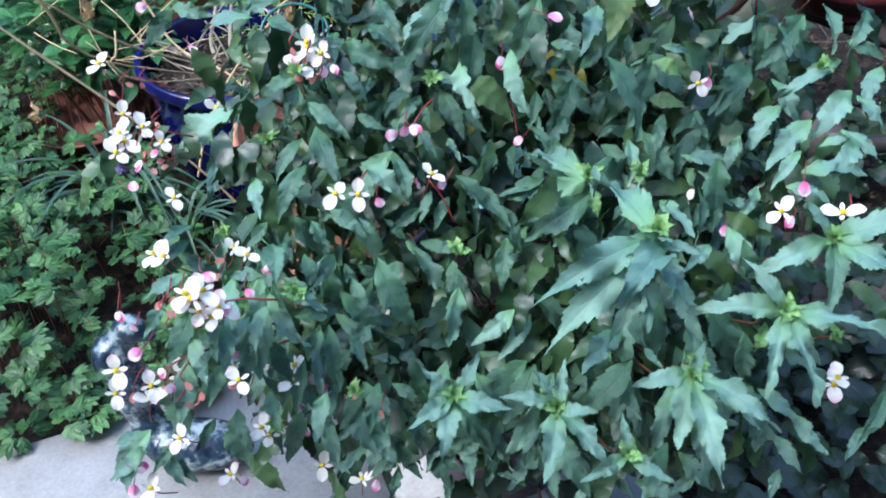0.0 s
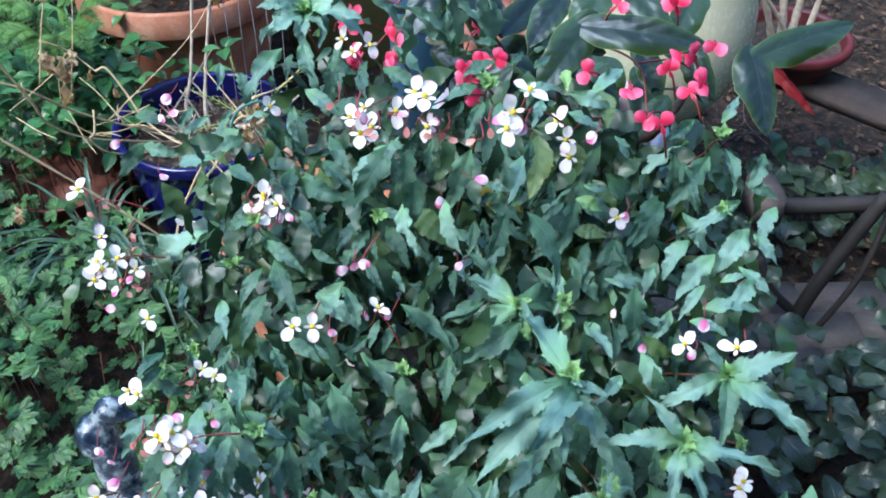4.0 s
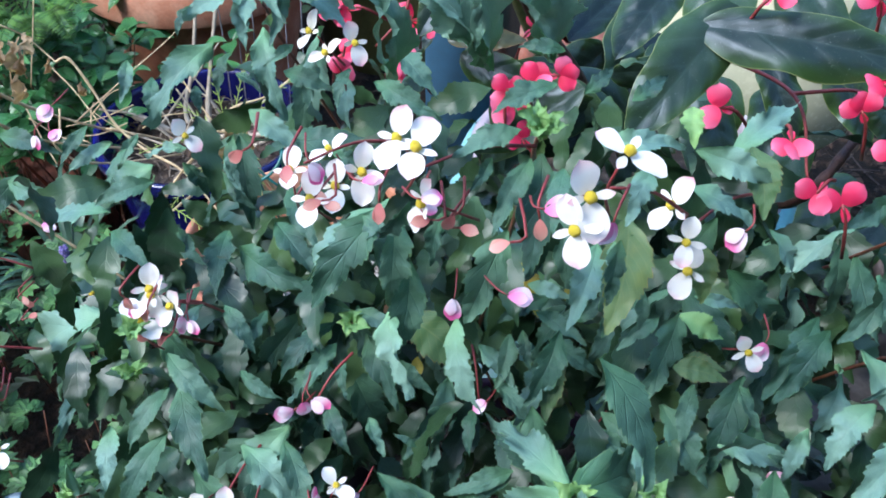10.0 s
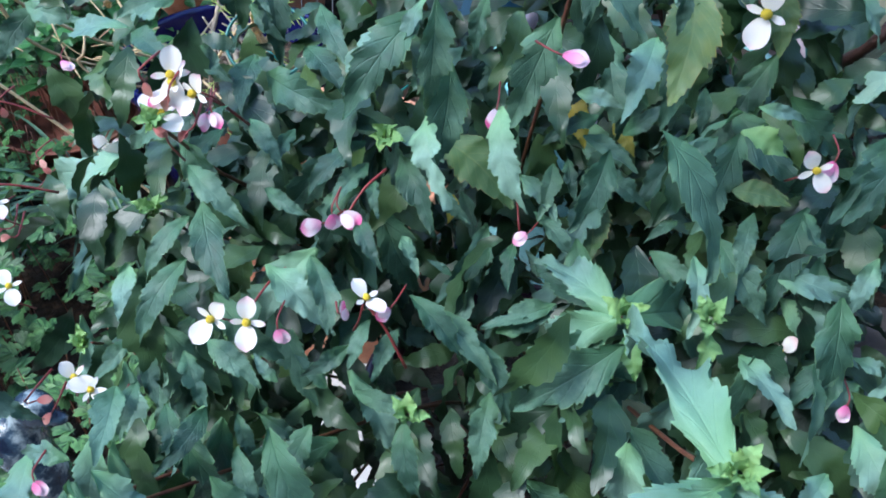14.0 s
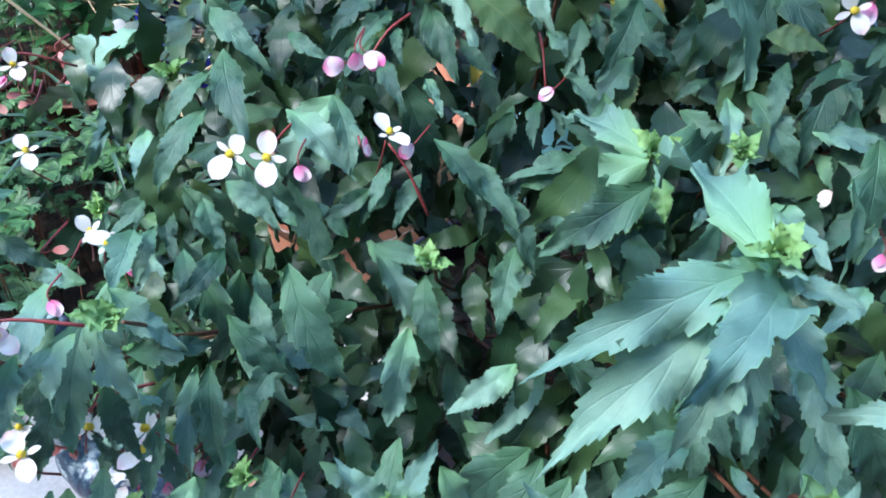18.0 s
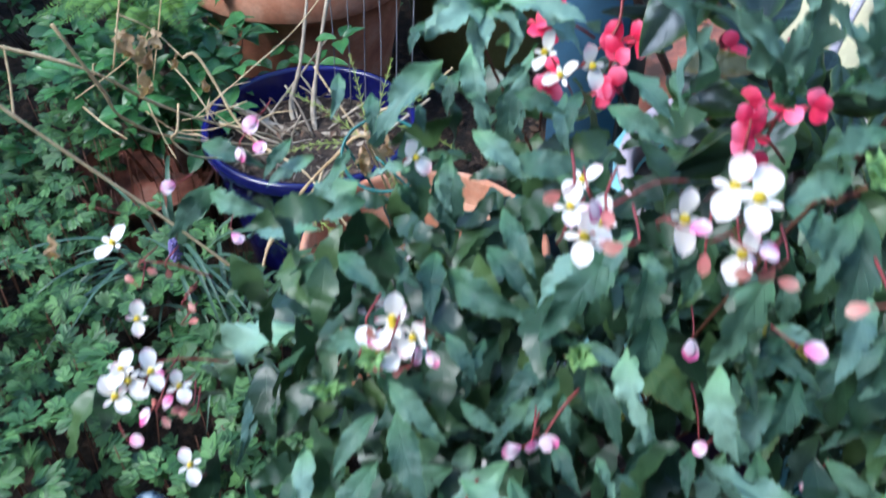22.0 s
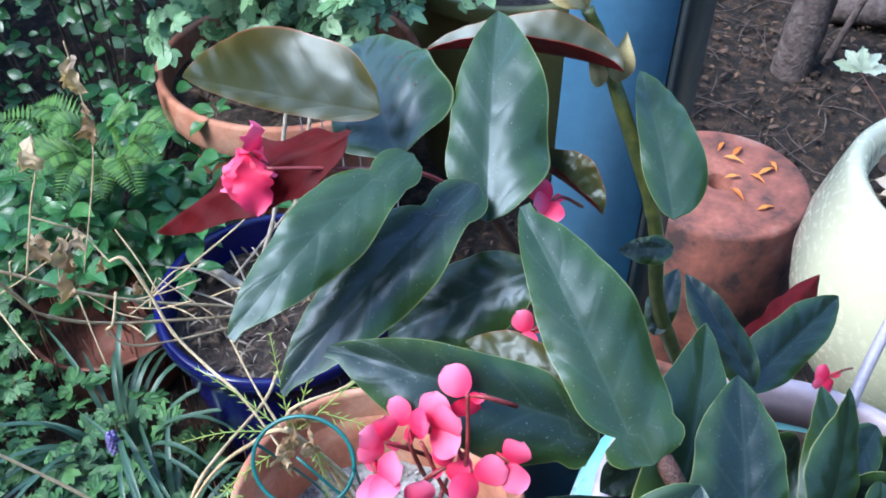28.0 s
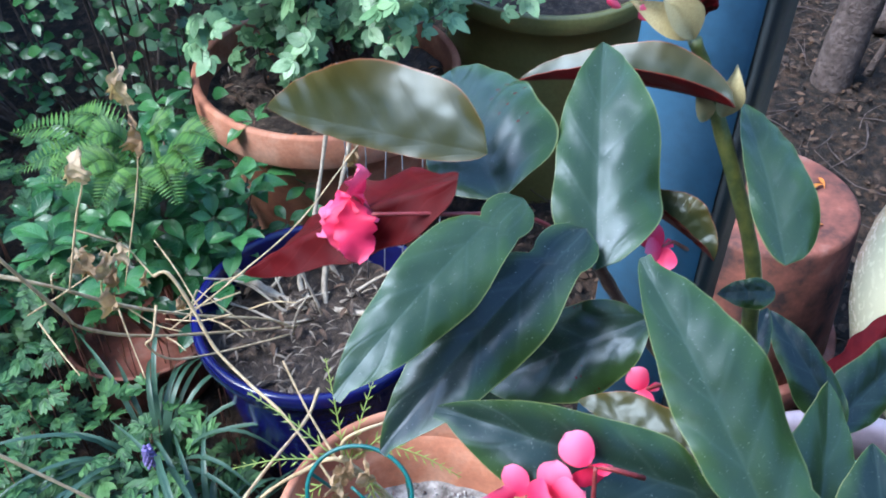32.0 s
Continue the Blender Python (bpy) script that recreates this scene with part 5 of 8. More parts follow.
leaf((-0.056, 0.635, 0.729), (-0.022, 0.622, 0.701), BEG_PALE)
leaf((0.042, 0.682, 0.728), (0.095, 0.670, 0.698), BEG_PALE)
leaf((0.104, 0.662, 0.655), (0.047, 0.659, 0.673))
leaf((-0.048, 0.653, 0.742), (-0.080, 0.652, 0.752), BEG_PALE)
leaf((0.094, 0.678, 0.757), (0.065, 0.691, 0.775))
leaf((-0.106, 0.627, 0.779), (-0.127, 0.637, 0.787), BEG_PALE)
leaf((-0.016, 0.653, 0.707), (0.018, 0.644, 0.697))
leaf((-0.154, 0.616, 0.797), (-0.171, 0.593, 0.765), BEG_PALE)
leaf((-0.164, 0.584, 0.903), (-0.174, 0.556, 0.868), BEG_PALE)
leaf((-0.202, 0.579, 0.885), (-0.204, 0.541, 0.853), BEG_PALE)
leaf((0.109, 0.777, 1.189), (0.103, 0.734, 1.137))
leaf((0.102, 0.765, 1.194), (0.084, 0.732, 1.168))
leaf((0.118, 0.806, 1.234), (0.093, 0.808, 1.234))
leaf((0.114, 0.789, 1.224), (0.081, 0.774, 1.214))
leaf((0.096, 0.768, 1.210), (0.062, 0.749, 1.204))
leaf((0.128, 0.783, 1.223), (0.143, 0.797, 1.231))
leaf((0.151, 0.774, 1.225), (0.170, 0.791, 1.230))
leaf((0.184, 0.783, 1.217), (0.184, 0.762, 1.206), BEG_YOUNG)
leaf((0.134, 0.741, 1.220), (0.176, 0.751, 1.213), BEG_PALE)
leaf((0.214, 0.795, 1.179), (0.256, 0.833, 1.190), BEG_PALE)
leaf((0.190, 0.780, 1.193), (0.233, 0.775, 1.175), BEG_PALE)
leaf((0.186, 0.764, 1.181), (0.221, 0.751, 1.165), BEG_PALE)
leaf((0.223, 0.793, 1.187), (0.228, 0.760, 1.163), BEG_OLD)
leaf((0.354, 0.875, 1.094), (0.317, 0.852, 1.084))
leaf((0.008, 0.788, 1.132), (0.028, 0.777, 1.126))
leaf((0.082, 0.756, 1.200), (0.071, 0.736, 1.193))
leaf((0.115, 0.719, 1.222), (0.110, 0.688, 1.207))
leaf((0.155, 0.723, 1.221), (0.143, 0.696, 1.208), BEG_PALE)
leaf((0.146, 0.718, 1.181), (0.142, 0.703, 1.150))
leaf((0.389, 0.879, 1.087), (0.411, 0.904, 1.107), BEG_PALE)
leaf((-0.263, 0.714, 0.891), (-0.286, 0.665, 0.890))
leaf((-0.278, 0.693, 0.871), (-0.234, 0.687, 0.847))
leaf((-0.228, 0.580, 0.947), (-0.267, 0.564, 0.931), BEG_PALE)
leaf((-0.226, 0.561, 0.920), (-0.249, 0.532, 0.880))
leaf((-0.070, 0.614, 0.748), (-0.062, 0.582, 0.710), BEG_PALE)
leaf((-0.046, 0.611, 0.662), (-0.082, 0.580, 0.630))
leaf((-0.035, 0.610, 0.653), (0.044, 0.604, 0.643), BEG_PALE)
leaf((-0.032, 0.617, 0.660), (0.045, 0.629, 0.669), BEG_PALE)
leaf((-0.022, 0.629, 0.676), (0.004, 0.654, 0.695), BEG_PALE)
leaf((-0.050, 0.589, 0.640), (-0.060, 0.559, 0.616))
leaf((0.114, 0.657, 0.651), (0.051, 0.666, 0.680), BEG_PALE)
leaf((0.107, 0.652, 0.645), (0.041, 0.620, 0.638), BEG_PALE)
leaf((0.063, 0.626, 0.636), (0.049, 0.584, 0.607))
leaf((0.010, 0.586, 0.628), (0.004, 0.560, 0.611))
leaf((0.056, 0.634, 0.668), (0.010, 0.605, 0.649), BEG_PALE)
leaf((0.036, 0.617, 0.660), (-0.009, 0.599, 0.647))
leaf((0.098, 0.601, 0.582), (0.064, 0.608, 0.594), BEG_PALE)
leaf((-0.015, 0.603, 0.647), (0.010, 0.569, 0.619))
leaf((-0.079, 0.601, 0.661), (-0.118, 0.582, 0.623), BEG_PALE)
leaf((-0.088, 0.608, 0.722), (-0.115, 0.592, 0.683), BEG_PALE)
leaf((0.178, 0.602, 0.581), (0.151, 0.586, 0.569), BEG_PALE)
leaf((0.281, 0.574, 0.646), (0.247, 0.552, 0.634), BEG_PALE)
leaf((0.366, 0.564, 0.670), (0.351, 0.536, 0.649), BEG_PALE)

flower((-0.051, 0.969, 1.152))
flower((-0.039, 0.959, 1.140))
flower((-0.020, 0.965, 1.147))
flower((-0.136, 0.903, 1.103))
flower((-0.022, 0.859, 1.127))
flower((-0.013, 0.818, 1.129))
flower((0.016, 0.743, 1.198))
flower((0.045, 0.734, 1.219))
flower((0.122, 0.681, 1.236))
flower((0.118, 0.673, 1.225))
flower((0.174, 0.740, 1.186))
flower((0.182, 0.732, 1.170))
flower((-0.132, 0.785, 1.058))
flower((-0.119, 0.782, 1.055))
flower((-0.291, 0.975, 0.865))
flower((-0.422, 0.971, 0.931))
flower((-0.389, 0.918, 0.893))
flower((-0.366, 0.841, 0.918))
flower((-0.370, 0.826, 0.902))
flower((-0.307, 0.798, 0.859))
flower((-0.108, 0.709, 0.937))
flower((-0.086, 0.709, 0.936))
flower((-0.012, 0.721, 0.951))
flower((0.267, 0.814, 1.001))
flower((0.264, 0.760, 0.888))
flower((-0.272, 0.625, 0.930))
flower((-0.259, 0.616, 0.936))
flower((-0.227, 0.722, 0.850))
flower((-0.212, 0.713, 0.849))
flower((-0.222, 0.549, 0.952))
flower((-0.215, 0.549, 0.931))
flower((-0.209, 0.563, 0.910))
flower((-0.153, 0.590, 0.787))
flower((-0.300, 0.538, 0.866))
flower((-0.268, 0.527, 0.857))
flower((-0.191, 0.541, 0.847))
flower((0.317, 0.646, 0.965))
flower((0.363, 0.626, 0.979))
flower((0.401, 0.589, 0.792))
flower((-0.148, 0.594, 0.807))
flower((-0.199, 0.602, 0.692))
flower((-0.194, 0.609, 0.670))
flower((-0.234, 0.570, 0.651))
flower((-0.139, 0.600, 0.624))
flower((-0.297, 0.516, 0.707))
flower((-0.274, 0.529, 0.834))
flower((-0.309, 0.537, 0.833))
flower((-0.257, 0.529, 0.774))
flower((-0.092, 0.581, 0.624))
flower((0.397, 0.585, 0.788))
flower((-0.217, 0.547, 0.950))
flower((-0.198, 0.570, 0.912))

bud((0.054, 0.722, 1.199))
bud((0.131, 0.676, 1.220))
bud((-0.108, 0.777, 1.039))
bud((-0.145, 0.781, 1.048))
bud((-0.065, 0.706, 0.927))
bud((0.299, 0.774, 0.911))
bud((-0.053, 0.764, 0.971))
bud((-0.040, 0.768, 0.971))
bud((-0.029, 0.772, 0.970))
bud((0.082, 0.812, 0.930))
bud((0.166, 0.810, 0.898))
bud((-0.185, 0.687, 0.853))
bud((-0.302, 0.964, 0.957))
bud((-0.183, 0.600, 0.903))
bud((-0.207, 0.571, 0.952))
bud((0.295, 0.713, 0.884))
bud((0.332, 0.650, 0.989))
bud((0.320, 0.632, 0.965))
bud((-0.197, 0.566, 0.914))
bud((-0.355, 0.811, 0.865))
bud((-0.346, 0.819, 0.890))
bud((-0.294, 0.563, 0.910))
bud((-0.280, 0.553, 0.906))
bud((-0.281, 0.543, 0.883))
bud((-0.141, 0.599, 0.760))
bud((0.060, 0.824, 1.019))
bud((0.102, 0.744, 1.113))
bud((-0.280, 0.981, 1.066))
bud((-0.286, 0.964, 1.047))
bud((-0.271, 0.969, 1.052))
bud((-0.349, 0.956, 1.016))
bud((0.024, 0.733, 1.201))
bud((0.276, 0.816, 0.999))
bud((-0.001, 0.718, 0.942))
bud((-0.025, 0.717, 0.942))
bud((-0.136, 0.604, 0.774))
bud((-0.155, 0.604, 0.725))
bud((-0.157, 0.620, 0.661))
bud((-0.185, 0.616, 0.667))
bud((-0.225, 0.577, 0.628))
bud((-0.302, 0.520, 0.736))
bud((-0.315, 0.512, 0.707))
bud((-0.076, 0.573, 0.625))
bud((-0.123, 0.597, 0.764))
bud((-0.254, 0.532, 0.845))
bud((-0.260, 0.538, 0.862))
bud((0.142, 0.634, 0.614))


def rosette(c, n=13, size=0.019, up=(0, -0.4, 0.9), kind=None):
    """Young pale leaves crowded at a shoot tip."""
    u = Vector(up).normalized()
    x = u.orthogonal().normalized()
    y = u.cross(x)
    for k in range(n):
        a = 2 * math.pi * k / n + rnd.uniform(-0.4, 0.4)
        r = size * rnd.uniform(0.5, 1.1)
        d = math.cos(a) * x + math.sin(a) * y
        b = Vector(c)
        part("leaf", rnd.choice(kind or BEG_YOUNG), None, begonia, m=B_INV @ aim(b + d * 0.002, b + d * r * rnd.uniform(0.4, 0.9) + u * r * rnd.uniform(0.2, 1.0), u - d * 0.6, rnd.uniform(0.9, 1.5)))


for c, n in (((-0.128, 0.786, 1.055), 2), ((-0.215, 0.552, 0.945), 3), ((0.045, 0.735, 1.205), 2), ((0.122, 0.690, 1.228), 1), ((0.185, 0.735, 1.165), 1), ((-0.34, 0.832, 0.916), 3), ((-0.025, 0.80, 1.14), 2), ((-0.20, 0.60, 0.80), 2), ((-0.28, 0.62, 0.74), 2)):
    for k in range(n):
        flower(Vector(c) + Vector((rnd.uniform(-0.022, 0.022), rnd.uniform(-0.008, 0.008), rnd.uniform(-0.024, 0.024))))
        if k % 2 == 0:
            bud(Vector(c) + Vector((rnd.uniform(-0.03, 0.03), rnd.uniform(-0.008, 0.008), rnd.uniform(-0.03, 0.02))))

# red peduncles that carry the flower heads
for c, e in (((0.135, 0.700, 1.225), (0.180, 0.735, 1.185)), ((0.185, 0.735, 1.175), (0.235, 0.800, 1.150)), ((0.045, 0.735, 1.205), (0.105, 0.775, 1.195)), ((-0.015, 0.750, 1.195), (0.030, 0.810, 1.170)), ((-0.128, 0.786, 1.050), (-0.105, 0.830, 1.000)),
             ((-0.036, 0.767, 0.967), (-0.010, 0.810, 0.985)), ((-0.014, 0.725, 0.940), (0.012, 0.720, 0.890)), ((-0.215, 0.552, 0.930), (-0.150, 0.575, 0.920)), ((-0.36, 0.85, 0.91), (-0.30, 0.89, 0.88)), ((-0.20, 0.60, 0.80), (-0.15, 0.62, 0.82)),
             ((-0.28, 0.53, 0.85), (-0.22, 0.57, 0.86)), ((0.082, 0.810, 0.935), (0.075, 0.850, 0.955)), ((-0.09, 0.712, 0.935), (-0.07, 0.78, 0.925)), ((-0.40, 0.96, 0.92), (-0.34, 0.98, 0.89)), ((0.335, 0.64, 0.968), (0.35, 0.66, 0.93))):
    a, b = Vector(c) + Vector((0, 0.006, -0.003)), Vector(e)
    part("flower_stalk", tube([a, a.lerp(b, 0.5) + Vector((0, 0, 0.006)), b], 0.0007, 0.0011, 8, 6, knots=0.2), M_REDSTALK, begonia, m=B_INV)

CAPSULE = bmesh.new()
for k in range(3):
    blade(CAPSULE, lance(0.30 - 0.06 * k, 0.6, 0.7), ns=7, nu=1, fold=0.1, m=Matrix.Rotation(2.1 * k, 4, 'Y'))
CAPSULE = mesh_of("seed_capsule", CAPSULE, M_CAPSULE)
for c, n in (((0.045, 0.735, 1.195), 4), ((0.10, 0.70, 1.222), 2), ((-0.02, 0.745, 1.19), 3), ((-0.38, 0.97, 0.92), 3), ((-0.27, 0.535, 0.85), 4), ((-0.15, 0.60, 0.775), 4), ((-0.128, 0.786, 1.045), 4), ((-0.215, 0.552, 0.935), 4), ((-0.34, 0.832, 0.906), 4), ((-0.025, 0.80, 1.13), 2), ((-0.20, 0.60, 0.79), 4), ((-0.28, 0.62, 0.73), 4), ((-0.383, 1.02, 0.80), 3), ((-0.09, 0.60, 0.75), 2), ((0.365, 0.628, 0.97), 1), ((-0.22, 0.70, 0.84), 3)):
    for k in range(n):
        p = Vector(c) + Vector((rnd.uniform(-0.03, 0.03), rnd.uniform(-0.012, 0.006), rnd.uniform(-0.03, 0.02)))
        d = Vector((rnd.uniform(-0.8, 0.8), rnd.uniform(-0.5, 0.2), rnd.uniform(-0.8, 0.2))).normalized()
        part("seed_capsule", CAPSULE, None, begonia, "pink-red winged seed capsule", m=B_INV @ aim(p, p + d * 0.011, (rnd.uniform(-0.5, 0.5), -0.6, 0.7)))
        part("flower_stalk", tube([p, p - d * 0.008, p + Vector((0.004, 0.022, 0.008))], 0.0006, 0.0009, 5, 5), M_REDSTALK, begonia, m=B_INV)

SHOOTS = ((-0.094, 0.985, 1.178), (0.214, 0.500, 0.902), (0.107, 0.530, 0.820), (0.011, 0.550, 0.812), (0.171, 0.490, 0.803), (0.148, 0.726, 0.945), (0.183, 0.579, 1.000), (0.345, 0.595, 0.975), (0.295, 0.538, 0.942), (0.385, 0.86, 1.080), (0.368, 0.770, 1.045), (-0.013, 0.829, 0.995), 
          (0.105, 0.762, 1.212), (0.20, 0.73, 0.945), (-0.145, 0.775, 1.035), (0.015, 0.70, 0.865), (-0.22, 0.561, 0.895), (-0.09, 0.59, 0.77), (0.10, 0.56, 0.80), (0.227, 0.529, 0.885), (0.0, 0.60, 0.70), (-0.13, 0.57, 0.93),
          (0.12, 0.60, 0.66), (0.28, 0.58, 0.74), (-0.05, 0.60, 0.64), (0.40, 0.62, 0.82), (-0.18, 0.60, 0.70), (-0.20, 0.85, 0.90), (-0.25, 0.78, 0.82))
INNER = SHOOTS + ((-0.12, 0.90, 0.88), (-0.05, 0.86, 0.86), (0.10, 0.95, 0.95), (0.22, 0.95, 0.98), (0.30, 0.90, 0.92), (0.02, 0.95, 1.02), (0.35, 0.80, 0.85), (-0.16, 0.95, 0.95), (0.15, 0.88, 1.08), (0.28, 0.86, 1.04), (0.20, 1.05, 0.95), (0.30, 1.05, 1.00), (0.10, 1.08, 0.98), (0.36, 1.0, 0.9), (0.25, 1.1, 0.85))
for c in SHOOTS:
    rosette(c)

# main stems from the pot up to the shoots
for k, c in enumerate(SHOOTS):
    e = Vector(c)
    a = Vector((0.10 + 0.08 * math.cos(k * 2.4), 1.0 + 0.08 * math.sin(k * 2.4), 0.50))
    mid = a.lerp(e, 0.5) + Vector((0, 0.09, -0.06))
    part("stem", tube([a, mid, e + Vector((0, 0.085, -0.10)), e + Vector((0, 0.035, -0.04)), e + Vector((0, 0.008, -0.008))], 0.0019, 0.0011, 16, 6, knots=0.15, seed=k), M_STEM, begonia, m=B_INV)

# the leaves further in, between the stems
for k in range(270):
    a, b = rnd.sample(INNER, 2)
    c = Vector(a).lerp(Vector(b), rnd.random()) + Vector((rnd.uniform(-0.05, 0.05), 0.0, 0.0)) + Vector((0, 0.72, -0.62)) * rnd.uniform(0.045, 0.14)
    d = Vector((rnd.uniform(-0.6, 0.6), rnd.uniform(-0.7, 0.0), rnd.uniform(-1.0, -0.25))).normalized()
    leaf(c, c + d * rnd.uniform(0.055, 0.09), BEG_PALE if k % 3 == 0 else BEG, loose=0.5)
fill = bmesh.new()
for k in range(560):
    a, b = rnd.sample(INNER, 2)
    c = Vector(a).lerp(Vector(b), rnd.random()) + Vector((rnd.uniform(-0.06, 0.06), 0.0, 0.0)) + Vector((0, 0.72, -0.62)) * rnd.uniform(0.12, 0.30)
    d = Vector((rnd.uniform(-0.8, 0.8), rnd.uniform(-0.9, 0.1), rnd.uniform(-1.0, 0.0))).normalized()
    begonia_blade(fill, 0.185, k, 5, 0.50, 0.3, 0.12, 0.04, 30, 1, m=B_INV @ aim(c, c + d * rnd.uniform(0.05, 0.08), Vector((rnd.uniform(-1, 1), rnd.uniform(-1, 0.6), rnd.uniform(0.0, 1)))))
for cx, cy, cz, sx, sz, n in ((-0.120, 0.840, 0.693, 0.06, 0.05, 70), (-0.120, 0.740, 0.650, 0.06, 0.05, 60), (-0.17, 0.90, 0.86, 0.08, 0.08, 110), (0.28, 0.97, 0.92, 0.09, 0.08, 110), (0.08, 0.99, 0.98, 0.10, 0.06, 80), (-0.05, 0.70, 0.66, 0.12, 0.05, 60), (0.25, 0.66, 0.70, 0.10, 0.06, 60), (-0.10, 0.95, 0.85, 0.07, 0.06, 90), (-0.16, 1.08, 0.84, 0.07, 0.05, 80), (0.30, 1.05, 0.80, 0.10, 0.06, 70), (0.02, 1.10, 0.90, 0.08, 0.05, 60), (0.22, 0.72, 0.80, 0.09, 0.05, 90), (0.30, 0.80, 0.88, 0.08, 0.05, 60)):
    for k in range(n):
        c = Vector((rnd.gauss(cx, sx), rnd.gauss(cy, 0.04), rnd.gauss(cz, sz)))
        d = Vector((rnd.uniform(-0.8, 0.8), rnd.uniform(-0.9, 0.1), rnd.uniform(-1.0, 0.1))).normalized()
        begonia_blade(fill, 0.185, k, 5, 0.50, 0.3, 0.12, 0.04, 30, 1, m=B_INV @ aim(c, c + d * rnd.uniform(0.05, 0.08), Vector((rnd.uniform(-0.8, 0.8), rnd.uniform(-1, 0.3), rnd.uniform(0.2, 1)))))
tagged(part("inner_leaves", fill, M_BEG_FILL, begonia, "inner leaves of the shrub with shade put into their colour"), kind="stuff")

# ---- cane begonia with wing-shaped leaves and coral flowers ----
cane = thing("cane_begonia", "tall cane begonia with dark wing-shaped leaves and coral-pink flowers", "begonia", at=(0.30, 1.48, 0.56))
C_INV = Matrix.Translation((-0.30, -1.48, -0.56))
rnd2 = random.Random(5)


def wing_mesh(w, kind, seed, lobe, side, narrow, ear):
    """A lopsided wing leaf: one half wider, with a rounded lobe behind the stalk, ribbed between the side veins."""
    mats = {"plain": [M_WING, M_WING_UNDER, M_EDGE], "oliv": [M_WING_OLIVE, M_WING_UNDER, M_EDGE], "fold": [M_WING_OLIVE, M_WING_UNDER, M_REDEDGE], "under": [M_WING_UNDER, M_WING_OLIVE, M_REDEDGE]}[kind]
    fold = {"plain": 0.30, "oliv": 0.16, "fold": 1.8, "under": -0.8}[kind] + 0.10 * math.sin(seed * 3)
    ns, nu = 40, 6
    bm = bmesh.new()
    uvl = bm.loops.layers.uv.verify()

    def reach(s, a, shoulder, onset, full):
        g = min(1.0, max(0.0, (s + onset) / (full + onset)))
        tip = max(0.0, (s - 0.30) / 0.70)
        return a * math.sin(g * math.pi / 2) ** shoulder * (1 - tip ** 2.1) ** 0.85

    def rows(dz):
        out = []
        for i in range(ns + 1):
            s = -lobe + (1 + lobe) * i / ns
            half = (lobe + 0.02) / 2
            cap = math.sqrt(max(0.0, 1 - ((s + lobe - half) / half) ** 2)) if s < 0.02 else 0.0
            mid = w * (0.80 - ear)
            right = max(mid + w * ear * cap if ear else 0.0, reach(s, w, 0.5, lobe, 0.24))
            if not ear:
                left = -reach(s, w * narrow, 0.5, 0.92 * lobe, 0.20)
            elif s >= -0.02:
                left = -reach(s, w * narrow, 0.55, 0.03, 0.16)
            else:
                left = mid - w * ear * cap
            left = min(left, right - 0.001)
            row = []
            for k in range(-nu, nu + 1):
                u = k / nu
                if s >= -0.02 or not ear:
                    x = u * right if u > 0 else -u * left
                else:
                    x = left + (right - left) * (u + 1) / 2
                r = abs(x) / w
                rib = math.sin(6.283 * (5.0 * (s - 0.33 * r) + (0.5 if x > 0 else 0.0) + 0.3 * math.sin(5 * s + seed)))
                z = 0.20 * s * (1 - s) + fold * abs(x) * (1 - (0.1 if kind == "fold" else 0.45) * r) + (0.014 if kind == "oliv" else 0.016) * w * rib * r * (1.2 - r) * 4
                z -= (0.30 * w * r * r * r if kind == "plain" else 0.0)
                z += 0.20 * w * math.sin(8 * s + seed * 2 + (2.0 if x > 0 else 0)) * r * r + 0.04 * w * math.sin(19 * s + seed) * r * r * r
                wig = 1 + (0.15 if kind == "under" else 0.05) * math.sin((22 if kind == "under" else 13) * s + seed * 4) * r
                row.append((bm.verts.new((x * side * wig, s, z + dz)), (0.5 + 0.5 * u, max(0.0, s))))
            out.append(row)
        return out
    top, low = rows(0.0), rows(-0.005)
    for grid, index, back in ((top, 0, side < 0), (low, 1, side > 0)):
        for a, b in zip(grid, grid[1:]):
            for k in range(2 * nu):
                q = [a[k], a[k + 1], b[k + 1], b[k]]
                if back:
                    q.reverse()
                f = bm.faces.new([v for v, _ in q])
                f.material_index = index
                for lp, (_, c) in zip(f.loops, q):
                    lp[uvl].uv = c
    for i in range(ns):
        for k in (0, 2 * nu):
            f = bm.faces.new([bm.verts.new(v[0].co) for v in (top[i][k], top[i + 1][k], low[i + 1][k], low[i][k])])
            f.material_index = 2
    return mesh_of("leaf", bm, mats)


WING_LABEL = {"plain": "", "oliv": "olive upper face, red beneath", "fold": "folded leaf, olive inside and red outside", "under": "red underside turned up"}


def wing_leaf(base, tip, w, kind="plain", lobe=0.17, side=1, narrow=0.75, roll=0.0, hint=(-0.02, -0.55, 0.83), ear=0.0):
    k = rnd2.random() * 6
    up = Vector(hint) + Vector((rnd2.uniform(-0.15, 0.15), rnd2.uniform(-0.1, 0.1), rnd2.uniform(-0.1, 0.1)))
    part("leaf", wing_mesh(w, kind, k, lobe, side, narrow, ear), None, cane, WING_LABEL[kind], m=C_INV @ aim(base, tip, up, 1.0, roll))


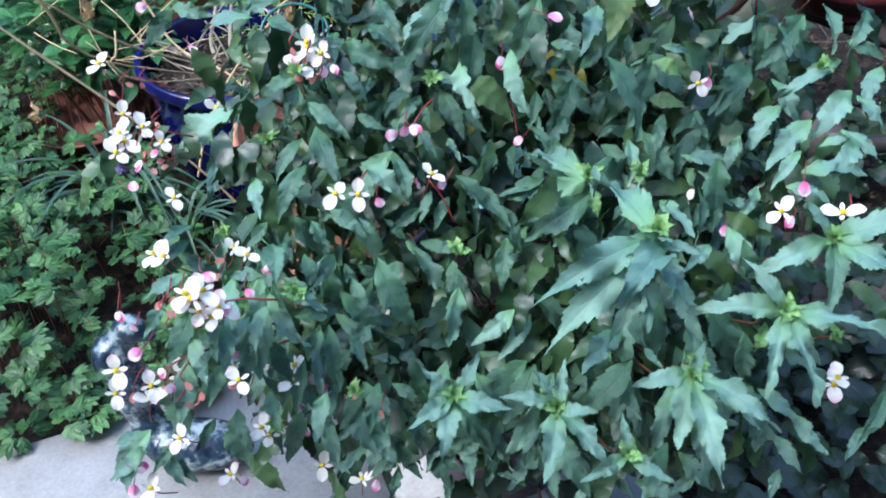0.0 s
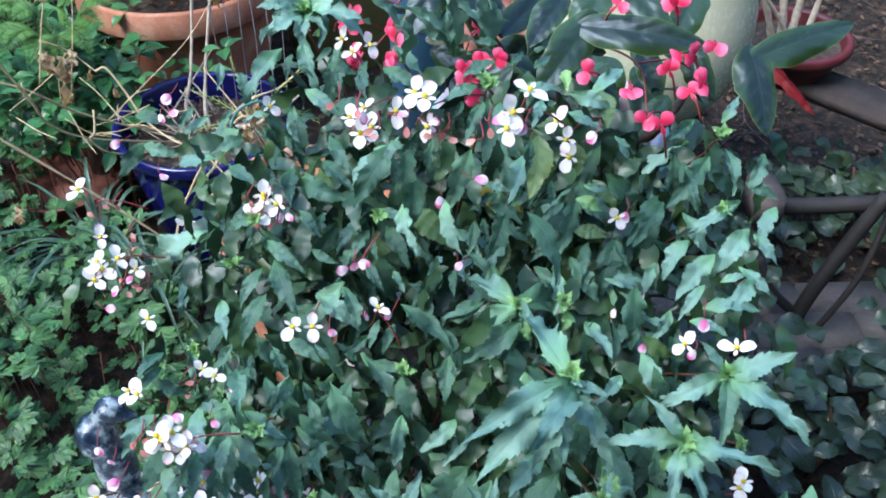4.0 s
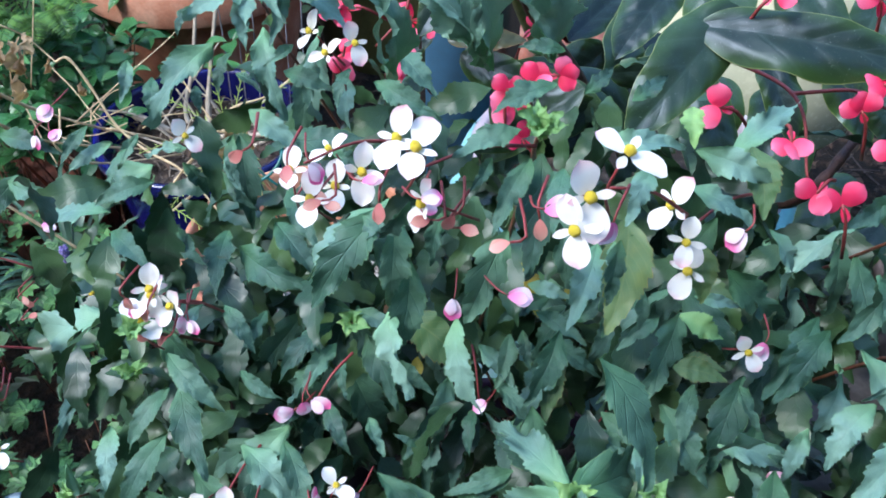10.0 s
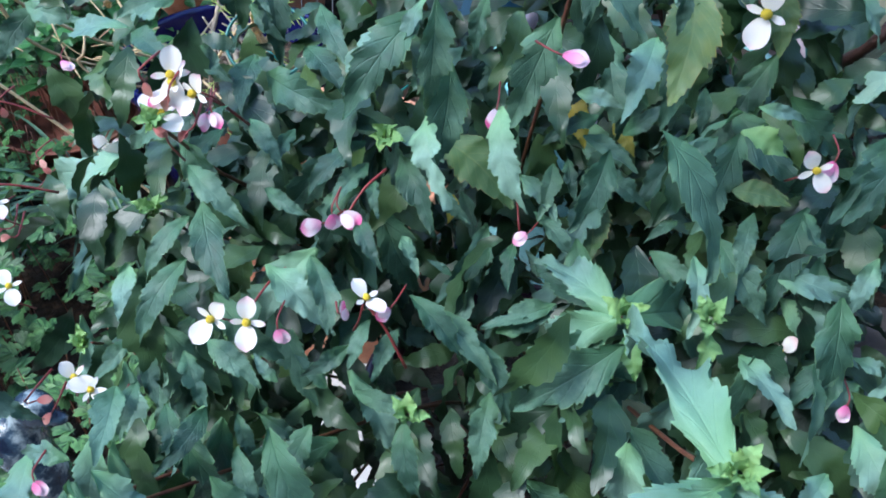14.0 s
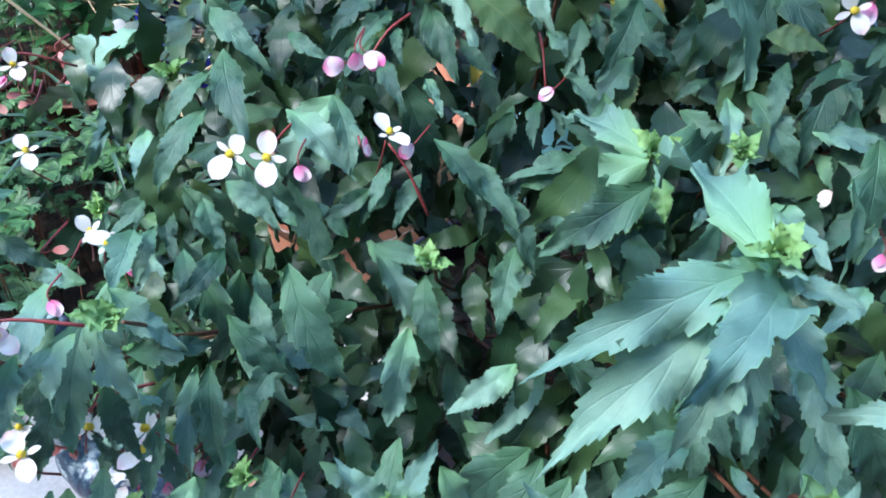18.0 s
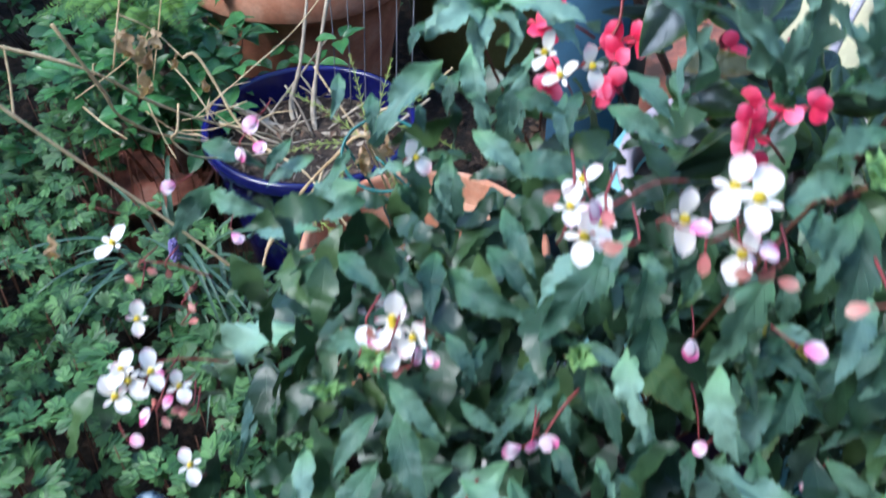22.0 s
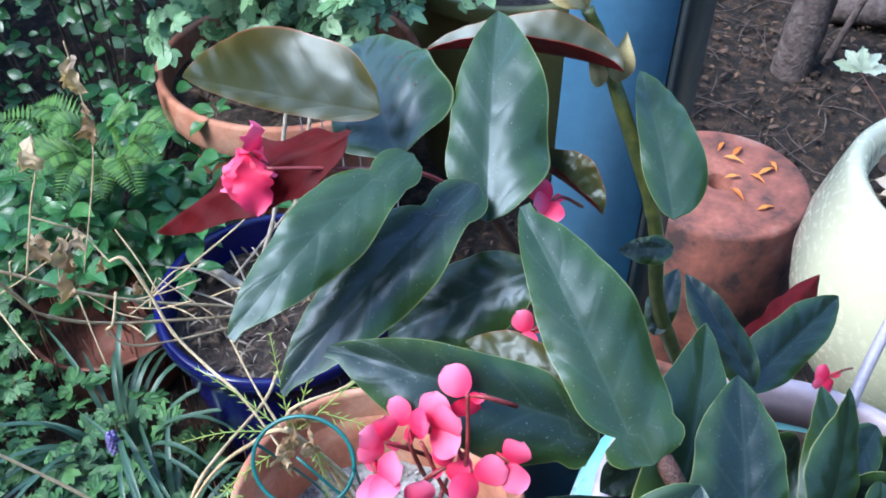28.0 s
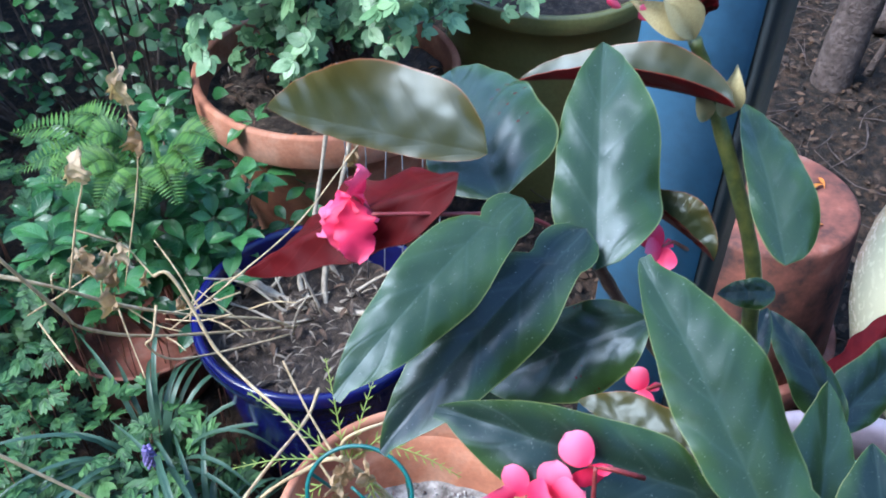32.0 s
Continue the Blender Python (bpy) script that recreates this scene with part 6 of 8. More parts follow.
PETAL_R = mesh_of("petal", blade(bmesh.new(), lance(0.46, 0.58, 0.55), ns=9, nu=2, fold=0.0, arch=0.10, wave=0.05, cup=0.09), M_RED)
PETAL_DROOP = [mesh_of("petal", blade(bmesh.new(), lance(0.34, 0.55, 0.6), ns=16, nu=3, teeth=5, tooth=0.45, fold=0.15, arch=0.14, wave=0.10, cup=0.08, seed=2.0 + k), M_RED) for k in range(3)]
OVARY = mesh_of("ovary", blade(blade(blade(bmesh.new(), lance(0.24, 0.6, 0.7), ns=8, nu=1), lance(0.24, 0.6, 0.7), ns=8, nu=1, m=Matrix.Rotation(2.1, 4, 'Y')), lance(0.24, 0.6, 0.7), ns=8, nu=1, m=Matrix.Rotation(4.2, 4, 'Y')), M_RED)


def red_flower(at, size=0.016, droop=False):
    """Two broad coral petals that open like a purse, and a winged ovary on a red stalk."""
    at = Vector(at)
    d = Vector((rnd2.uniform(-0.7, 0.7), rnd2.uniform(-0.6, 0.3), rnd2.uniform(-0.3, 0.9))).normalized()
    size *= rnd2.uniform(0.85, 1.25)
    st = part("flower", tube([at, at - d * 0.014, at - d * 0.03 + Vector((0.004, 0.012, -0.02))], 0.0011, 0.0014, 6, 5), M_REDSTALK, cane, m=C_INV)
    face = Vector((rnd2.uniform(-0.5, 0.5), -0.65 + rnd2.uniform(-0.3, 0.3), 0.6 + rnd2.uniform(-0.3, 0.3)))
    if droop:
        for k in range(7):
            a = 0.9 * k + rnd2.uniform(-0.2, 0.2)
            out = Vector((math.cos(a), math.sin(a), 0)) * rnd2.uniform(0.25, 0.75)
            part("petal", PETAL_DROOP[k % 3], None, st, m=aim(at, at + (Vector((-0.15, -0.15, 1.1 if k == 0 else -1)) + out).normalized() * size * rnd2.uniform(0.75, 1.15), out + Vector((0, -0.25, 0.1)), 0.9))
        return
    for s in (-1, 1):
        x = d.cross(face).normalized() * s
        part("petal", PETAL_R, None, st, m=aim(at, at + (d * 0.45 + x * 0.8).normalized() * size, face + x * 0.25))
    part("petal", OVARY, None, st, m=aim(at - d * 0.001, at - d * size * 0.75, face))
    if rnd2.random() < 0.4:
        part("petal", PETAL_R, None, st, m=aim(at, at + d * size, face + Vector((0.5, 0, 0))))


def cane_stem(pts, r0, r1, material=M_CANE, knots=0.1, label=""):
    part("cane", tube(pts, r0, r1, 30, 9, knots=knots, seed=len(pts)), material, cane, label, m=C_INV)


# canes
cane_stem([(0.30, 1.40, 0.58), (0.24, 1.22, 0.86), (0.151, 1.112, 1.054), (0.113, 1.099, 1.110), (0.075, 1.105, 1.18), (0.05, 1.14, 1.20)], 0.0056, 0.0042, M_BROWNCANE, 0.34, "knobbly brown lower cane")
cane_stem([(0.26, 1.50, 0.58), (0.16, 1.42, 0.85), (0.083, 1.369, 1.047), (0.062, 1.372, 1.145), (0.010, 1.405, 1.258), (-0.006, 1.405, 1.292)], 0.007, 0.0045, M_CANE, 0.12)
cane_stem([(0.26, 1.46, 0.58), (0.08, 1.36, 0.95), (-0.02, 1.30, 1.14), (-0.05, 1.285, 1.20), (-0.066, 1.275, 1.222)], 0.005, 0.0035, M_BROWNCANE, 0.15)
cane_stem([(0.34, 1.40, 0.58), (0.36, 1.15, 0.86), (0.36, 1.02, 0.98), (0.40, 1.05, 1.02)], 0.0062, 0.004, M_BROWNCANE, 0.34)
cane_stem([(0.30, 1.36, 0.6), (0.24, 1.12, 0.95), (0.22, 1.02, 1.10)], 0.006, 0.004, M_BROWNCANE, 0.15)
# flower stalks
cane_stem([(0.115, 1.10, 1.11), (0.036, 1.101, 1.160), (0.009, 1.108, 1.128), (-0.038, 1.092, 1.162), (-0.06, 1.10, 1.20)], 0.0018, 0.0011, M_REDSTALK, 0)
cane_stem([(-0.038, 1.092, 1.162), (-0.036, 1.10, 1.20), (-0.038, 1.109, 1.232)], 0.0015, 0.001, M_REDSTALK, 0)
cane_stem([(0.009, 1.108, 1.128), (0.005, 1.090, 1.108), (-0.02, 1.08, 1.08)], 0.0015, 0.001, M_REDSTALK, 0)
cane_stem([(-0.064, 1.272, 1.222), (-0.09, 1.25, 1.255), (-0.13, 1.22, 1.275), (-0.165, 1.20, 1.285)], 0.0016, 0.001, M_REDSTALK, 0)
cane_stem([(0.25, 1.06, 1.10), (0.30, 0.96, 1.12), (0.31, 0.91, 1.08)], 0.0018, 0.001, M_REDSTALK, 0)
cane_stem([(0.30, 0.96, 1.12), (0.34, 0.95, 1.13), (0.37, 0.96, 1.11)], 0.0016, 0.001, M_REDSTALK, 0)

wing_leaf((0.042, 1.124, 1.204), (-0.028, 1.222, 1.261), 0.260, lobe=0.16, narrow=0.6, ear=0.62)
wing_leaf((0.012, 1.130, 1.197), (-0.118, 1.138, 1.219), 0.235, lobe=0.15, side=-1, narrow=0.68, ear=0.6)
wing_leaf((-0.109, 1.214, 1.276), (-0.165, 1.119, 1.237), 0.200, lobe=0.24, side=-1, narrow=0.85, ear=0.58)
wing_leaf((-0.079, 1.228, 1.241), (-0.147, 1.130, 1.183), 0.210, lobe=0.26, side=-1, narrow=0.85, ear=0.62)
wing_leaf((-0.050, 1.252, 1.238), (-0.063, 1.371, 1.302), 0.270, lobe=0.09, narrow=0.7)
wing_leaf((-0.113, 1.276, 1.255), (-0.160, 1.374, 1.268), 0.420, lobe=0.1)
wing_leaf((-0.129, 1.261, 1.288), (-0.265, 1.311, 1.265), 0.270, "oliv", lobe=0.09, narrow=0.25, hint=(0.1, -0.86, 0.5))
wing_leaf((-0.143, 1.222, 1.288), (-0.250, 1.212, 1.215), 0.25, "under", lobe=0.14, narrow=0.6, roll=12)
wing_leaf((0.013, 1.369, 1.270), (-0.116, 1.387, 1.258), 0.110, "fold", lobe=0.08, narrow=0.55, roll=42)
wing_leaf((0.066, 1.314, 1.200), (0.037, 1.425, 1.237), 0.245, lobe=0.06, narrow=0.5)
wing_leaf((0.008, 1.292, 1.218), (-0.036, 1.317, 1.225), 0.220, "fold", lobe=0.3, narrow=0.7, roll=35)
wing_leaf((-0.037, 1.228, 1.195), (-0.105, 1.210, 1.152), 0.360, lobe=0.3, side=-1, narrow=0.8)
wing_leaf((0.007, 1.143, 1.208), (-0.049, 1.170, 1.202), 0.280, "oliv", lobe=0.1, narrow=0.3)
wing_leaf((0.076, 1.112, 1.131), (0.090, 1.232, 1.180), 0.230, side=-1, hint=(0.25, -0.88, 0.32))
wing_leaf((0.111, 1.078, 1.148), (0.103, 1.181, 1.194), 0.287, side=-1, hint=(0.25, -0.88, 0.32))
wing_leaf((0.195, 1.434, 0.916), (0.278, 1.541, 0.935), 0.218, side=-1)
wing_leaf((0.187, 1.455, 0.911), (0.267, 1.581, 0.926), 0.172, "under")
wing_leaf((0.170, 1.394, 0.967), (0.110, 1.456, 1.016), 0.230, side=-1)
wing_leaf((0.219, 1.242, 0.952), (0.243, 1.356, 1.004), 0.230, side=-1, hint=(0.25, -0.88, 0.32))
wing_leaf((0.073, 1.095, 1.181), (0.021, 1.035, 1.115), 0.25, side=-1, narrow=0.85)
wing_leaf((0.198, 1.129, 0.981), (0.067, 1.134, 1.037), 0.218, side=-1)
wing_leaf((0.229, 1.226, 0.918), (0.288, 1.213, 0.894), 0.287, hint=(0.25, -0.88, 0.32))
wing_leaf((0.260, 1.298, 0.947), (0.344, 1.321, 0.929), 0.253, side=-1, hint=(0.25, -0.88, 0.32))
wing_leaf((0.239, 0.938, 1.181), (0.364, 0.907, 1.173), 0.196)
wing_leaf((0.237, 0.949, 1.179), (0.171, 0.885, 1.124), 0.253)
wing_leaf((0.467, 1.005, 1.101), (0.603, 1.061, 1.116), 0.172)
wing_leaf((0.458, 1.005, 1.101), (0.466, 0.921, 1.038), 0.276)
wing_leaf((0.472, 1.003, 1.099), (0.527, 0.939, 1.056), 0.103, "under")
wing_leaf((0.375, 0.984, 1.109), (0.382, 0.956, 1.078), 0.345)
wing_leaf((0.047, 1.148, 1.098), (-0.006, 1.139, 1.099), 0.138, side=-1)
wing_leaf((0.068, 1.177, 1.110), (0.040, 1.158, 1.095), 0.460)
wing_leaf((0.081, 1.124, 1.139), (0.058, 1.126, 1.146), 0.460, side=-1)
wing_leaf((0.072, 1.343, 1.141), (0.038, 1.335, 1.139), 0.345, side=-1)
wing_leaf((0.083, 1.369, 1.033), (0.095, 1.411, 1.061), 0.287, side=-1)
wing_leaf((-0.094, 1.247, 1.130), (-0.108, 1.233, 1.088), 0.345)
wing_leaf((0.082, 1.303, 0.981), (0.038, 1.305, 0.986), 0.253, side=-1)
wing_leaf((0.055, 1.000, 1.135), (0.107, 1.000, 1.134), 0.230, "oliv")
wing_leaf((0.195, 1.074, 1.066), (0.258, 1.103, 1.058), 0.230, hint=(0.25, -0.88, 0.32))
wing_leaf((0.063, 1.084, 1.069), (0.124, 1.058, 1.060), 0.287, hint=(0.25, -0.88, 0.32))
wing_leaf((0.169, 1.088, 1.019), (0.067, 1.124, 1.043), 0.196, hint=(0.25, -0.88, 0.32))
wing_leaf((0.166, 1.085, 1.017), (0.059, 1.035, 1.006), 0.196, hint=(0.25, -0.88, 0.32))
wing_leaf((0.183, 1.104, 0.986), (0.065, 1.077, 0.976), 0.196, hint=(0.25, -0.88, 0.32))
wing_leaf((0.264, 1.274, 0.975), (0.260, 1.211, 0.936), 0.253, hint=(0.25, -0.88, 0.32))
wing_leaf((0.315, 1.275, 0.937), (0.285, 1.209, 0.901), 0.253, side=-1, hint=(0.25, -0.88, 0.32))
wing_leaf((0.276, 1.353, 0.949), (0.239, 1.293, 0.919), 0.276)
wing_leaf((0.301, 1.344, 0.935), (0.323, 1.288, 0.901), 0.276, side=-1)
wing_leaf((0.185, 1.207, 0.951), (0.158, 1.148, 0.920), 0.253, hint=(0.25, -0.88, 0.32))
wing_leaf((0.239, 1.200, 0.936), (0.278, 1.163, 0.920), 0.253, side=-1, hint=(0.25, -0.88, 0.32))
wing_leaf((0.298, 1.176, 0.990), (0.325, 1.110, 0.914), 0.276)
wing_leaf((0.375, 1.244, 0.986), (0.406, 1.186, 0.919), 0.276, side=-1)
wing_leaf((0.404, 1.161, 0.936), (0.354, 1.119, 0.893), 0.276, side=-1)
wing_leaf((0.210, 1.160, 0.970), (0.083, 1.160, 1.013), 0.26, lobe=0.15)
wing_leaf((0.464, 1.161, 0.888), (0.400, 1.103, 0.856), 0.276)
wing_leaf((0.467, 1.289, 0.956), (0.508, 1.233, 0.890), 0.276)
wing_leaf((0.378, 1.196, 0.857), (0.330, 1.155, 0.814), 0.276, side=-1)
wing_leaf((0.524, 1.175, 0.824), (0.470, 1.130, 0.777), 0.276, side=-1)
wing_leaf((0.258, 1.023, 1.185), (0.229, 0.950, 1.134), 0.299)
wing_leaf((0.311, 1.038, 1.171), (0.348, 0.965, 1.119), 0.276)
wing_leaf((0.386, 1.058, 1.162), (0.347, 0.992, 1.119), 0.276, side=-1)
wing_leaf((0.214, 1.031, 1.166), (0.171, 0.975, 1.134), 0.299)
wing_leaf((0.263, 1.272, 0.890), (0.235, 1.390, 0.965), 0.253, side=-1, hint=(0.25, -0.88, 0.32))
wing_leaf((0.093, 1.227, 0.930), (0.156, 1.173, 0.920), 0.322, hint=(0.25, -0.88, 0.32))
wing_leaf((0.174, 1.212, 0.929), (0.243, 1.187, 0.920), 0.287, side=-1, hint=(0.25, -0.88, 0.32))
wing_leaf((0.293, 1.374, 0.908), (0.350, 1.362, 0.884), 0.345, side=-1, hint=(0.25, -0.88, 0.32))
wing_leaf((0.209, 1.334, 0.937), (0.137, 1.275, 0.916), 0.299, hint=(0.25, -0.88, 0.32))
wing_leaf((0.225, 1.343, 0.915), (0.253, 1.283, 0.874), 0.299, hint=(0.25, -0.88, 0.32))
wing_leaf((0.128, 1.358, 0.888), (0.184, 1.314, 0.860), 0.322, hint=(0.25, -0.88, 0.32))
wing_leaf((0.278, 1.317, 0.907), (0.310, 1.257, 0.896), 0.299, side=-1, hint=(0.25, -0.88, 0.32))
wing_leaf((0.333, 1.270, 0.937), (0.301, 1.180, 0.885), 0.345, side=-1)
wing_leaf((0.399, 1.267, 0.928), (0.376, 1.182, 0.881), 0.345, side=-1)
wing_leaf((0.273, 1.261, 0.932), (0.268, 1.190, 0.884), 0.345)
wing_leaf((0.008, 1.176, 0.985), (-0.031, 1.148, 0.976), 0.287)
wing_leaf((0.018, 1.180, 1.033), (-0.009, 1.170, 1.011), 0.230)

wing_leaf((0.152, 1.060, 1.050), (0.076, 1.060, 0.973), 0.25, lobe=0.12)

red_flower((-0.079, 1.098, 1.198))
red_flower((-0.067, 1.106, 1.205))
red_flower((-0.055, 1.107, 1.204))
red_flower((-0.040, 1.120, 1.217))
red_flower((-0.014, 1.102, 1.192))
red_flower((-0.032, 1.095, 1.187))
red_flower((-0.046, 1.095, 1.189))
red_flower((-0.080, 1.086, 1.186))
red_flower((-0.049, 1.100, 1.121))
red_flower((-0.060, 1.089, 1.111))
red_flower((-0.044, 1.090, 1.109))
red_flower((0.010, 1.090, 1.100))
red_flower((0.024, 1.091, 1.099))
red_flower((0.007, 1.082, 1.092))
red_flower((0.008, 1.063, 1.072))
red_flower((-0.003, 1.058, 1.068))
red_flower((-0.058, 1.078, 1.173))
red_flower((-0.047, 1.053, 1.069))
red_flower((-0.045, 1.064, 1.081))
red_flower((0.275, 0.872, 1.137))
red_flower((0.292, 0.851, 1.113))
red_flower((0.309, 0.847, 1.108))
red_flower((0.319, 0.888, 1.153))
red_flower((0.342, 0.871, 1.134))
red_flower((0.357, 0.878, 1.141))
red_flower((0.332, 0.899, 1.166))
red_flower((0.346, 0.899, 1.165))
red_flower((0.371, 0.906, 1.172))
red_flower((0.228, 0.886, 1.153))
red_flower((0.262, 0.936, 1.208))
red_flower((0.328, 0.936, 1.207))
red_flower((0.265, 1.453, 0.908))
red_flower((-0.013, 1.271, 1.229))
red_flower((-0.014, 1.188, 1.199))
red_flower((0.122, 1.183, 1.048))
red_flower((0.120, 1.077, 1.052))
red_flower((0.127, 1.081, 1.055))
red_flower((-0.179, 1.211, 1.286), 0.025, droop=True)
red_flower((0.093, 0.950, 1.122))
red_flower((0.098, 0.950, 1.108))
red_flower((0.113, 0.950, 1.130))
red_flower((0.130, 0.950, 1.135))
red_flower((0.106, 0.950, 1.079))

# ---- dead twigs in the blue pot ----
dead = thing("dead_shrub", "dead leafless shrub of grey twigs in the blue pot", "dead plant", at=(-0.55, 1.97, 0.32))
D_INV = Matrix.Translation((0.55, -1.97, -0.32))
rnd3 = random.Random(8)
rnd5 = random.Random(15)


def twig(pts, r0, r1, material=M_GREYTWIG, knots=0.25, parent=dead, inv=D_INV, name="twig", n=24):
    part(name, tube(pts, r0, r1, n, 6, knots=knots, seed=len(pts) + int(pts[0][0] * 900)), material, parent, m=inv)


twig([(-0.73, 2.025, 0.382), (-0.654, 2.011, 0.35), (-0.597, 2.004, 0.33), (-0.54, 2.0, 0.31)], 0.008, 0.009)
twig([(-0.55, 2.02, 0.31), (-0.483, 2.005, 0.33), (-0.393, 1.998, 0.35), (-0.338, 2.04, 0.40)], 0.007, 0.005)
twig([(-0.439, 1.969, 0.32), (-0.369, 2.0, 0.35), (-0.276, 2.034, 0.42)], 0.005, 0.003)
twig([(-0.552, 2.0, 0.31), (-0.591, 2.047, 0.36), (-0.571, 2.093, 0.45), (-0.554, 2.159, 0.60), (-0.535, 2.19, 0.74)], 0.006, 0.003)
twig([(-0.528, 2.01, 0.31), (-0.544, 2.062, 0.36), (-0.533, 2.123, 0.47), (-0.507, 2.177, 0.62), (-0.49, 2.2, 0.76)], 0.006, 0.003)
twig([(-0.644, 2.025, 0.34), (-0.581, 2.099, 0.41), (-0.513, 2.155, 0.49)], 0.003, 0.002)
twig([(-0.528, 2.011, 0.31), (-0.458, 2.067, 0.35), (-0.409, 2.084, 0.38)], 0.004, 0.003)
twig([(-0.596, 1.976, 0.33), (-0.668, 1.976, 0.393), (-0.73, 1.936, 0.434)], 0.003, 0.002)
twig([(-0.525, 1.996, 0.32), (-0.584, 1.942, 0.34), (-0.651, 1.943, 0.36), (-0.71, 1.921, 0.40)], 0.003, 0.002)
for k in range(7):
    a, q = rnd3.uniform(0, 6.28), rnd3.uniform(0.02, 0.12)
    b = Vector((-0.53 + q * math.cos(a), 1.97 + q * math.sin(a), 0.318))
    e = b + Vector((rnd3.uniform(-0.12, 0.12), rnd3.uniform(-0.06, 0.12), rnd3.uniform(0.03, 0.14)))
    twig([b, b.lerp(e, 0.5) + Vector((0, 0, 0.015)), e], 0.0028, 0.0016, n=10)
# litter on its soil
for nm, lab, material, n, wid in (("dry_leaves", "dry brown leaf litter on the blue pot's soil", M_LITTER, 150, 0.13), ("wood_shreds", "grey-brown shredded bark and straw in the blue pot", M_SHRED, 260, 0.06)):
    bm = bmesh.new()
    for k in range(n):
        a, r = rnd3.uniform(0, 6.28), 0.19 * math.sqrt(rnd3.random())
        c = Vector((-0.521 + r * math.cos(a), 1.952 + r * math.sin(a), 0.332 + rnd3.uniform(0, 0.01)))
        d = Vector((rnd3.uniform(-1, 1), rnd3.uniform(-1, 1), rnd3.uniform(-0.15, 0.25))).normalized()
        blade(bm, lance(wid * rnd3.uniform(0.7, 1.4), 0.45), ns=4, nu=1, fold=0.5, arch=0.15, m=aim(c, c + d * rnd3.uniform(0.012, 0.042), (0, 0, 1)))
    tagged(part(nm, bm, material), lab, "leaf litter", kind="stuff")
# litter in the large terracotta pot behind
for nm, lab, material, n, wid in (("dry_leaves", "dry brown leaf litter in the large terracotta pot", M_LITTER, 170, 0.16), ("wood_shreds", "brown straws and shreds in the large terracotta pot", M_SHRED, 60, 0.05), ("orange_petals", "fallen orange petals in the large terracotta pot", M_ORANGE, 26, 0.16)):
    bm = bmesh.new()
    for k in range(n):
        a, r = rnd5.uniform(0, 6.28), 0.255 * math.sqrt(rnd5.random())
        c = Vector((-0.695 + r * math.cos(a), 2.60 + r * math.sin(a), 0.449 + rnd5.uniform(0, 0.012)))
        d = Vector((rnd5.uniform(-1, 1), rnd5.uniform(-1, 1), rnd5.uniform(-0.1, 0.2))).normalized()
        blade(bm, lance(wid * rnd5.uniform(0.7, 1.4), 0.45), ns=4, nu=1, fold=0.4, arch=0.15, m=aim(c, c + d * rnd5.uniform(0.018, 0.05), (0, 0, 1)))
    tagged(part(nm, bm, material), lab, "leaf litter", kind="stuff")
# thin wires hanging over the pot
wires = thing("hanging_wires", "thin grey wires hanging above the blue pot", "wire", at=(-0.44, 2.06, 0.33))
for k in range(6):
    x = -0.50 + 0.035 * k
    part("wire", tube([(x, 2.10 - 0.006 * k, 0.34), (x + 0.004, 2.11, 0.55), (x - 0.006 + 0.01 * (k % 3), 2.13, 0.80)], 0.0012, 0.0012, 8, 5), M_THINWIRE, wires, m=Matrix.Translation((0.44, -2.06, -0.33)))

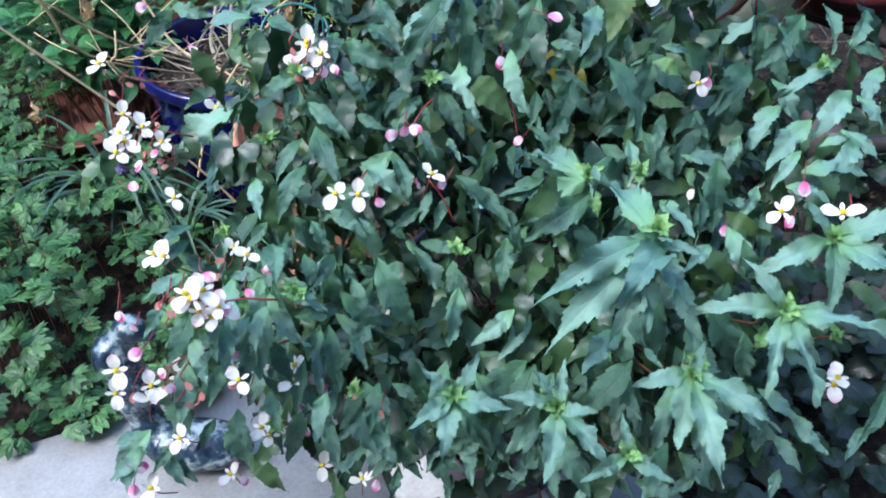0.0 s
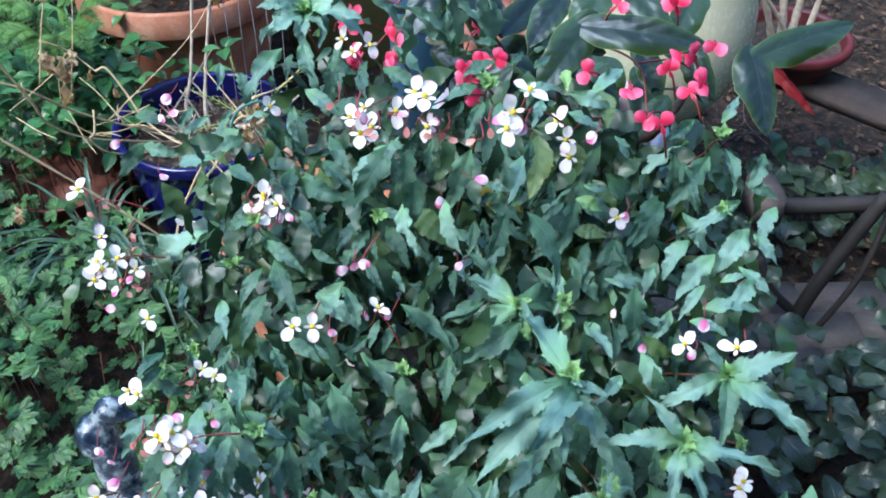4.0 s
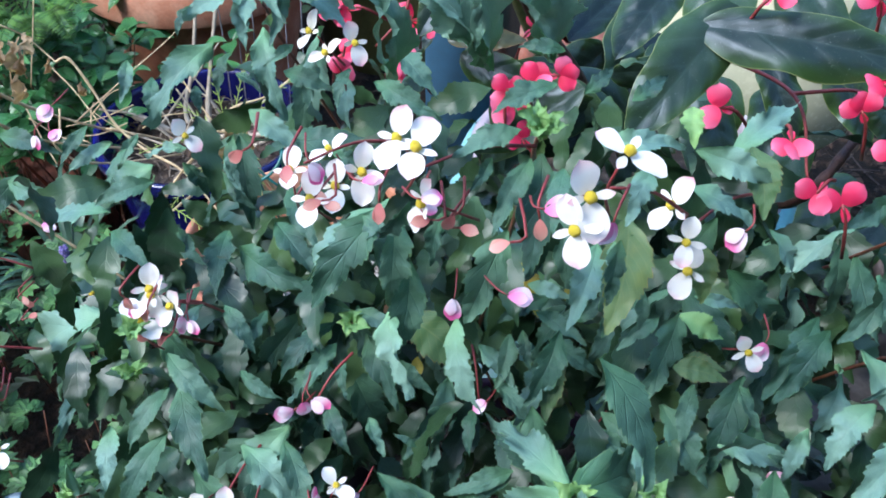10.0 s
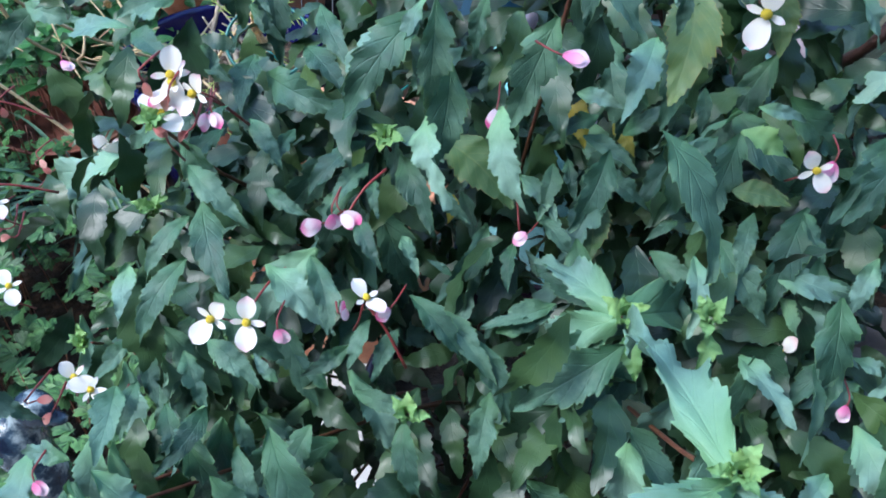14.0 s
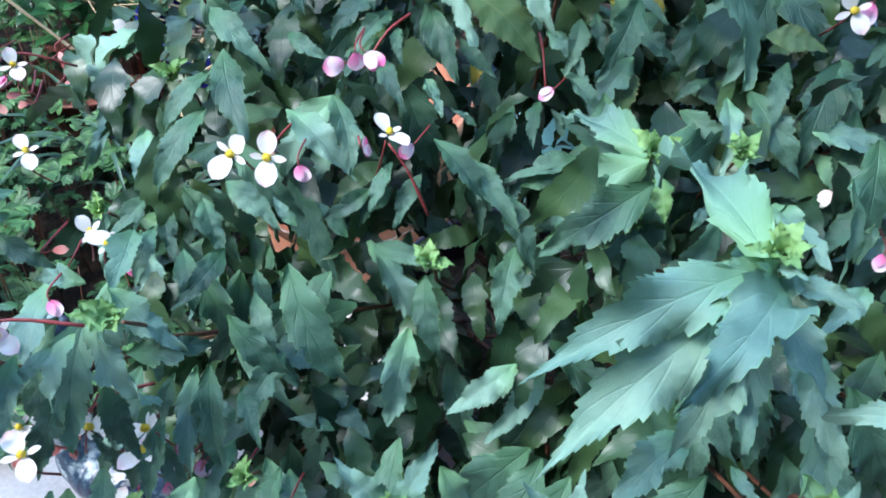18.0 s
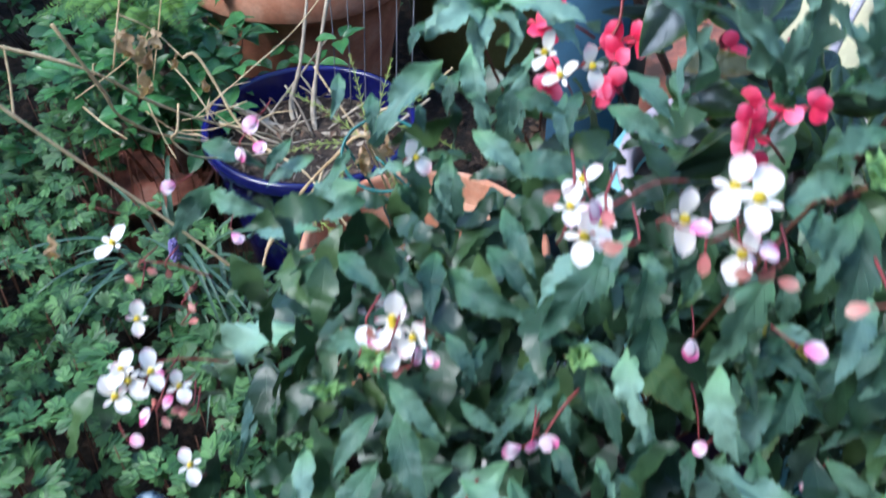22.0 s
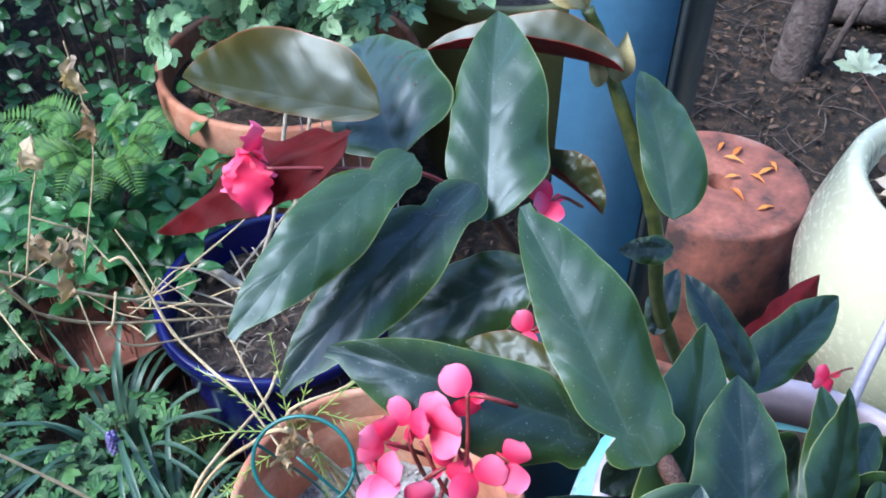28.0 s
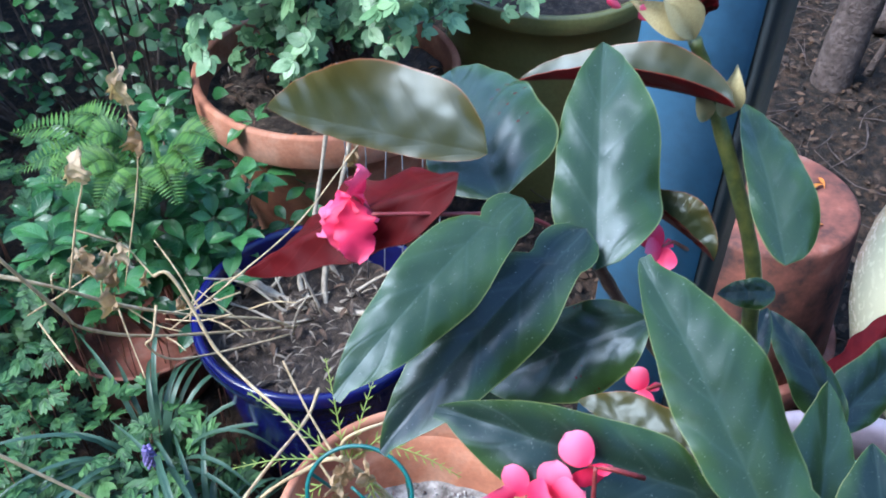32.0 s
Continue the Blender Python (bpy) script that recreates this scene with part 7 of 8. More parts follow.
# ---- long dried stems arching over the bed ----
arch = thing("dried_climber", "long dried brown stems arching over the bed", "dead plant", at=(-0.60, 1.90, 0.34))
A_INV = Matrix.Translation((0.60, -1.90, -0.34))
for pts, r in (
    ([(-0.95, 1.56, 0.78), (-0.805, 1.638, 0.688), (-0.743, 1.715, 0.580), (-0.675, 1.810, 0.475), (-0.60, 1.90, 0.39), (-0.56, 1.94, 0.33)], 0.0032),
    ([(-0.80, 1.58, 0.80), (-0.772, 1.619, 0.661), (-0.773, 1.657, 0.582), (-0.732, 1.740, 0.486), (-0.613, 1.890, 0.37), (-0.56, 1.95, 0.33)], 0.003),
    ([(-0.646, 1.677, 0.698), (-0.626, 1.684, 0.701), (-0.597, 1.674, 0.654), (-0.561, 1.652, 0.593), (-0.505, 1.628, 0.556), (-0.426, 1.580, 0.547), (-0.34, 1.53, 0.46)], 0.0028),
    ([(-0.705, 1.745, 0.559), (-0.703, 1.711, 0.522), (-0.715, 1.706, 0.505), (-0.690, 1.723, 0.458), (-0.647, 1.800, 0.40), (-0.56, 1.92, 0.34)], 0.0026),
    ([(-0.438, 1.72, 0.45), (-0.433, 1.643, 0.468), (-0.450, 1.531, 0.498), (-0.464, 1.460, 0.498), (-0.48, 1.40, 0.43)], 0.003),
    ([(-0.746, 1.626, 0.70), (-0.720, 1.655, 0.809), (-0.708, 1.673, 0.855), (-0.704, 1.680, 0.892)], 0.0018),
    ([(-0.737, 1.665, 0.778), (-0.708, 1.678, 0.757), (-0.691, 1.697, 0.728), (-0.646, 1.677, 0.698)], 0.0016),
    ([(-0.697, 1.680, 0.741), (-0.719, 1.669, 0.704), (-0.730, 1.659, 0.64)], 0.0015),
    ([(-0.698, 1.80, 0.98), (-0.697, 1.80, 0.90), (-0.70, 1.79, 0.80), (-0.73, 1.72, 0.62)], 0.0014),
    ([(-0.86, 1.31, 0.96), (-0.77, 1.328, 0.84), (-0.69, 1.344, 0.74), (-0.585, 1.372, 0.605), (-0.475, 1.394, 0.458), (-0.40, 1.41, 0.33)], 0.0026),
    ([(-0.74, 1.334, 0.80), (-0.745, 1.36, 0.84), (-0.75, 1.38, 0.88)], 0.0018),
    ([(-0.66, 1.70, 0.56), (-0.57, 1.78, 0.62), (-0.50, 1.88, 0.66), (-0.44, 2.02, 0.72)], 0.0016),
):
    twig(pts, r * 0.95, r * 0.7, M_DRY, 0.3, arch, A_INV, "stem")


for k in range(14):
    q = rnd3.random()
    b = Vector((-0.80, 1.62, 0.66)).lerp(Vector((-0.60, 1.90, 0.38)), q) + Vector((rnd3.uniform(-0.05, 0.05), rnd3.uniform(-0.04, 0.04), rnd3.uniform(-0.04, 0.05)))
    e = b + Vector((rnd3.uniform(-0.13, 0.13), rnd3.uniform(-0.08, 0.08), rnd3.uniform(-0.07, 0.10)))
    twig([b, b.lerp(e, 0.5) + Vector((0, 0, rnd3.uniform(-0.02, 0.02))), e], 0.0014, 0.0009, M_DRY, 0.3, arch, A_INV, "stem", n=9)


def crumpled(c, size, parent, inv, seed):
    """A shrivelled hanging leaf."""
    b = bmesh.new()
    blade(b, lance(0.20, 0.55, 0.7), ns=20, nu=6, fold=0.7, arch=0.2, wave=0.12, seed=seed, teeth=4, tooth=0.5)
    for v in b.verts:
        p = v.co.copy()
        v.co += 0.22 * Vector((noise.noise(p * 3 + Vector((seed, 0, 0))), 0.5 * noise.noise(p * 3 + Vector((0, 0, seed))), noise.noise(p * 3.5 + Vector((0, seed, 0)))))
        v.co += 0.06 * Vector((noise.noise(p * 10 + Vector((seed, 3, 0))), noise.noise(p * 10 + Vector((1, 3, seed))), noise.noise(p * 11 + Vector((2, seed, 0)))))
    part("dead_leaf", b, M_DEADLEAF, parent, m=inv @ aim(Vector(c) + Vector((0, 0, size * 0.5)), Vector(c) - Vector((0.1 * size, 0, size * 0.5)), (0.3, -1, 0.2)))


for c, s in (((-0.700, 1.805, 0.925), 0.06), ((-0.685, 1.79, 0.86), 0.06), ((-0.704, 1.680, 0.882), 0.055), ((-0.715, 1.68, 0.71), 0.06), ((-0.69, 1.69, 0.725), 0.04), ((-0.735, 1.655, 0.745), 0.035), ((-0.62, 1.69, 0.64), 0.03), ((-0.45, 2.02, 0.70), 0.05), ((-0.62, 1.16, 0.74), 0.035), ((-0.70, 1.67, 0.70), 0.045), ((-0.725, 1.66, 0.73), 0.05), ((-0.71, 1.66, 0.66), 0.05), ((-0.66, 1.68, 0.69), 0.03)):
    crumpled(c, s, arch, A_INV, c[2] * 40)

# ---- plant support and dried climber in the front terracotta pot ----
supp = thing("plant_support", "green plastic-coated wire ring on legs in the terracotta pot", "plant support", at=(-0.214, 1.495, 0.40))
S_INV = Matrix.Translation((0.214, -1.495, -0.40))
rc, rr = Vector((-0.248, 1.356, 0.766)), 0.056
circ = [rc + Vector((rr * math.cos(a), rr * math.sin(a) * 0.62, rr * 0.62 * math.sin(a))) for a in [2 * math.pi * i / 24 for i in range(25)]]
part("ring", tube(circ, 0.0024, 0.0024, 48, 7), M_WIRE, supp, m=S_INV)
for a in (0.6, 2.9, 5.2):
    p0 = rc + Vector((rr * math.cos(a), rr * math.sin(a) * 0.62, rr * 0.62 * math.sin(a)))
    part("leg", tube([p0, p0.lerp(Vector((-0.214, 1.495, 0.40)), 0.5), Vector((-0.214 + 0.05 * math.cos(a), 1.495 + 0.05 * math.sin(a), 0.315))], 0.002, 0.002, 8, 6), M_WIRE, supp, m=S_INV)
part("tie", tube([(-0.262, 1.372, 0.75), (-0.19, 1.36, 0.69), (-0.12, 1.38, 0.66), (-0.05, 1.36, 0.72), (0.02, 1.30, 0.78)], 0.0018, 0.0018, 14, 6), M_WIRE, supp, m=S_INV)
fine = thing("feathery_plant", "straggling half-dead climber with feathery green sprigs", "climber", at=(-0.214, 1.495, 0.40))
for pts, r in (
    ([(-0.214, 1.495, 0.32), (-0.24, 1.45, 0.58), (-0.275, 1.392, 0.765), (-0.33, 1.397, 0.72), (-0.39, 1.403, 0.64), (-0.44, 1.39, 0.55)], 0.003),
    ([(-0.20, 1.49, 0.32), (-0.225, 1.44, 0.60), (-0.278, 1.393, 0.77), (-0.257, 1.407, 0.70), (-0.235, 1.417, 0.62), (-0.20, 1.43, 0.52)], 0.0028),
    ([(-0.23, 1.50, 0.32), (-0.26, 1.46, 0.60), (-0.28, 1.40, 0.78), (-0.22, 1.44, 0.80), (-0.17, 1.48, 0.83)], 0.0022),
    ([(-0.285, 1.394, 0.765), (-0.32, 1.42, 0.80), (-0.36, 1.46, 0.83)], 0.0015),
):
    twig(pts, r, r * 0.6, M_DRY, 0.3, fine, S_INV, "stem")
for k in range(6):
    crumpled((-0.275 + rnd3.uniform(-0.03, 0.03), 1.39 + rnd3.uniform(-0.02, 0.02), 0.755 + rnd3.uniform(-0.03, 0.03)), 0.035, fine, S_INV, k * 3.3)


def sprig(a, b, n, size, parent, inv):
    """A feathery sprig: fine needles along a thin stalk."""
    a, b = Vector(a), Vector(b)
    bmq = tube([a, a.lerp(b, 0.5) + Vector((0, 0, 0.008)), b], 0.0009, 0.0005, 8, 4)
    bmesh.ops.recalc_face_normals(bmq, faces=bmq.faces)
    for i in range(n):
        p = a.lerp(b, (i + 0.5) / n) + Vector((0, 0, 0.008 * 4 * (i / n) * (1 - i / n) * 0.7))
        for s in (-1, 1):
            side = (b - a).normalized().cross(Vector((0.2, -0.6, 0.8))).normalized() * s
            d = ((b - a).normalized() * 1.3 + side + Vector((0, 0, 0.2))).normalized()
            blade(bmq, lance(0.07, 0.5), ns=3, nu=1, fold=0.3, arch=0.05, m=aim(p, p + d * size * (1.1 - 0.7 * i / n), (0, -0.6, 0.8)))
    part("sprig", bmq, M_ASPARAGUS, parent, m=inv)


for a, b in (((-0.285, 1.394, 0.765), (-0.37, 1.42, 0.80)), ((-0.275, 1.395, 0.77), (-0.30, 1.44, 0.84)), ((-0.26, 1.40, 0.77), (-0.19, 1.46, 0.81)), ((-0.25, 1.40, 0.73), (-0.23, 1.37, 0.66)), ((-0.27, 1.39, 0.76), (-0.255, 1.45, 0.83)),
             ((-0.30, 1.39, 0.72), (-0.36, 1.36, 0.66)), ((-0.38, 1.40, 0.62), (-0.30, 1.36, 0.58)), ((-0.30, 1.40, 0.75), (-0.38, 1.38, 0.74)), ((-0.24, 1.42, 0.77), (-0.17, 1.42, 0.74))):
    sprig(a, Vector(a) + (Vector(b) - Vector(a)) * 1.25, 9, 0.013, fine, S_INV)

# grit on the front pot
bm = bmesh.new()
for k in range(700):
    a, r = rnd3.uniform(0, 6.28), 0.170 * math.sqrt(rnd3.random())
    s = rnd3.uniform(0.002, 0.0045)
    q = bmesh.ops.create_icosphere(bm, subdivisions=1, radius=s, matrix=Matrix.Translation((-0.214 + r * math.cos(a), 1.495 + r * math.sin(a), 0.332 + rnd3.uniform(0, 0.004))))
tagged(part("grit", bm, M_GRAVEL), "pale grey-white grit topping the terracotta pot", "grit", kind="stuff")

# ---- fallen petals on the upturned pot ----
PET_O = [mesh_of("petal", blade(bmesh.new(), lance(0.115, 0.5), ns=6, nu=1, fold=0.5, arch=0.12, curl=0.1 * k), M_ORANGE) for k in range(2)]
for px, py, ang, s in ((-0.075, 0.05, 20, 0.045), (0.03, 0.09, -30, 0.05), (0.10, 0.0, 40, 0.045), (0.05, 0.02, 110, 0.04), (0.06, 0.07, 70, 0.05), (0.085, 0.03, -50, 0.05), (-0.06, 0.07, 10, 0.05), (-0.06, -0.07, -40, 0.04), (0.05, -0.075, 30, 0.05), (0.075, -0.10, -60, 0.045), (-0.11, 0.0, 80, 0.035), (0.13, 0.05, 15, 0.04), (0.0, 0.11, -20, 0.04)):
    o = thing("fallen_petal", "curled orange petal lying on the upturned pot", "petal", group="petals on the upturned pot", data=PET_O[int(s * 1000) % 2])
    o.matrix_world = Matrix.Translation((0.297 + px * 0.92, 2.41 + py * 0.92, 0.431)) @ Matrix.Rotation(radians(ang), 4, 'Z') @ Matrix.Scale(s, 4)

# cream pot litter: one pale dry leaf, bark chips, straws
drym = mottled("pale_dry_leaf", [(0.3, (0.5, 0.38, 0.26)), (0.7, (0.66, 0.54, 0.4))], 40, 0.8, 0.5)
bm = bmesh.new()
for k in range(5):
    blade(bm, lance(0.22, 0.4), ns=8, nu=2, fold=0.3, arch=0.12, wave=0.08, seed=k, m=Matrix.Rotation(radians(-70 + 35 * k), 4, 'Z') @ Matrix.Scale(1.0 - 0.12 * abs(k - 2), 4))
o = thing("dry_leaf", "pale dry lobed leaf on the cream pot's soil", "leaf", data=mesh_of("dry_leaf", bm, drym))
o.matrix_world = Matrix.Translation((0.44, 1.86, 0.835)) @ Matrix.Rotation(radians(70), 4, 'Z') @ Matrix.Rotation(radians(8), 4, 'X') @ Matrix.Scale(0.055, 4)
bm = bmesh.new()
for k in range(150):
    a, r = rnd3.uniform(0, 6.28), 0.16 * math.sqrt(rnd3.random())
    c = Vector((0.555 + r * math.cos(a), 1.86 + r * math.sin(a), 0.825 + rnd3.uniform(0, 0.012)))
    d = Vector((rnd3.uniform(-1, 1), rnd3.uniform(-1, 1), rnd3.uniform(-0.2, 0.3))).normalized()
    blade(bm, lance(0.22, 0.5, 0.6), ns=4, nu=1, fold=0.3, arch=0.1, m=aim(c, c + d * rnd3.uniform(0.015, 0.045), (0, 0, 1)))
tagged(part("bark_chips", bm, M_LITTER), "bark chips and dry leaves on the cream pot's soil", "mulch", kind="stuff")
for pts in ([(0.43, 1.80, 0.81), (0.47, 1.86, 0.86)], [(0.47, 1.82, 0.82), (0.50, 1.75, 0.86)]):
    tagged(part("straw", tube(pts, 0.0013, 0.001, 4, 5), drym), "pale dry straw sticking out of the cream pot", "straw", group="straws")
tagged(part("pole", tube([(0.30, 1.44, 0.66), (0.341, 1.552, 0.819), (0.419, 1.703, 0.897), (0.53, 1.92, 1.01)], 0.0065, 0.0065, 20, 10), M_POLE), "slim lilac-grey pole leaning across the cream pot", "pole")

# variegated seedling beside the cream pot
vs = thing("variegated_seedling", "small variegated maple-like seedling in the cream pot", "seedling", at=(0.45, 1.97, 0.80))
top = Vector((-0.065, 0.085, 0.105))
part("stem", tube([(0, 0, 0), (-0.02, 0.03, 0.06), top], 0.0015, 0.001, 8, 5), M_STEM, vs)
for k in range(5):
    part("leaflet", mesh_of("leaflet", blade(bmesh.new(), lance(0.20, 0.5), ns=18, nu=2, teeth=4, tooth=0.7, fold=0.25, arch=0.10, wave=0.04, seed=k), M_VARIEG), None, vs, m=aim(top, top + Matrix.Rotation(radians(-75 + 37 * k), 3, Vector((0, -0.6, 0.8))) @ Vector((0, 0.032, 0.024)), (0, -0.6, 0.8)))

# ---- glazed garden ornament by the slab ----
bm = bmesh.new()
for c, r in (((-0.513, 1.0, 0.425), (0.030, 0.027, 0.026)), ((-0.485, 0.995, 0.415), (0.022, 0.013, 0.011)), ((-0.545, 0.99, 0.368), (0.040, 0.042, 0.050)), ((-0.528, 0.98, 0.29), (0.038, 0.04, 0.09)), ((-0.515, 0.965, 0.195), (0.036, 0.038, 0.055)), ((-0.43, 0.945, 0.185), (0.10, 0.05, 0.045))):
    bmesh.ops.create_uvsphere(bm, u_segments=24, v_segments=16, radius=1.0, matrix=Matrix.Translation(c) @ Matrix.Diagonal((*r, 1)))
orn = tagged(part("garden_ornament", bm, M_CERAMIC), "glossy mottled dark blue-grey ceramic garden ornament on the slab", "ornament")
orn.data.name = "garden_ornament"
skin = orn.modifiers.new("skin", 'REMESH')
skin.mode, skin.voxel_size, skin.use_smooth_shade = 'VOXEL', 0.006, True
soften = orn.modifiers.new("soften", 'SMOOTH')
soften.iterations, soften.factor = 8, 0.6

# papery bracts at the cane's node
for a, b in (((0.020, 1.392, 1.245), (0.022, 1.392, 1.285)), ((0.010, 1.385, 1.245), (-0.002, 1.38, 1.272))):
    part("bract", blade(bmesh.new(), lance(0.22, 0.45), ns=10, nu=2, fold=0.6, arch=0.15), M_BRACT, cane, "papery pale bract", m=C_INV @ aim(a, b, (0.1, -0.7, 0.5)))

# unfurling red leaf, bracts and coral buds at the cane's tip
tip = Vector((-0.006, 1.405, 1.292))
for e, w in (((-0.050, 1.405, 1.314), 0.20), ((-0.034, 1.405, 1.327), 0.26)):
    part("bract", blade(bmesh.new(), lance(w, 0.45), ns=12, nu=3, fold=0.8, arch=0.12, wave=0.02), M_BRACT, cane, "pale pinkish bract", m=C_INV @ aim(tip, e, (0.2, -0.7, 0.4)))
wing_leaf((-0.010, 1.405, 1.309), (0.005, 1.405, 1.348), 0.22, "under", lobe=0.08, narrow=0.6)
wing_leaf((-0.014, 1.409, 1.309), (-0.020, 1.405, 1.351), 0.18, "oliv", lobe=0.08, narrow=0.6)
rnd6 = random.Random(4)
for k in range(16):
    c = Vector((-0.045, 1.405, 1.325)) + Vector((rnd6.gauss(0, 0.010), rnd6.gauss(0, 0.006), rnd6.gauss(0, 0.008)))
    part("bud", PETAL_R, None, cane, "coral bud", m=C_INV @ aim(c, c + Vector((rnd6.uniform(-1, 0.3), rnd6.uniform(-0.6, 0.2), rnd6.uniform(0.0, 1))).normalized() * rnd6.uniform(0.008, 0.014), (0.1, -0.7, 0.6)))

# ---- wire hoop among the begonia's leaves ----
hoop = thing("wire_hoop", "dark green plastic-coated wire hoop among the begonia leaves", "plant support", at=(0.16, 1.0, 0.50))
part("wire", tube([(0.16, 1.0, 0.50), (0.18, 1.06, 0.80), (0.307, 1.090, 0.964), (0.334, 1.058, 0.927), (0.349, 1.022, 0.886), (0.348, 0.995, 0.856), (0.24, 0.95, 0.70), (0.17, 0.98, 0.50)], 0.002, 0.002, 40, 7), M_WIRE, hoop, m=Matrix.Translation((-0.16, -1.0, -0.50)))

# ---- iron stand with wooden block at the edge of the paving ----
ist = thing("iron_stand", "black wrought-iron stand on brick pavers", "stand", at=(0.95, 1.62, 0.03))
I_INV = Matrix.Translation((-0.95, -1.62, -0.03))
part("leg", tube([(0.945, 1.53, 0.03), (0.97, 1.54, 0.14), (1.03, 1.557, 0.30), (1.08, 1.57, 0.42)], 0.019, 0.017, 16, 8), M_IRON, ist, m=I_INV)
part("leg", tube([(0.985, 1.50, 0.03), (1.06, 1.52, 0.22), (1.10, 1.57, 0.42)], 0.008, 0.008, 16, 8), M_IRON, ist, m=I_INV)
part("leg", tube([(1.35, 1.75, 0.03), (1.25, 1.70, 0.25), (1.15, 1.62, 0.42)], 0.017, 0.015, 16, 8), M_IRON, ist, m=I_INV)
part("rail", tube([(0.80, 1.61, 0.36), (0.92, 1.62, 0.35), (1.05, 1.60, 0.37), (1.3, 1.60, 0.38)], 0.020, 0.020, 16, 8), M_IRON, ist, m=I_INV)
part("brace", tube([(0.84, 1.59, 0.22), (0.87, 1.56, 0.15), (0.94, 1.54, 0.08)], 0.014, 0.012, 10, 8), M_IRON, ist, m=I_INV)
thing("wooden_block", "weathered grey wooden block on the iron stand", "block", at=(0.815, 1.60, 0.34), data=mesh_of("wooden_block", box(bmesh.new(), (-0.03, -0.05, 0.0), (0.035, 0.06, 0.085), 0.008), M_WOOD))

# ---- plank bench under the maroon bowl, dead canes in it ----
bench = thing("plank_bench", "low bench of one dark weathered plank under the maroon bowl", "bench", at=(1.0, 2.10, 0.0))
turn = pose(0, 0, 0, 0, 0, -45)
part("plank", box(bmesh.new(), (-0.34, -0.065, 0.405), (0.62, 0.065, 0.444), 0.006), M_DARKWOOD, bench, m=turn)
for x in (-0.28, 0.54):
    part("leg", box(bmesh.new(), (x - 0.03, -0.05, -0.01), (x + 0.03, 0.05, 0.405), 0.005), M_DARKWOOD, bench, m=turn)
dc = thing("dead_canes", "bare grey-brown canes standing in the maroon bowl", "dead plant", at=(0.98, 2.10, 0.50))
for a, b, r in (((-0.03, -0.02), (-0.13, 0.0, 0.22), 0.010), ((0.0, 0.01), (-0.06, 0.05, 0.27), 0.012), ((0.03, 0.03), (0.02, 0.07, 0.28), 0.012), ((0.05, 0.0), (0.07, 0.03, 0.25), 0.009), ((0.01, -0.04), (-0.10, -0.05, 0.17), 0.007)):
    part("cane", tube([(a[0], a[1], 0.0), ((a[0] + b[0]) * 0.5 + 0.012, (a[1] + b[1]) * 0.5, b[2] * 0.5), b], r, r * 0.6, 12, 8, knots=0.2, seed=r * 900), M_GREYTWIG, dc)

# ---- small tree behind ----
tree = thing("tree_trunk", "slender grey-brown tree trunk in the leaf litter", "tree", at=(0.60, 3.40, 0.10))
part("trunk", tube([(0, 0, -0.05), (0.03, 0.02, 0.35), (0.09, 0.02, 0.9), (0.12, 0.05, 1.8), (0.2, 0.1, 2.6)], 0.062, 0.04, 40, 14, knots=0.06), M_BARK, tree)
part("branch", tube([(0.09, -0.03, 0.1), (0.15, -0.05, 0.4), (0.24, -0.05, 0.8)], 0.012, 0.008, 14, 8, knots=0.15), M_BARK, tree)
tagged(part("fallen_branch", tube([(0.75, 3.75, 0.20), (1.2, 3.65, 0.24), (1.7, 3.6, 0.26)], 0.05, 0.04, 24, 12, knots=0.08), M_BARK), "fallen grey-brown branch lying on the litter", "branch")

# ---- planting bed: foliage ----
rnd4 = random.Random(21)


def lobed(bm, c, d, up, size, n=3, seed=0):
    """A divided leaf like parsley: stalked leaflets, each cut into pointed lobes."""
    y = Vector(d).normalized()
    u = Vector(up).normalized()
    for k in range(n):
        turn = (k - (n - 1) / 2) * 66 + rnd4.uniform(-9, 9)
        dk = Matrix.Rotation(radians(turn), 3, u) @ y
        s = size * (1.0 if k == (n - 1) // 2 else 0.80)
        st = Vector(c) + dk * s * 0.10
        for a, ln, at in ((-52, 0.52, 0.22), (-30, 0.66, 0.40), (0, 0.72, 0.34), (30, 0.66, 0.40), (52, 0.52, 0.22)):
            b = st + dk * s * at
            e = Matrix.Rotation(radians(a + rnd4.uniform(-8, 8)), 3, u) @ dk
            blade(bm, lance(0.18, 0.62, 0.9), ns=4, nu=1, fold=0.25, arch=0.05, m=aim(b - e * s * 0.16, b + e * s * ln - u * s * 0.08, u))


def bed_height(x, y):
    return 0.14 + 0.20 * max(0.0, min(1.0, (-0.45 - x) / 0.5)) + 0.07 * noise.noise(Vector((x * 3.3, y * 3.3, 1.0)))


bm = bmesh.new()
stalks = bmesh.new()
for k in range(1500):
    x = rnd4.uniform(-1.7, -0.36)
    y = rnd4.uniform(0.62, 2.35)
    if y < 0.985 + 0.4 * (x + 0.7) or x > -0.62 and y > 1.62 or (-1.02 < x < -0.6 and 1.80 < y < 2.2) or (x > -0.5 and y > 1.45):
        continue
    h = max(0.17 if y < 1.05 + 0.4 * (x + 0.7) else 0.05, bed_height(x, y) * rnd4.uniform(0.35, 1.05))
    c = Vector((x, y, h))
    a = rnd4.uniform(0, 6.28)
    d = Vector((math.cos(a), math.sin(a), rnd4.uniform(-0.25, 0.3)))
    lobed(bm, c, d, (rnd4.uniform(-0.6, 0.6), -0.25 + rnd4.uniform(-0.5, 0.5), 1), rnd4.uniform(0.032, 0.060), seed=k)
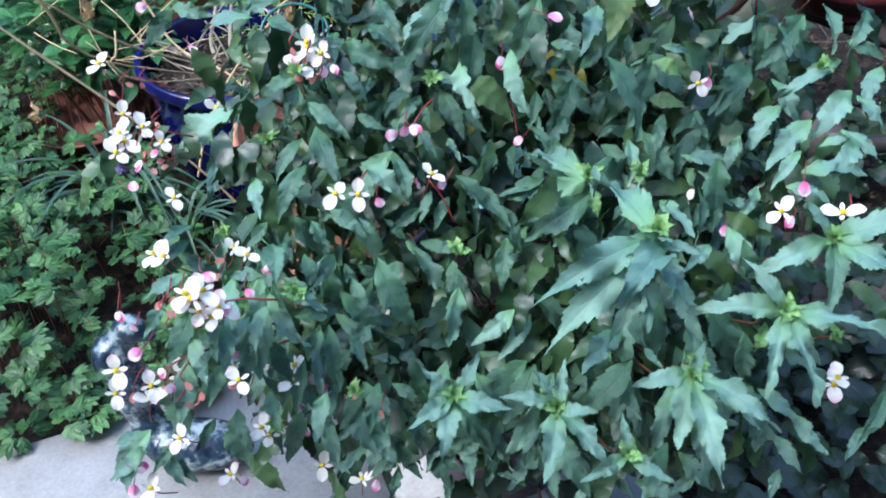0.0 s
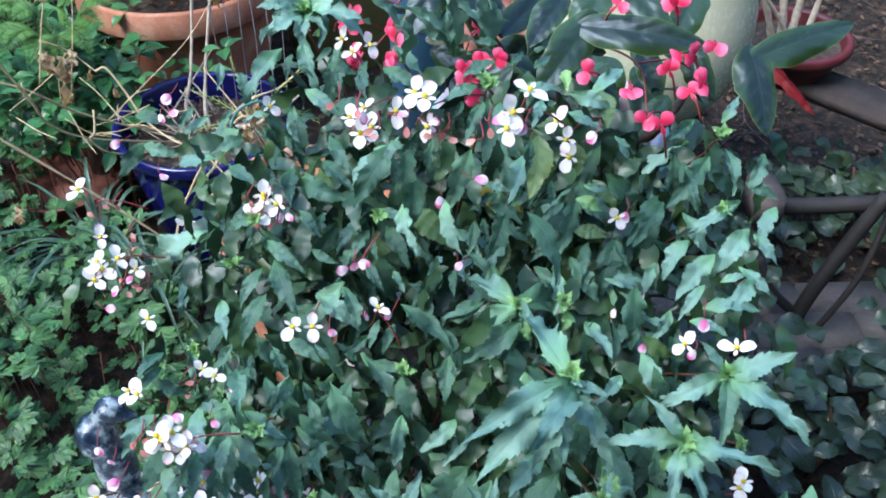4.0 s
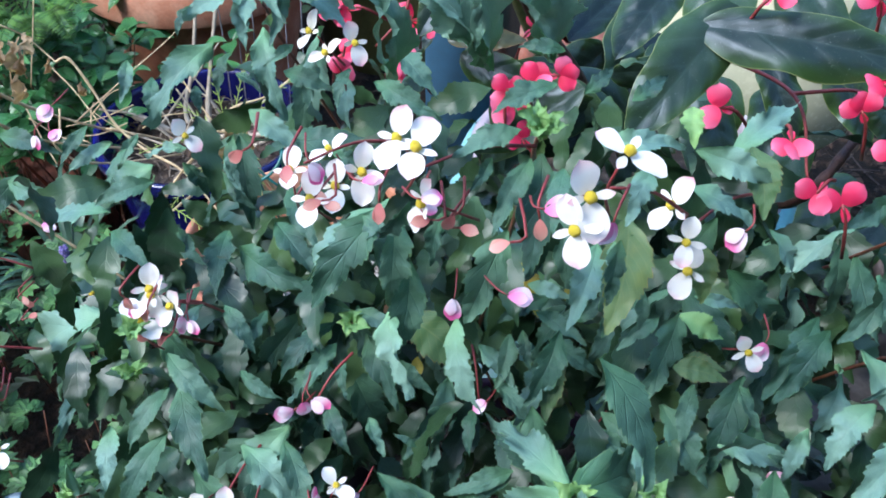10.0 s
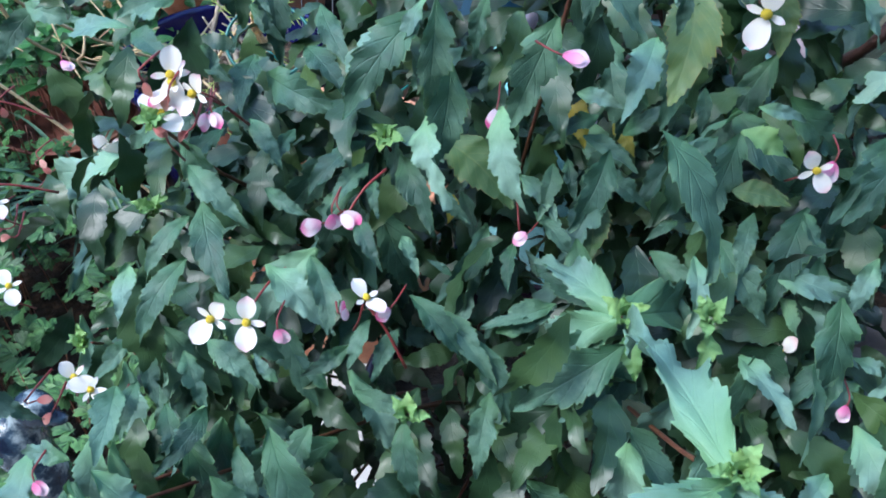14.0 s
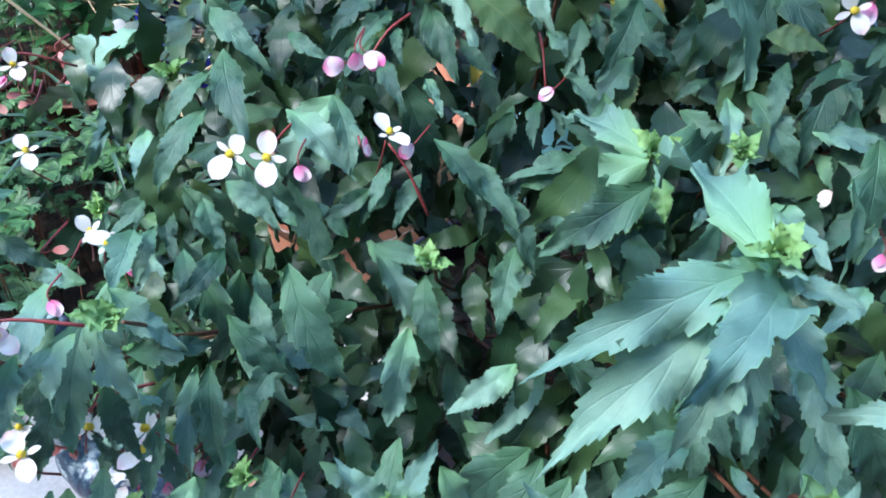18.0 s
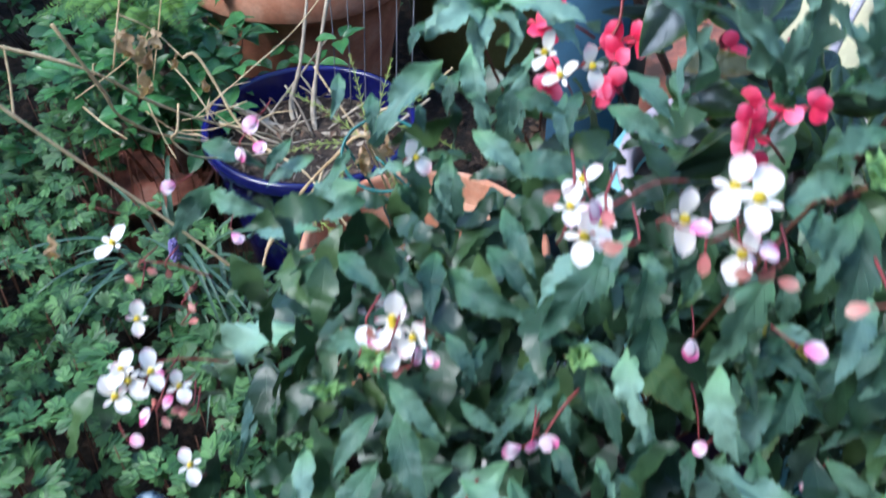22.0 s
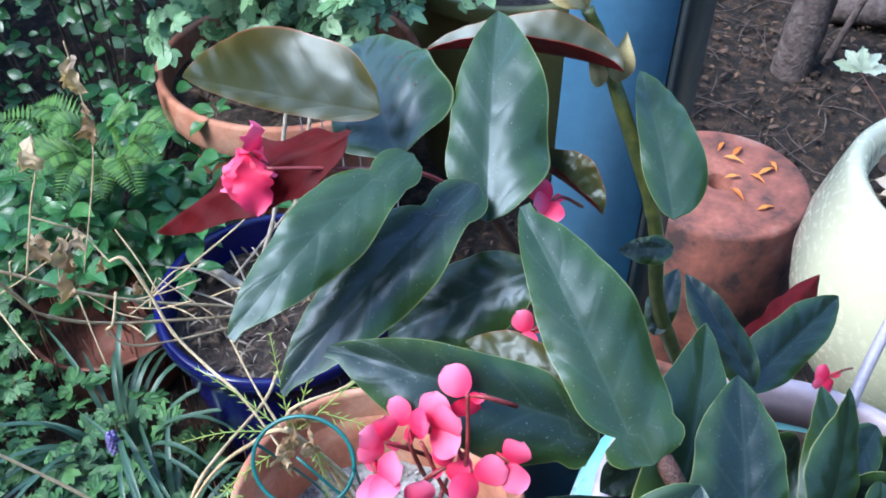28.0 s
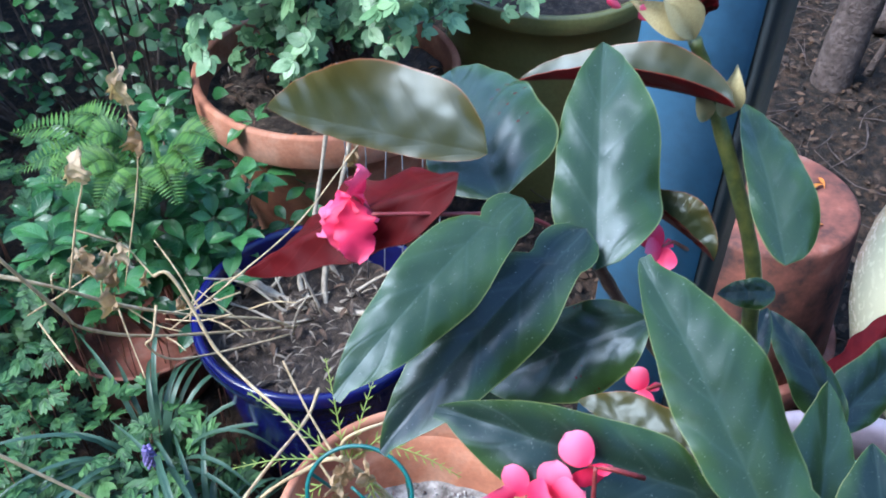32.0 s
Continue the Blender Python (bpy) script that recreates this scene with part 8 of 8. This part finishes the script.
tagged(part("ground_cover", bm, M_PARSLEY), "dense green parsley-like ground cover in the bed", "ground cover", kind="stuff")
for k in range(260):
    x, y = rnd4.uniform(-1.5, -0.5), rnd4.uniform(1.15, 2.2)
    h = bed_height(x, y)
    tube([(x, y, 0), (x + rnd4.uniform(-0.03, 0.03), y + rnd4.uniform(-0.03, 0.03), h * 0.9)], 0.0014, 0.001, 3, 4, bm=stalks)
tagged(part("leaf_stalks", stalks, M_STEM), "thin green stalks of the ground cover", "stalks", kind="stuff")

# glossy shrub with whorled leaves
shrub = thing("glossy_shrub", "low shrub with glossy dark green oval leaves", "shrub", at=(-0.90, 2.14, 0))
bm = bmesh.new()
tw = bmesh.new()
for k in range(120):
    x, y, z = rnd4.gauss(0, 0.12), rnd4.gauss(0, 0.13), rnd4.uniform(0.24, 0.52)
    c = Vector((x, y, z))
    if k % 3 == 0:
        tube([(x * 0.3, y * 0.3, 0), (x * 0.8, y * 0.8, z * 0.7), (x, y, z)], 0.003, 0.0015, 6, 5, bm=tw)
    u = Vector((rnd4.uniform(-0.4, 0.4), rnd4.uniform(-0.6, 0.1), 1)).normalized()
    o = u.orthogonal()
    a0 = rnd4.uniform(0, 6.28)
    for j in range(4):
        d = Matrix.Rotation(a0 + j * 1.571 + rnd4.uniform(-0.4, 0.4), 3, u) @ o
        blade(bm, lance(0.25, 0.45, 1.0), ns=8, nu=2, fold=0.25, arch=0.10, wave=0.03, m=aim(c + d * 0.004, c + d * rnd4.uniform(0.034, 0.062) + u * rnd4.uniform(-0.012, 0.014), u + d * rnd4.uniform(-0.4, 0.4)))
part("twig_frame", tw, M_STEM, shrub)
tagged(part("foliage", bm, M_GLOSSY, shrub, "whorls of glossy oval leaves"), kind="stuff")

# fern
fern = thing("fern", "light green fern with finely cut fronds", "fern", at=(-0.88, 2.10, 0.47))
FROND_TIPS = ((-0.24, -0.10, 0.08), (-0.17, -0.15, 0.10), (-0.10, -0.17, 0.11), (-0.03, -0.19, 0.09), (0.05, -0.16, 0.08), (0.13, -0.15, 0.10), (0.17, -0.11, 0.15), (0.21, -0.08, 0.22), (-0.20, 0.02, 0.16), (-0.08, -0.08, 0.17), (0.07, -0.03, 0.20), (-0.28, -0.04, 0.13))
for k, e in enumerate(FROND_TIPS):
    tip = Vector(e) * rnd4.uniform(0.82, 0.98)
    pts = spline([(0, 0, 0), tip * 0.5 + Vector((0, 0, 0.09)), tip + Vector((0, 0, 0.02))], 30)
    fb = tube(pts, 0.0015, 0.0007, 20, 4)
    for i in range(2, len(pts) - 1):
        d0 = (pts[i + 1] - pts[i - 1]).normalized()
        for s in (-1, 1):
            side = d0.cross(Vector((0, -0.2, 1))).normalized() * s
            f = i / len(pts)
            w = 0.040 * math.sin(math.pi * min(1, f * 0.9 + 0.12)) + 0.006
            blade(fb, lance(0.085, 0.35), ns=4, nu=1, fold=0.1, arch=0.04, m=aim(pts[i], pts[i] + (side + d0 * 0.35).normalized() * w, (0, -0.3, 1)))
    part("frond", fb, M_FERN, fern)
part("crown", lathe([(0.03, -0.50), (0.03, -0.02), (0.015, 0.0), (0.002, 0.005)], 10), M_BARK, fern)


# strap-leaved clumps
def strap_clump(name, label, at, n, ln, seed):
    r = random.Random(seed)
    cl = thing(name, label, "strap plant", at=at)
    for k in range(n):
        a = r.uniform(0, 6.28)
        L = ln * r.uniform(0.6, 1.1)
        d = Vector((math.cos(a), math.sin(a), 0))
        up = L * r.uniform(0.55, 0.95)
        pts = spline([d * 0.01, d * L * 0.25 + Vector((0, 0, up * 0.8)), d * L * 0.6 + Vector((0, 0, up)), d * L + Vector((0, 0, up * r.uniform(0.45, 0.95)))], 12)
        sb = bmesh.new()
        uvl = sb.loops.layers.uv.verify()
        prev = None
        side = d.cross(Vector((0, 0, 1)))
        for i, p in enumerate(pts):
            w = 0.0052 * math.sin(math.pi * (0.25 + 0.74 * i / (len(pts) - 1)))
            row = [sb.verts.new(p - side * w), sb.verts.new(p + Vector((0, 0, -0.0015))), sb.verts.new(p + side * w)]
            if prev:
                for q in range(2):
                    f = sb.faces.new((prev[q], prev[q + 1], row[q + 1], row[q]))
                    for lp, c in zip(f.loops, ((q / 2, 0), ((q + 1) / 2, 0), ((q + 1) / 2, 1), (q / 2, 1))):
                        lp[uvl].uv = c
            prev = row
        part("blade", sb, M_STRAP, cl)


strap_clump("strap_plant", "clump of narrow grey-green strap leaves", (-0.78, 1.72, 0.02), 42, 0.33, 3)
strap_clump("strap_plant", "clump of narrow grey-green strap leaves", (-0.62, 1.58, 0.02), 26, 0.28, 4)

# grape hyacinth
hy = thing("grape_hyacinth", "small purple grape hyacinth flower spike", "flower", at=(-0.737, 1.65, 0))
part("stalk", tube([(0, 0, 0), (0.005, 0, 0.15), (0, 0, 0.27)], 0.002, 0.0015, 6, 5), M_STEM, hy)
fb = bmesh.new()
for k in range(46):
    a, z = k * 2.4, 0.255 + 0.045 * k / 46
    r = 0.011 * (1 - 0.5 * k / 46)
    bmesh.ops.create_icosphere(fb, subdivisions=1, radius=0.0042, matrix=Matrix.Translation((r * math.cos(a), r * math.sin(a), z)))
part("florets", fb, M_PURPLE, hy, "purple florets")

# ---- ivy trailing over the back ----
def ivy_leaf(bm, c, d, u, size, seed):
    for k, (a, l) in enumerate(((-95, 0.55), (-48, 0.78), (0, 1.0), (48, 0.78), (95, 0.55))):
        dk = Matrix.Rotation(radians(a), 3, u) @ d
        blade(bm, lance(0.30, 0.34, 0.8), ns=5, nu=1, fold=0.05, arch=0.03, m=aim(c, c + dk * size * l - u * size * 0.1, u))


ivy = thing("ivy", "trailing ivy with pale-veined green leaves growing from the terracotta pot", "ivy", at=(-0.70, 2.62, 0.43))
bm, vb = bmesh.new(), bmesh.new()
for k in range(105):
    e = Vector((rnd4.uniform(-1.42, -0.30), rnd4.uniform(2.42, 2.82), rnd4.uniform(0.70, 1.05)))
    if k > 86:
        e = Vector((rnd4.uniform(-0.80, -0.42), rnd4.uniform(2.50, 2.85), rnd4.uniform(0.54, 0.74)))
    e.z += 0.25 * (e.y - 2.45)
    e -= Vector((-0.70, 2.62, 0.43))
    r0 = Vector((rnd4.uniform(-0.12, 0.12), rnd4.uniform(-0.02, 0.14), 0.0))
    pts = spline([r0, r0.lerp(e, 0.45) + Vector((0, 0.05, 0.22)), e, e + Vector((rnd4.uniform(-0.12, 0.12), -0.08, -0.06))], 21)
    tube(pts, 0.0022, 0.0010, 18, 4, bm=vb)
    for i, p in enumerate(pts):
        if i < len(pts) * 0.5:
            continue
        for j in range(1 if i % 3 else 2):
            a = rnd4.uniform(0, 6.28)
            u = Vector((rnd4.uniform(-0.8, 0.8), -0.6 + rnd4.uniform(-0.3, 0.4), 0.7)).normalized()
            d = Vector((math.cos(a), 0, math.sin(a)))
            d = (d - u * d.dot(u)).normalized()
            q = p + Vector((rnd4.uniform(-0.035, 0.035), rnd4.uniform(-0.035, 0.02), rnd4.uniform(-0.035, 0.03)))
            ivy_leaf(bm, q, d, u, rnd4.uniform(0.026, 0.054), k)
tagged(part("foliage", bm, M_IVY, ivy, "lobed ivy leaves with pale veins"), kind="stuff")
part("vine", vb, M_BARK, ivy)

# back shrubbery, a denser screen of leaves
for nm, lab, cx, cy, w, h, n, sz, material, sd in (("back_shrub", "leafy green shrub at the back of the bed", -1.35, 2.75, 0.55, 0.85, 700, 0.05, M_GLOSSY, 1), ("back_shrub", "leafy green shrub beside the bed", -1.65, 1.75, 0.35, 0.75, 420, 0.05, M_PARSLEY, 2), ("back_shrub", "shaded leafy shrub behind the pots", -0.9, 3.3, 0.8, 0.9, 600, 0.06, M_IVY, 3)):
    r = random.Random(sd)
    s = thing(nm, lab, "shrub", at=(cx, cy, 0))
    b = bmesh.new()
    tb = bmesh.new()
    for k in range(n):
        p = Vector((r.uniform(-w, w), r.gauss(0, 0.16), r.uniform(0.05, h)))
        a = r.uniform(0, 6.28)
        d = Vector((math.cos(a), math.sin(a) * 0.6, r.uniform(-0.5, 0.4))).normalized()
        blade(b, lance(0.28, 0.45, 0.8), ns=5, nu=1, fold=0.2, arch=0.08, m=aim(p, p + d * sz * r.uniform(0.6, 1.3), (r.uniform(-0.4, 0.4), -0.7, 0.8)))
        if k % 14 == 0:
            tube([(p.x * 0.6, 0, 0), (p.x * 0.9, p.y * 0.5, p.z * 0.6), p], 0.005, 0.002, 6, 5, bm=tb)
    part("branchwork", tb, M_BARK, s)
    tagged(part("foliage", b, material, s, "small oval leaves"), kind="stuff")

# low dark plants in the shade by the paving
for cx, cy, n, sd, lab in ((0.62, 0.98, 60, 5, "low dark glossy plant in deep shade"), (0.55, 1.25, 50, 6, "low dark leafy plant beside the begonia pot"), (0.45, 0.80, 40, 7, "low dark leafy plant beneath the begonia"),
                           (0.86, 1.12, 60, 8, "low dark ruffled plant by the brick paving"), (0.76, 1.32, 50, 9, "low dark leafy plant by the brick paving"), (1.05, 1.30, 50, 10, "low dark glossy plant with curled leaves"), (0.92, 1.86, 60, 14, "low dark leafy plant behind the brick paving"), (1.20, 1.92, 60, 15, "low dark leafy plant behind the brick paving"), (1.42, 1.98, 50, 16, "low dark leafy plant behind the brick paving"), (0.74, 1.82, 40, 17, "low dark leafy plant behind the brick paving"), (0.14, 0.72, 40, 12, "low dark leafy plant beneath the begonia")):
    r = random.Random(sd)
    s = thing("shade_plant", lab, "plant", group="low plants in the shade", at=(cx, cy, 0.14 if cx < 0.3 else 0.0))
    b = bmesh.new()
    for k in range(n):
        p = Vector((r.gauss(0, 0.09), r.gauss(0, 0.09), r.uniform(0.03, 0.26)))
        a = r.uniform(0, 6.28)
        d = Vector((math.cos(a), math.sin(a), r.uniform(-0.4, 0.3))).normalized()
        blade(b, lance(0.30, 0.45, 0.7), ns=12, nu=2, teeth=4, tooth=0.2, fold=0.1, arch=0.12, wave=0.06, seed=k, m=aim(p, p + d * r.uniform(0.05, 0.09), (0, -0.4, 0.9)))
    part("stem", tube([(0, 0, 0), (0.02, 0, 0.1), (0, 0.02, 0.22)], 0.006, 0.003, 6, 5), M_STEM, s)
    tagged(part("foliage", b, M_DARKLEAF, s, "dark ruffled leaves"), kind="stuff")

# ---- litter on the ground ----
bm = bmesh.new()
for k in range(9500):
    x, y = rnd4.uniform(-0.3, 2.2), rnd4.uniform(1.6, 4.6)
    z = ground_height(x, y) + rnd4.uniform(0.004, 0.03)
    d = Vector((rnd4.uniform(-1, 1), rnd4.uniform(-1, 1), rnd4.uniform(-0.2, 0.3))).normalized()
    blade(bm, lance(rnd4.uniform(0.14, 0.3), 0.5, 0.8), ns=4, nu=1, fold=rnd4.uniform(-0.3, 0.6), arch=0.12, m=aim((x, y, z), Vector((x, y, z)) + d * rnd4.uniform(0.008, 0.034), (rnd4.uniform(-0.9, 0.9), rnd4.uniform(-0.9, 0.5), 1)))
tagged(part("leaf_litter", bm, M_LITTER), "brown leaf litter and bark over the ground", "leaf litter", kind="stuff")
bm = bmesh.new()
for k in range(260):
    x, y = rnd4.uniform(-0.1, 1.9), rnd4.uniform(2.2, 4.4)
    z = ground_height(x, y) + 0.02
    a = rnd4.uniform(0, 6.28)
    L = rnd4.uniform(0.06, 0.3)
    tube([(x, y, z), (x + L * 0.5 * math.cos(a + 0.3), y + L * 0.5 * math.sin(a + 0.3), z + 0.01), (x + L * math.cos(a), y + L * math.sin(a), z + rnd4.uniform(0, 0.05))], rnd4.uniform(0.001, 0.003), 0.0012, 3, 5, bm=bm)
tagged(part("fallen_twigs", bm, M_BARK), "thin fallen twigs over the litter", "twigs", kind="stuff")
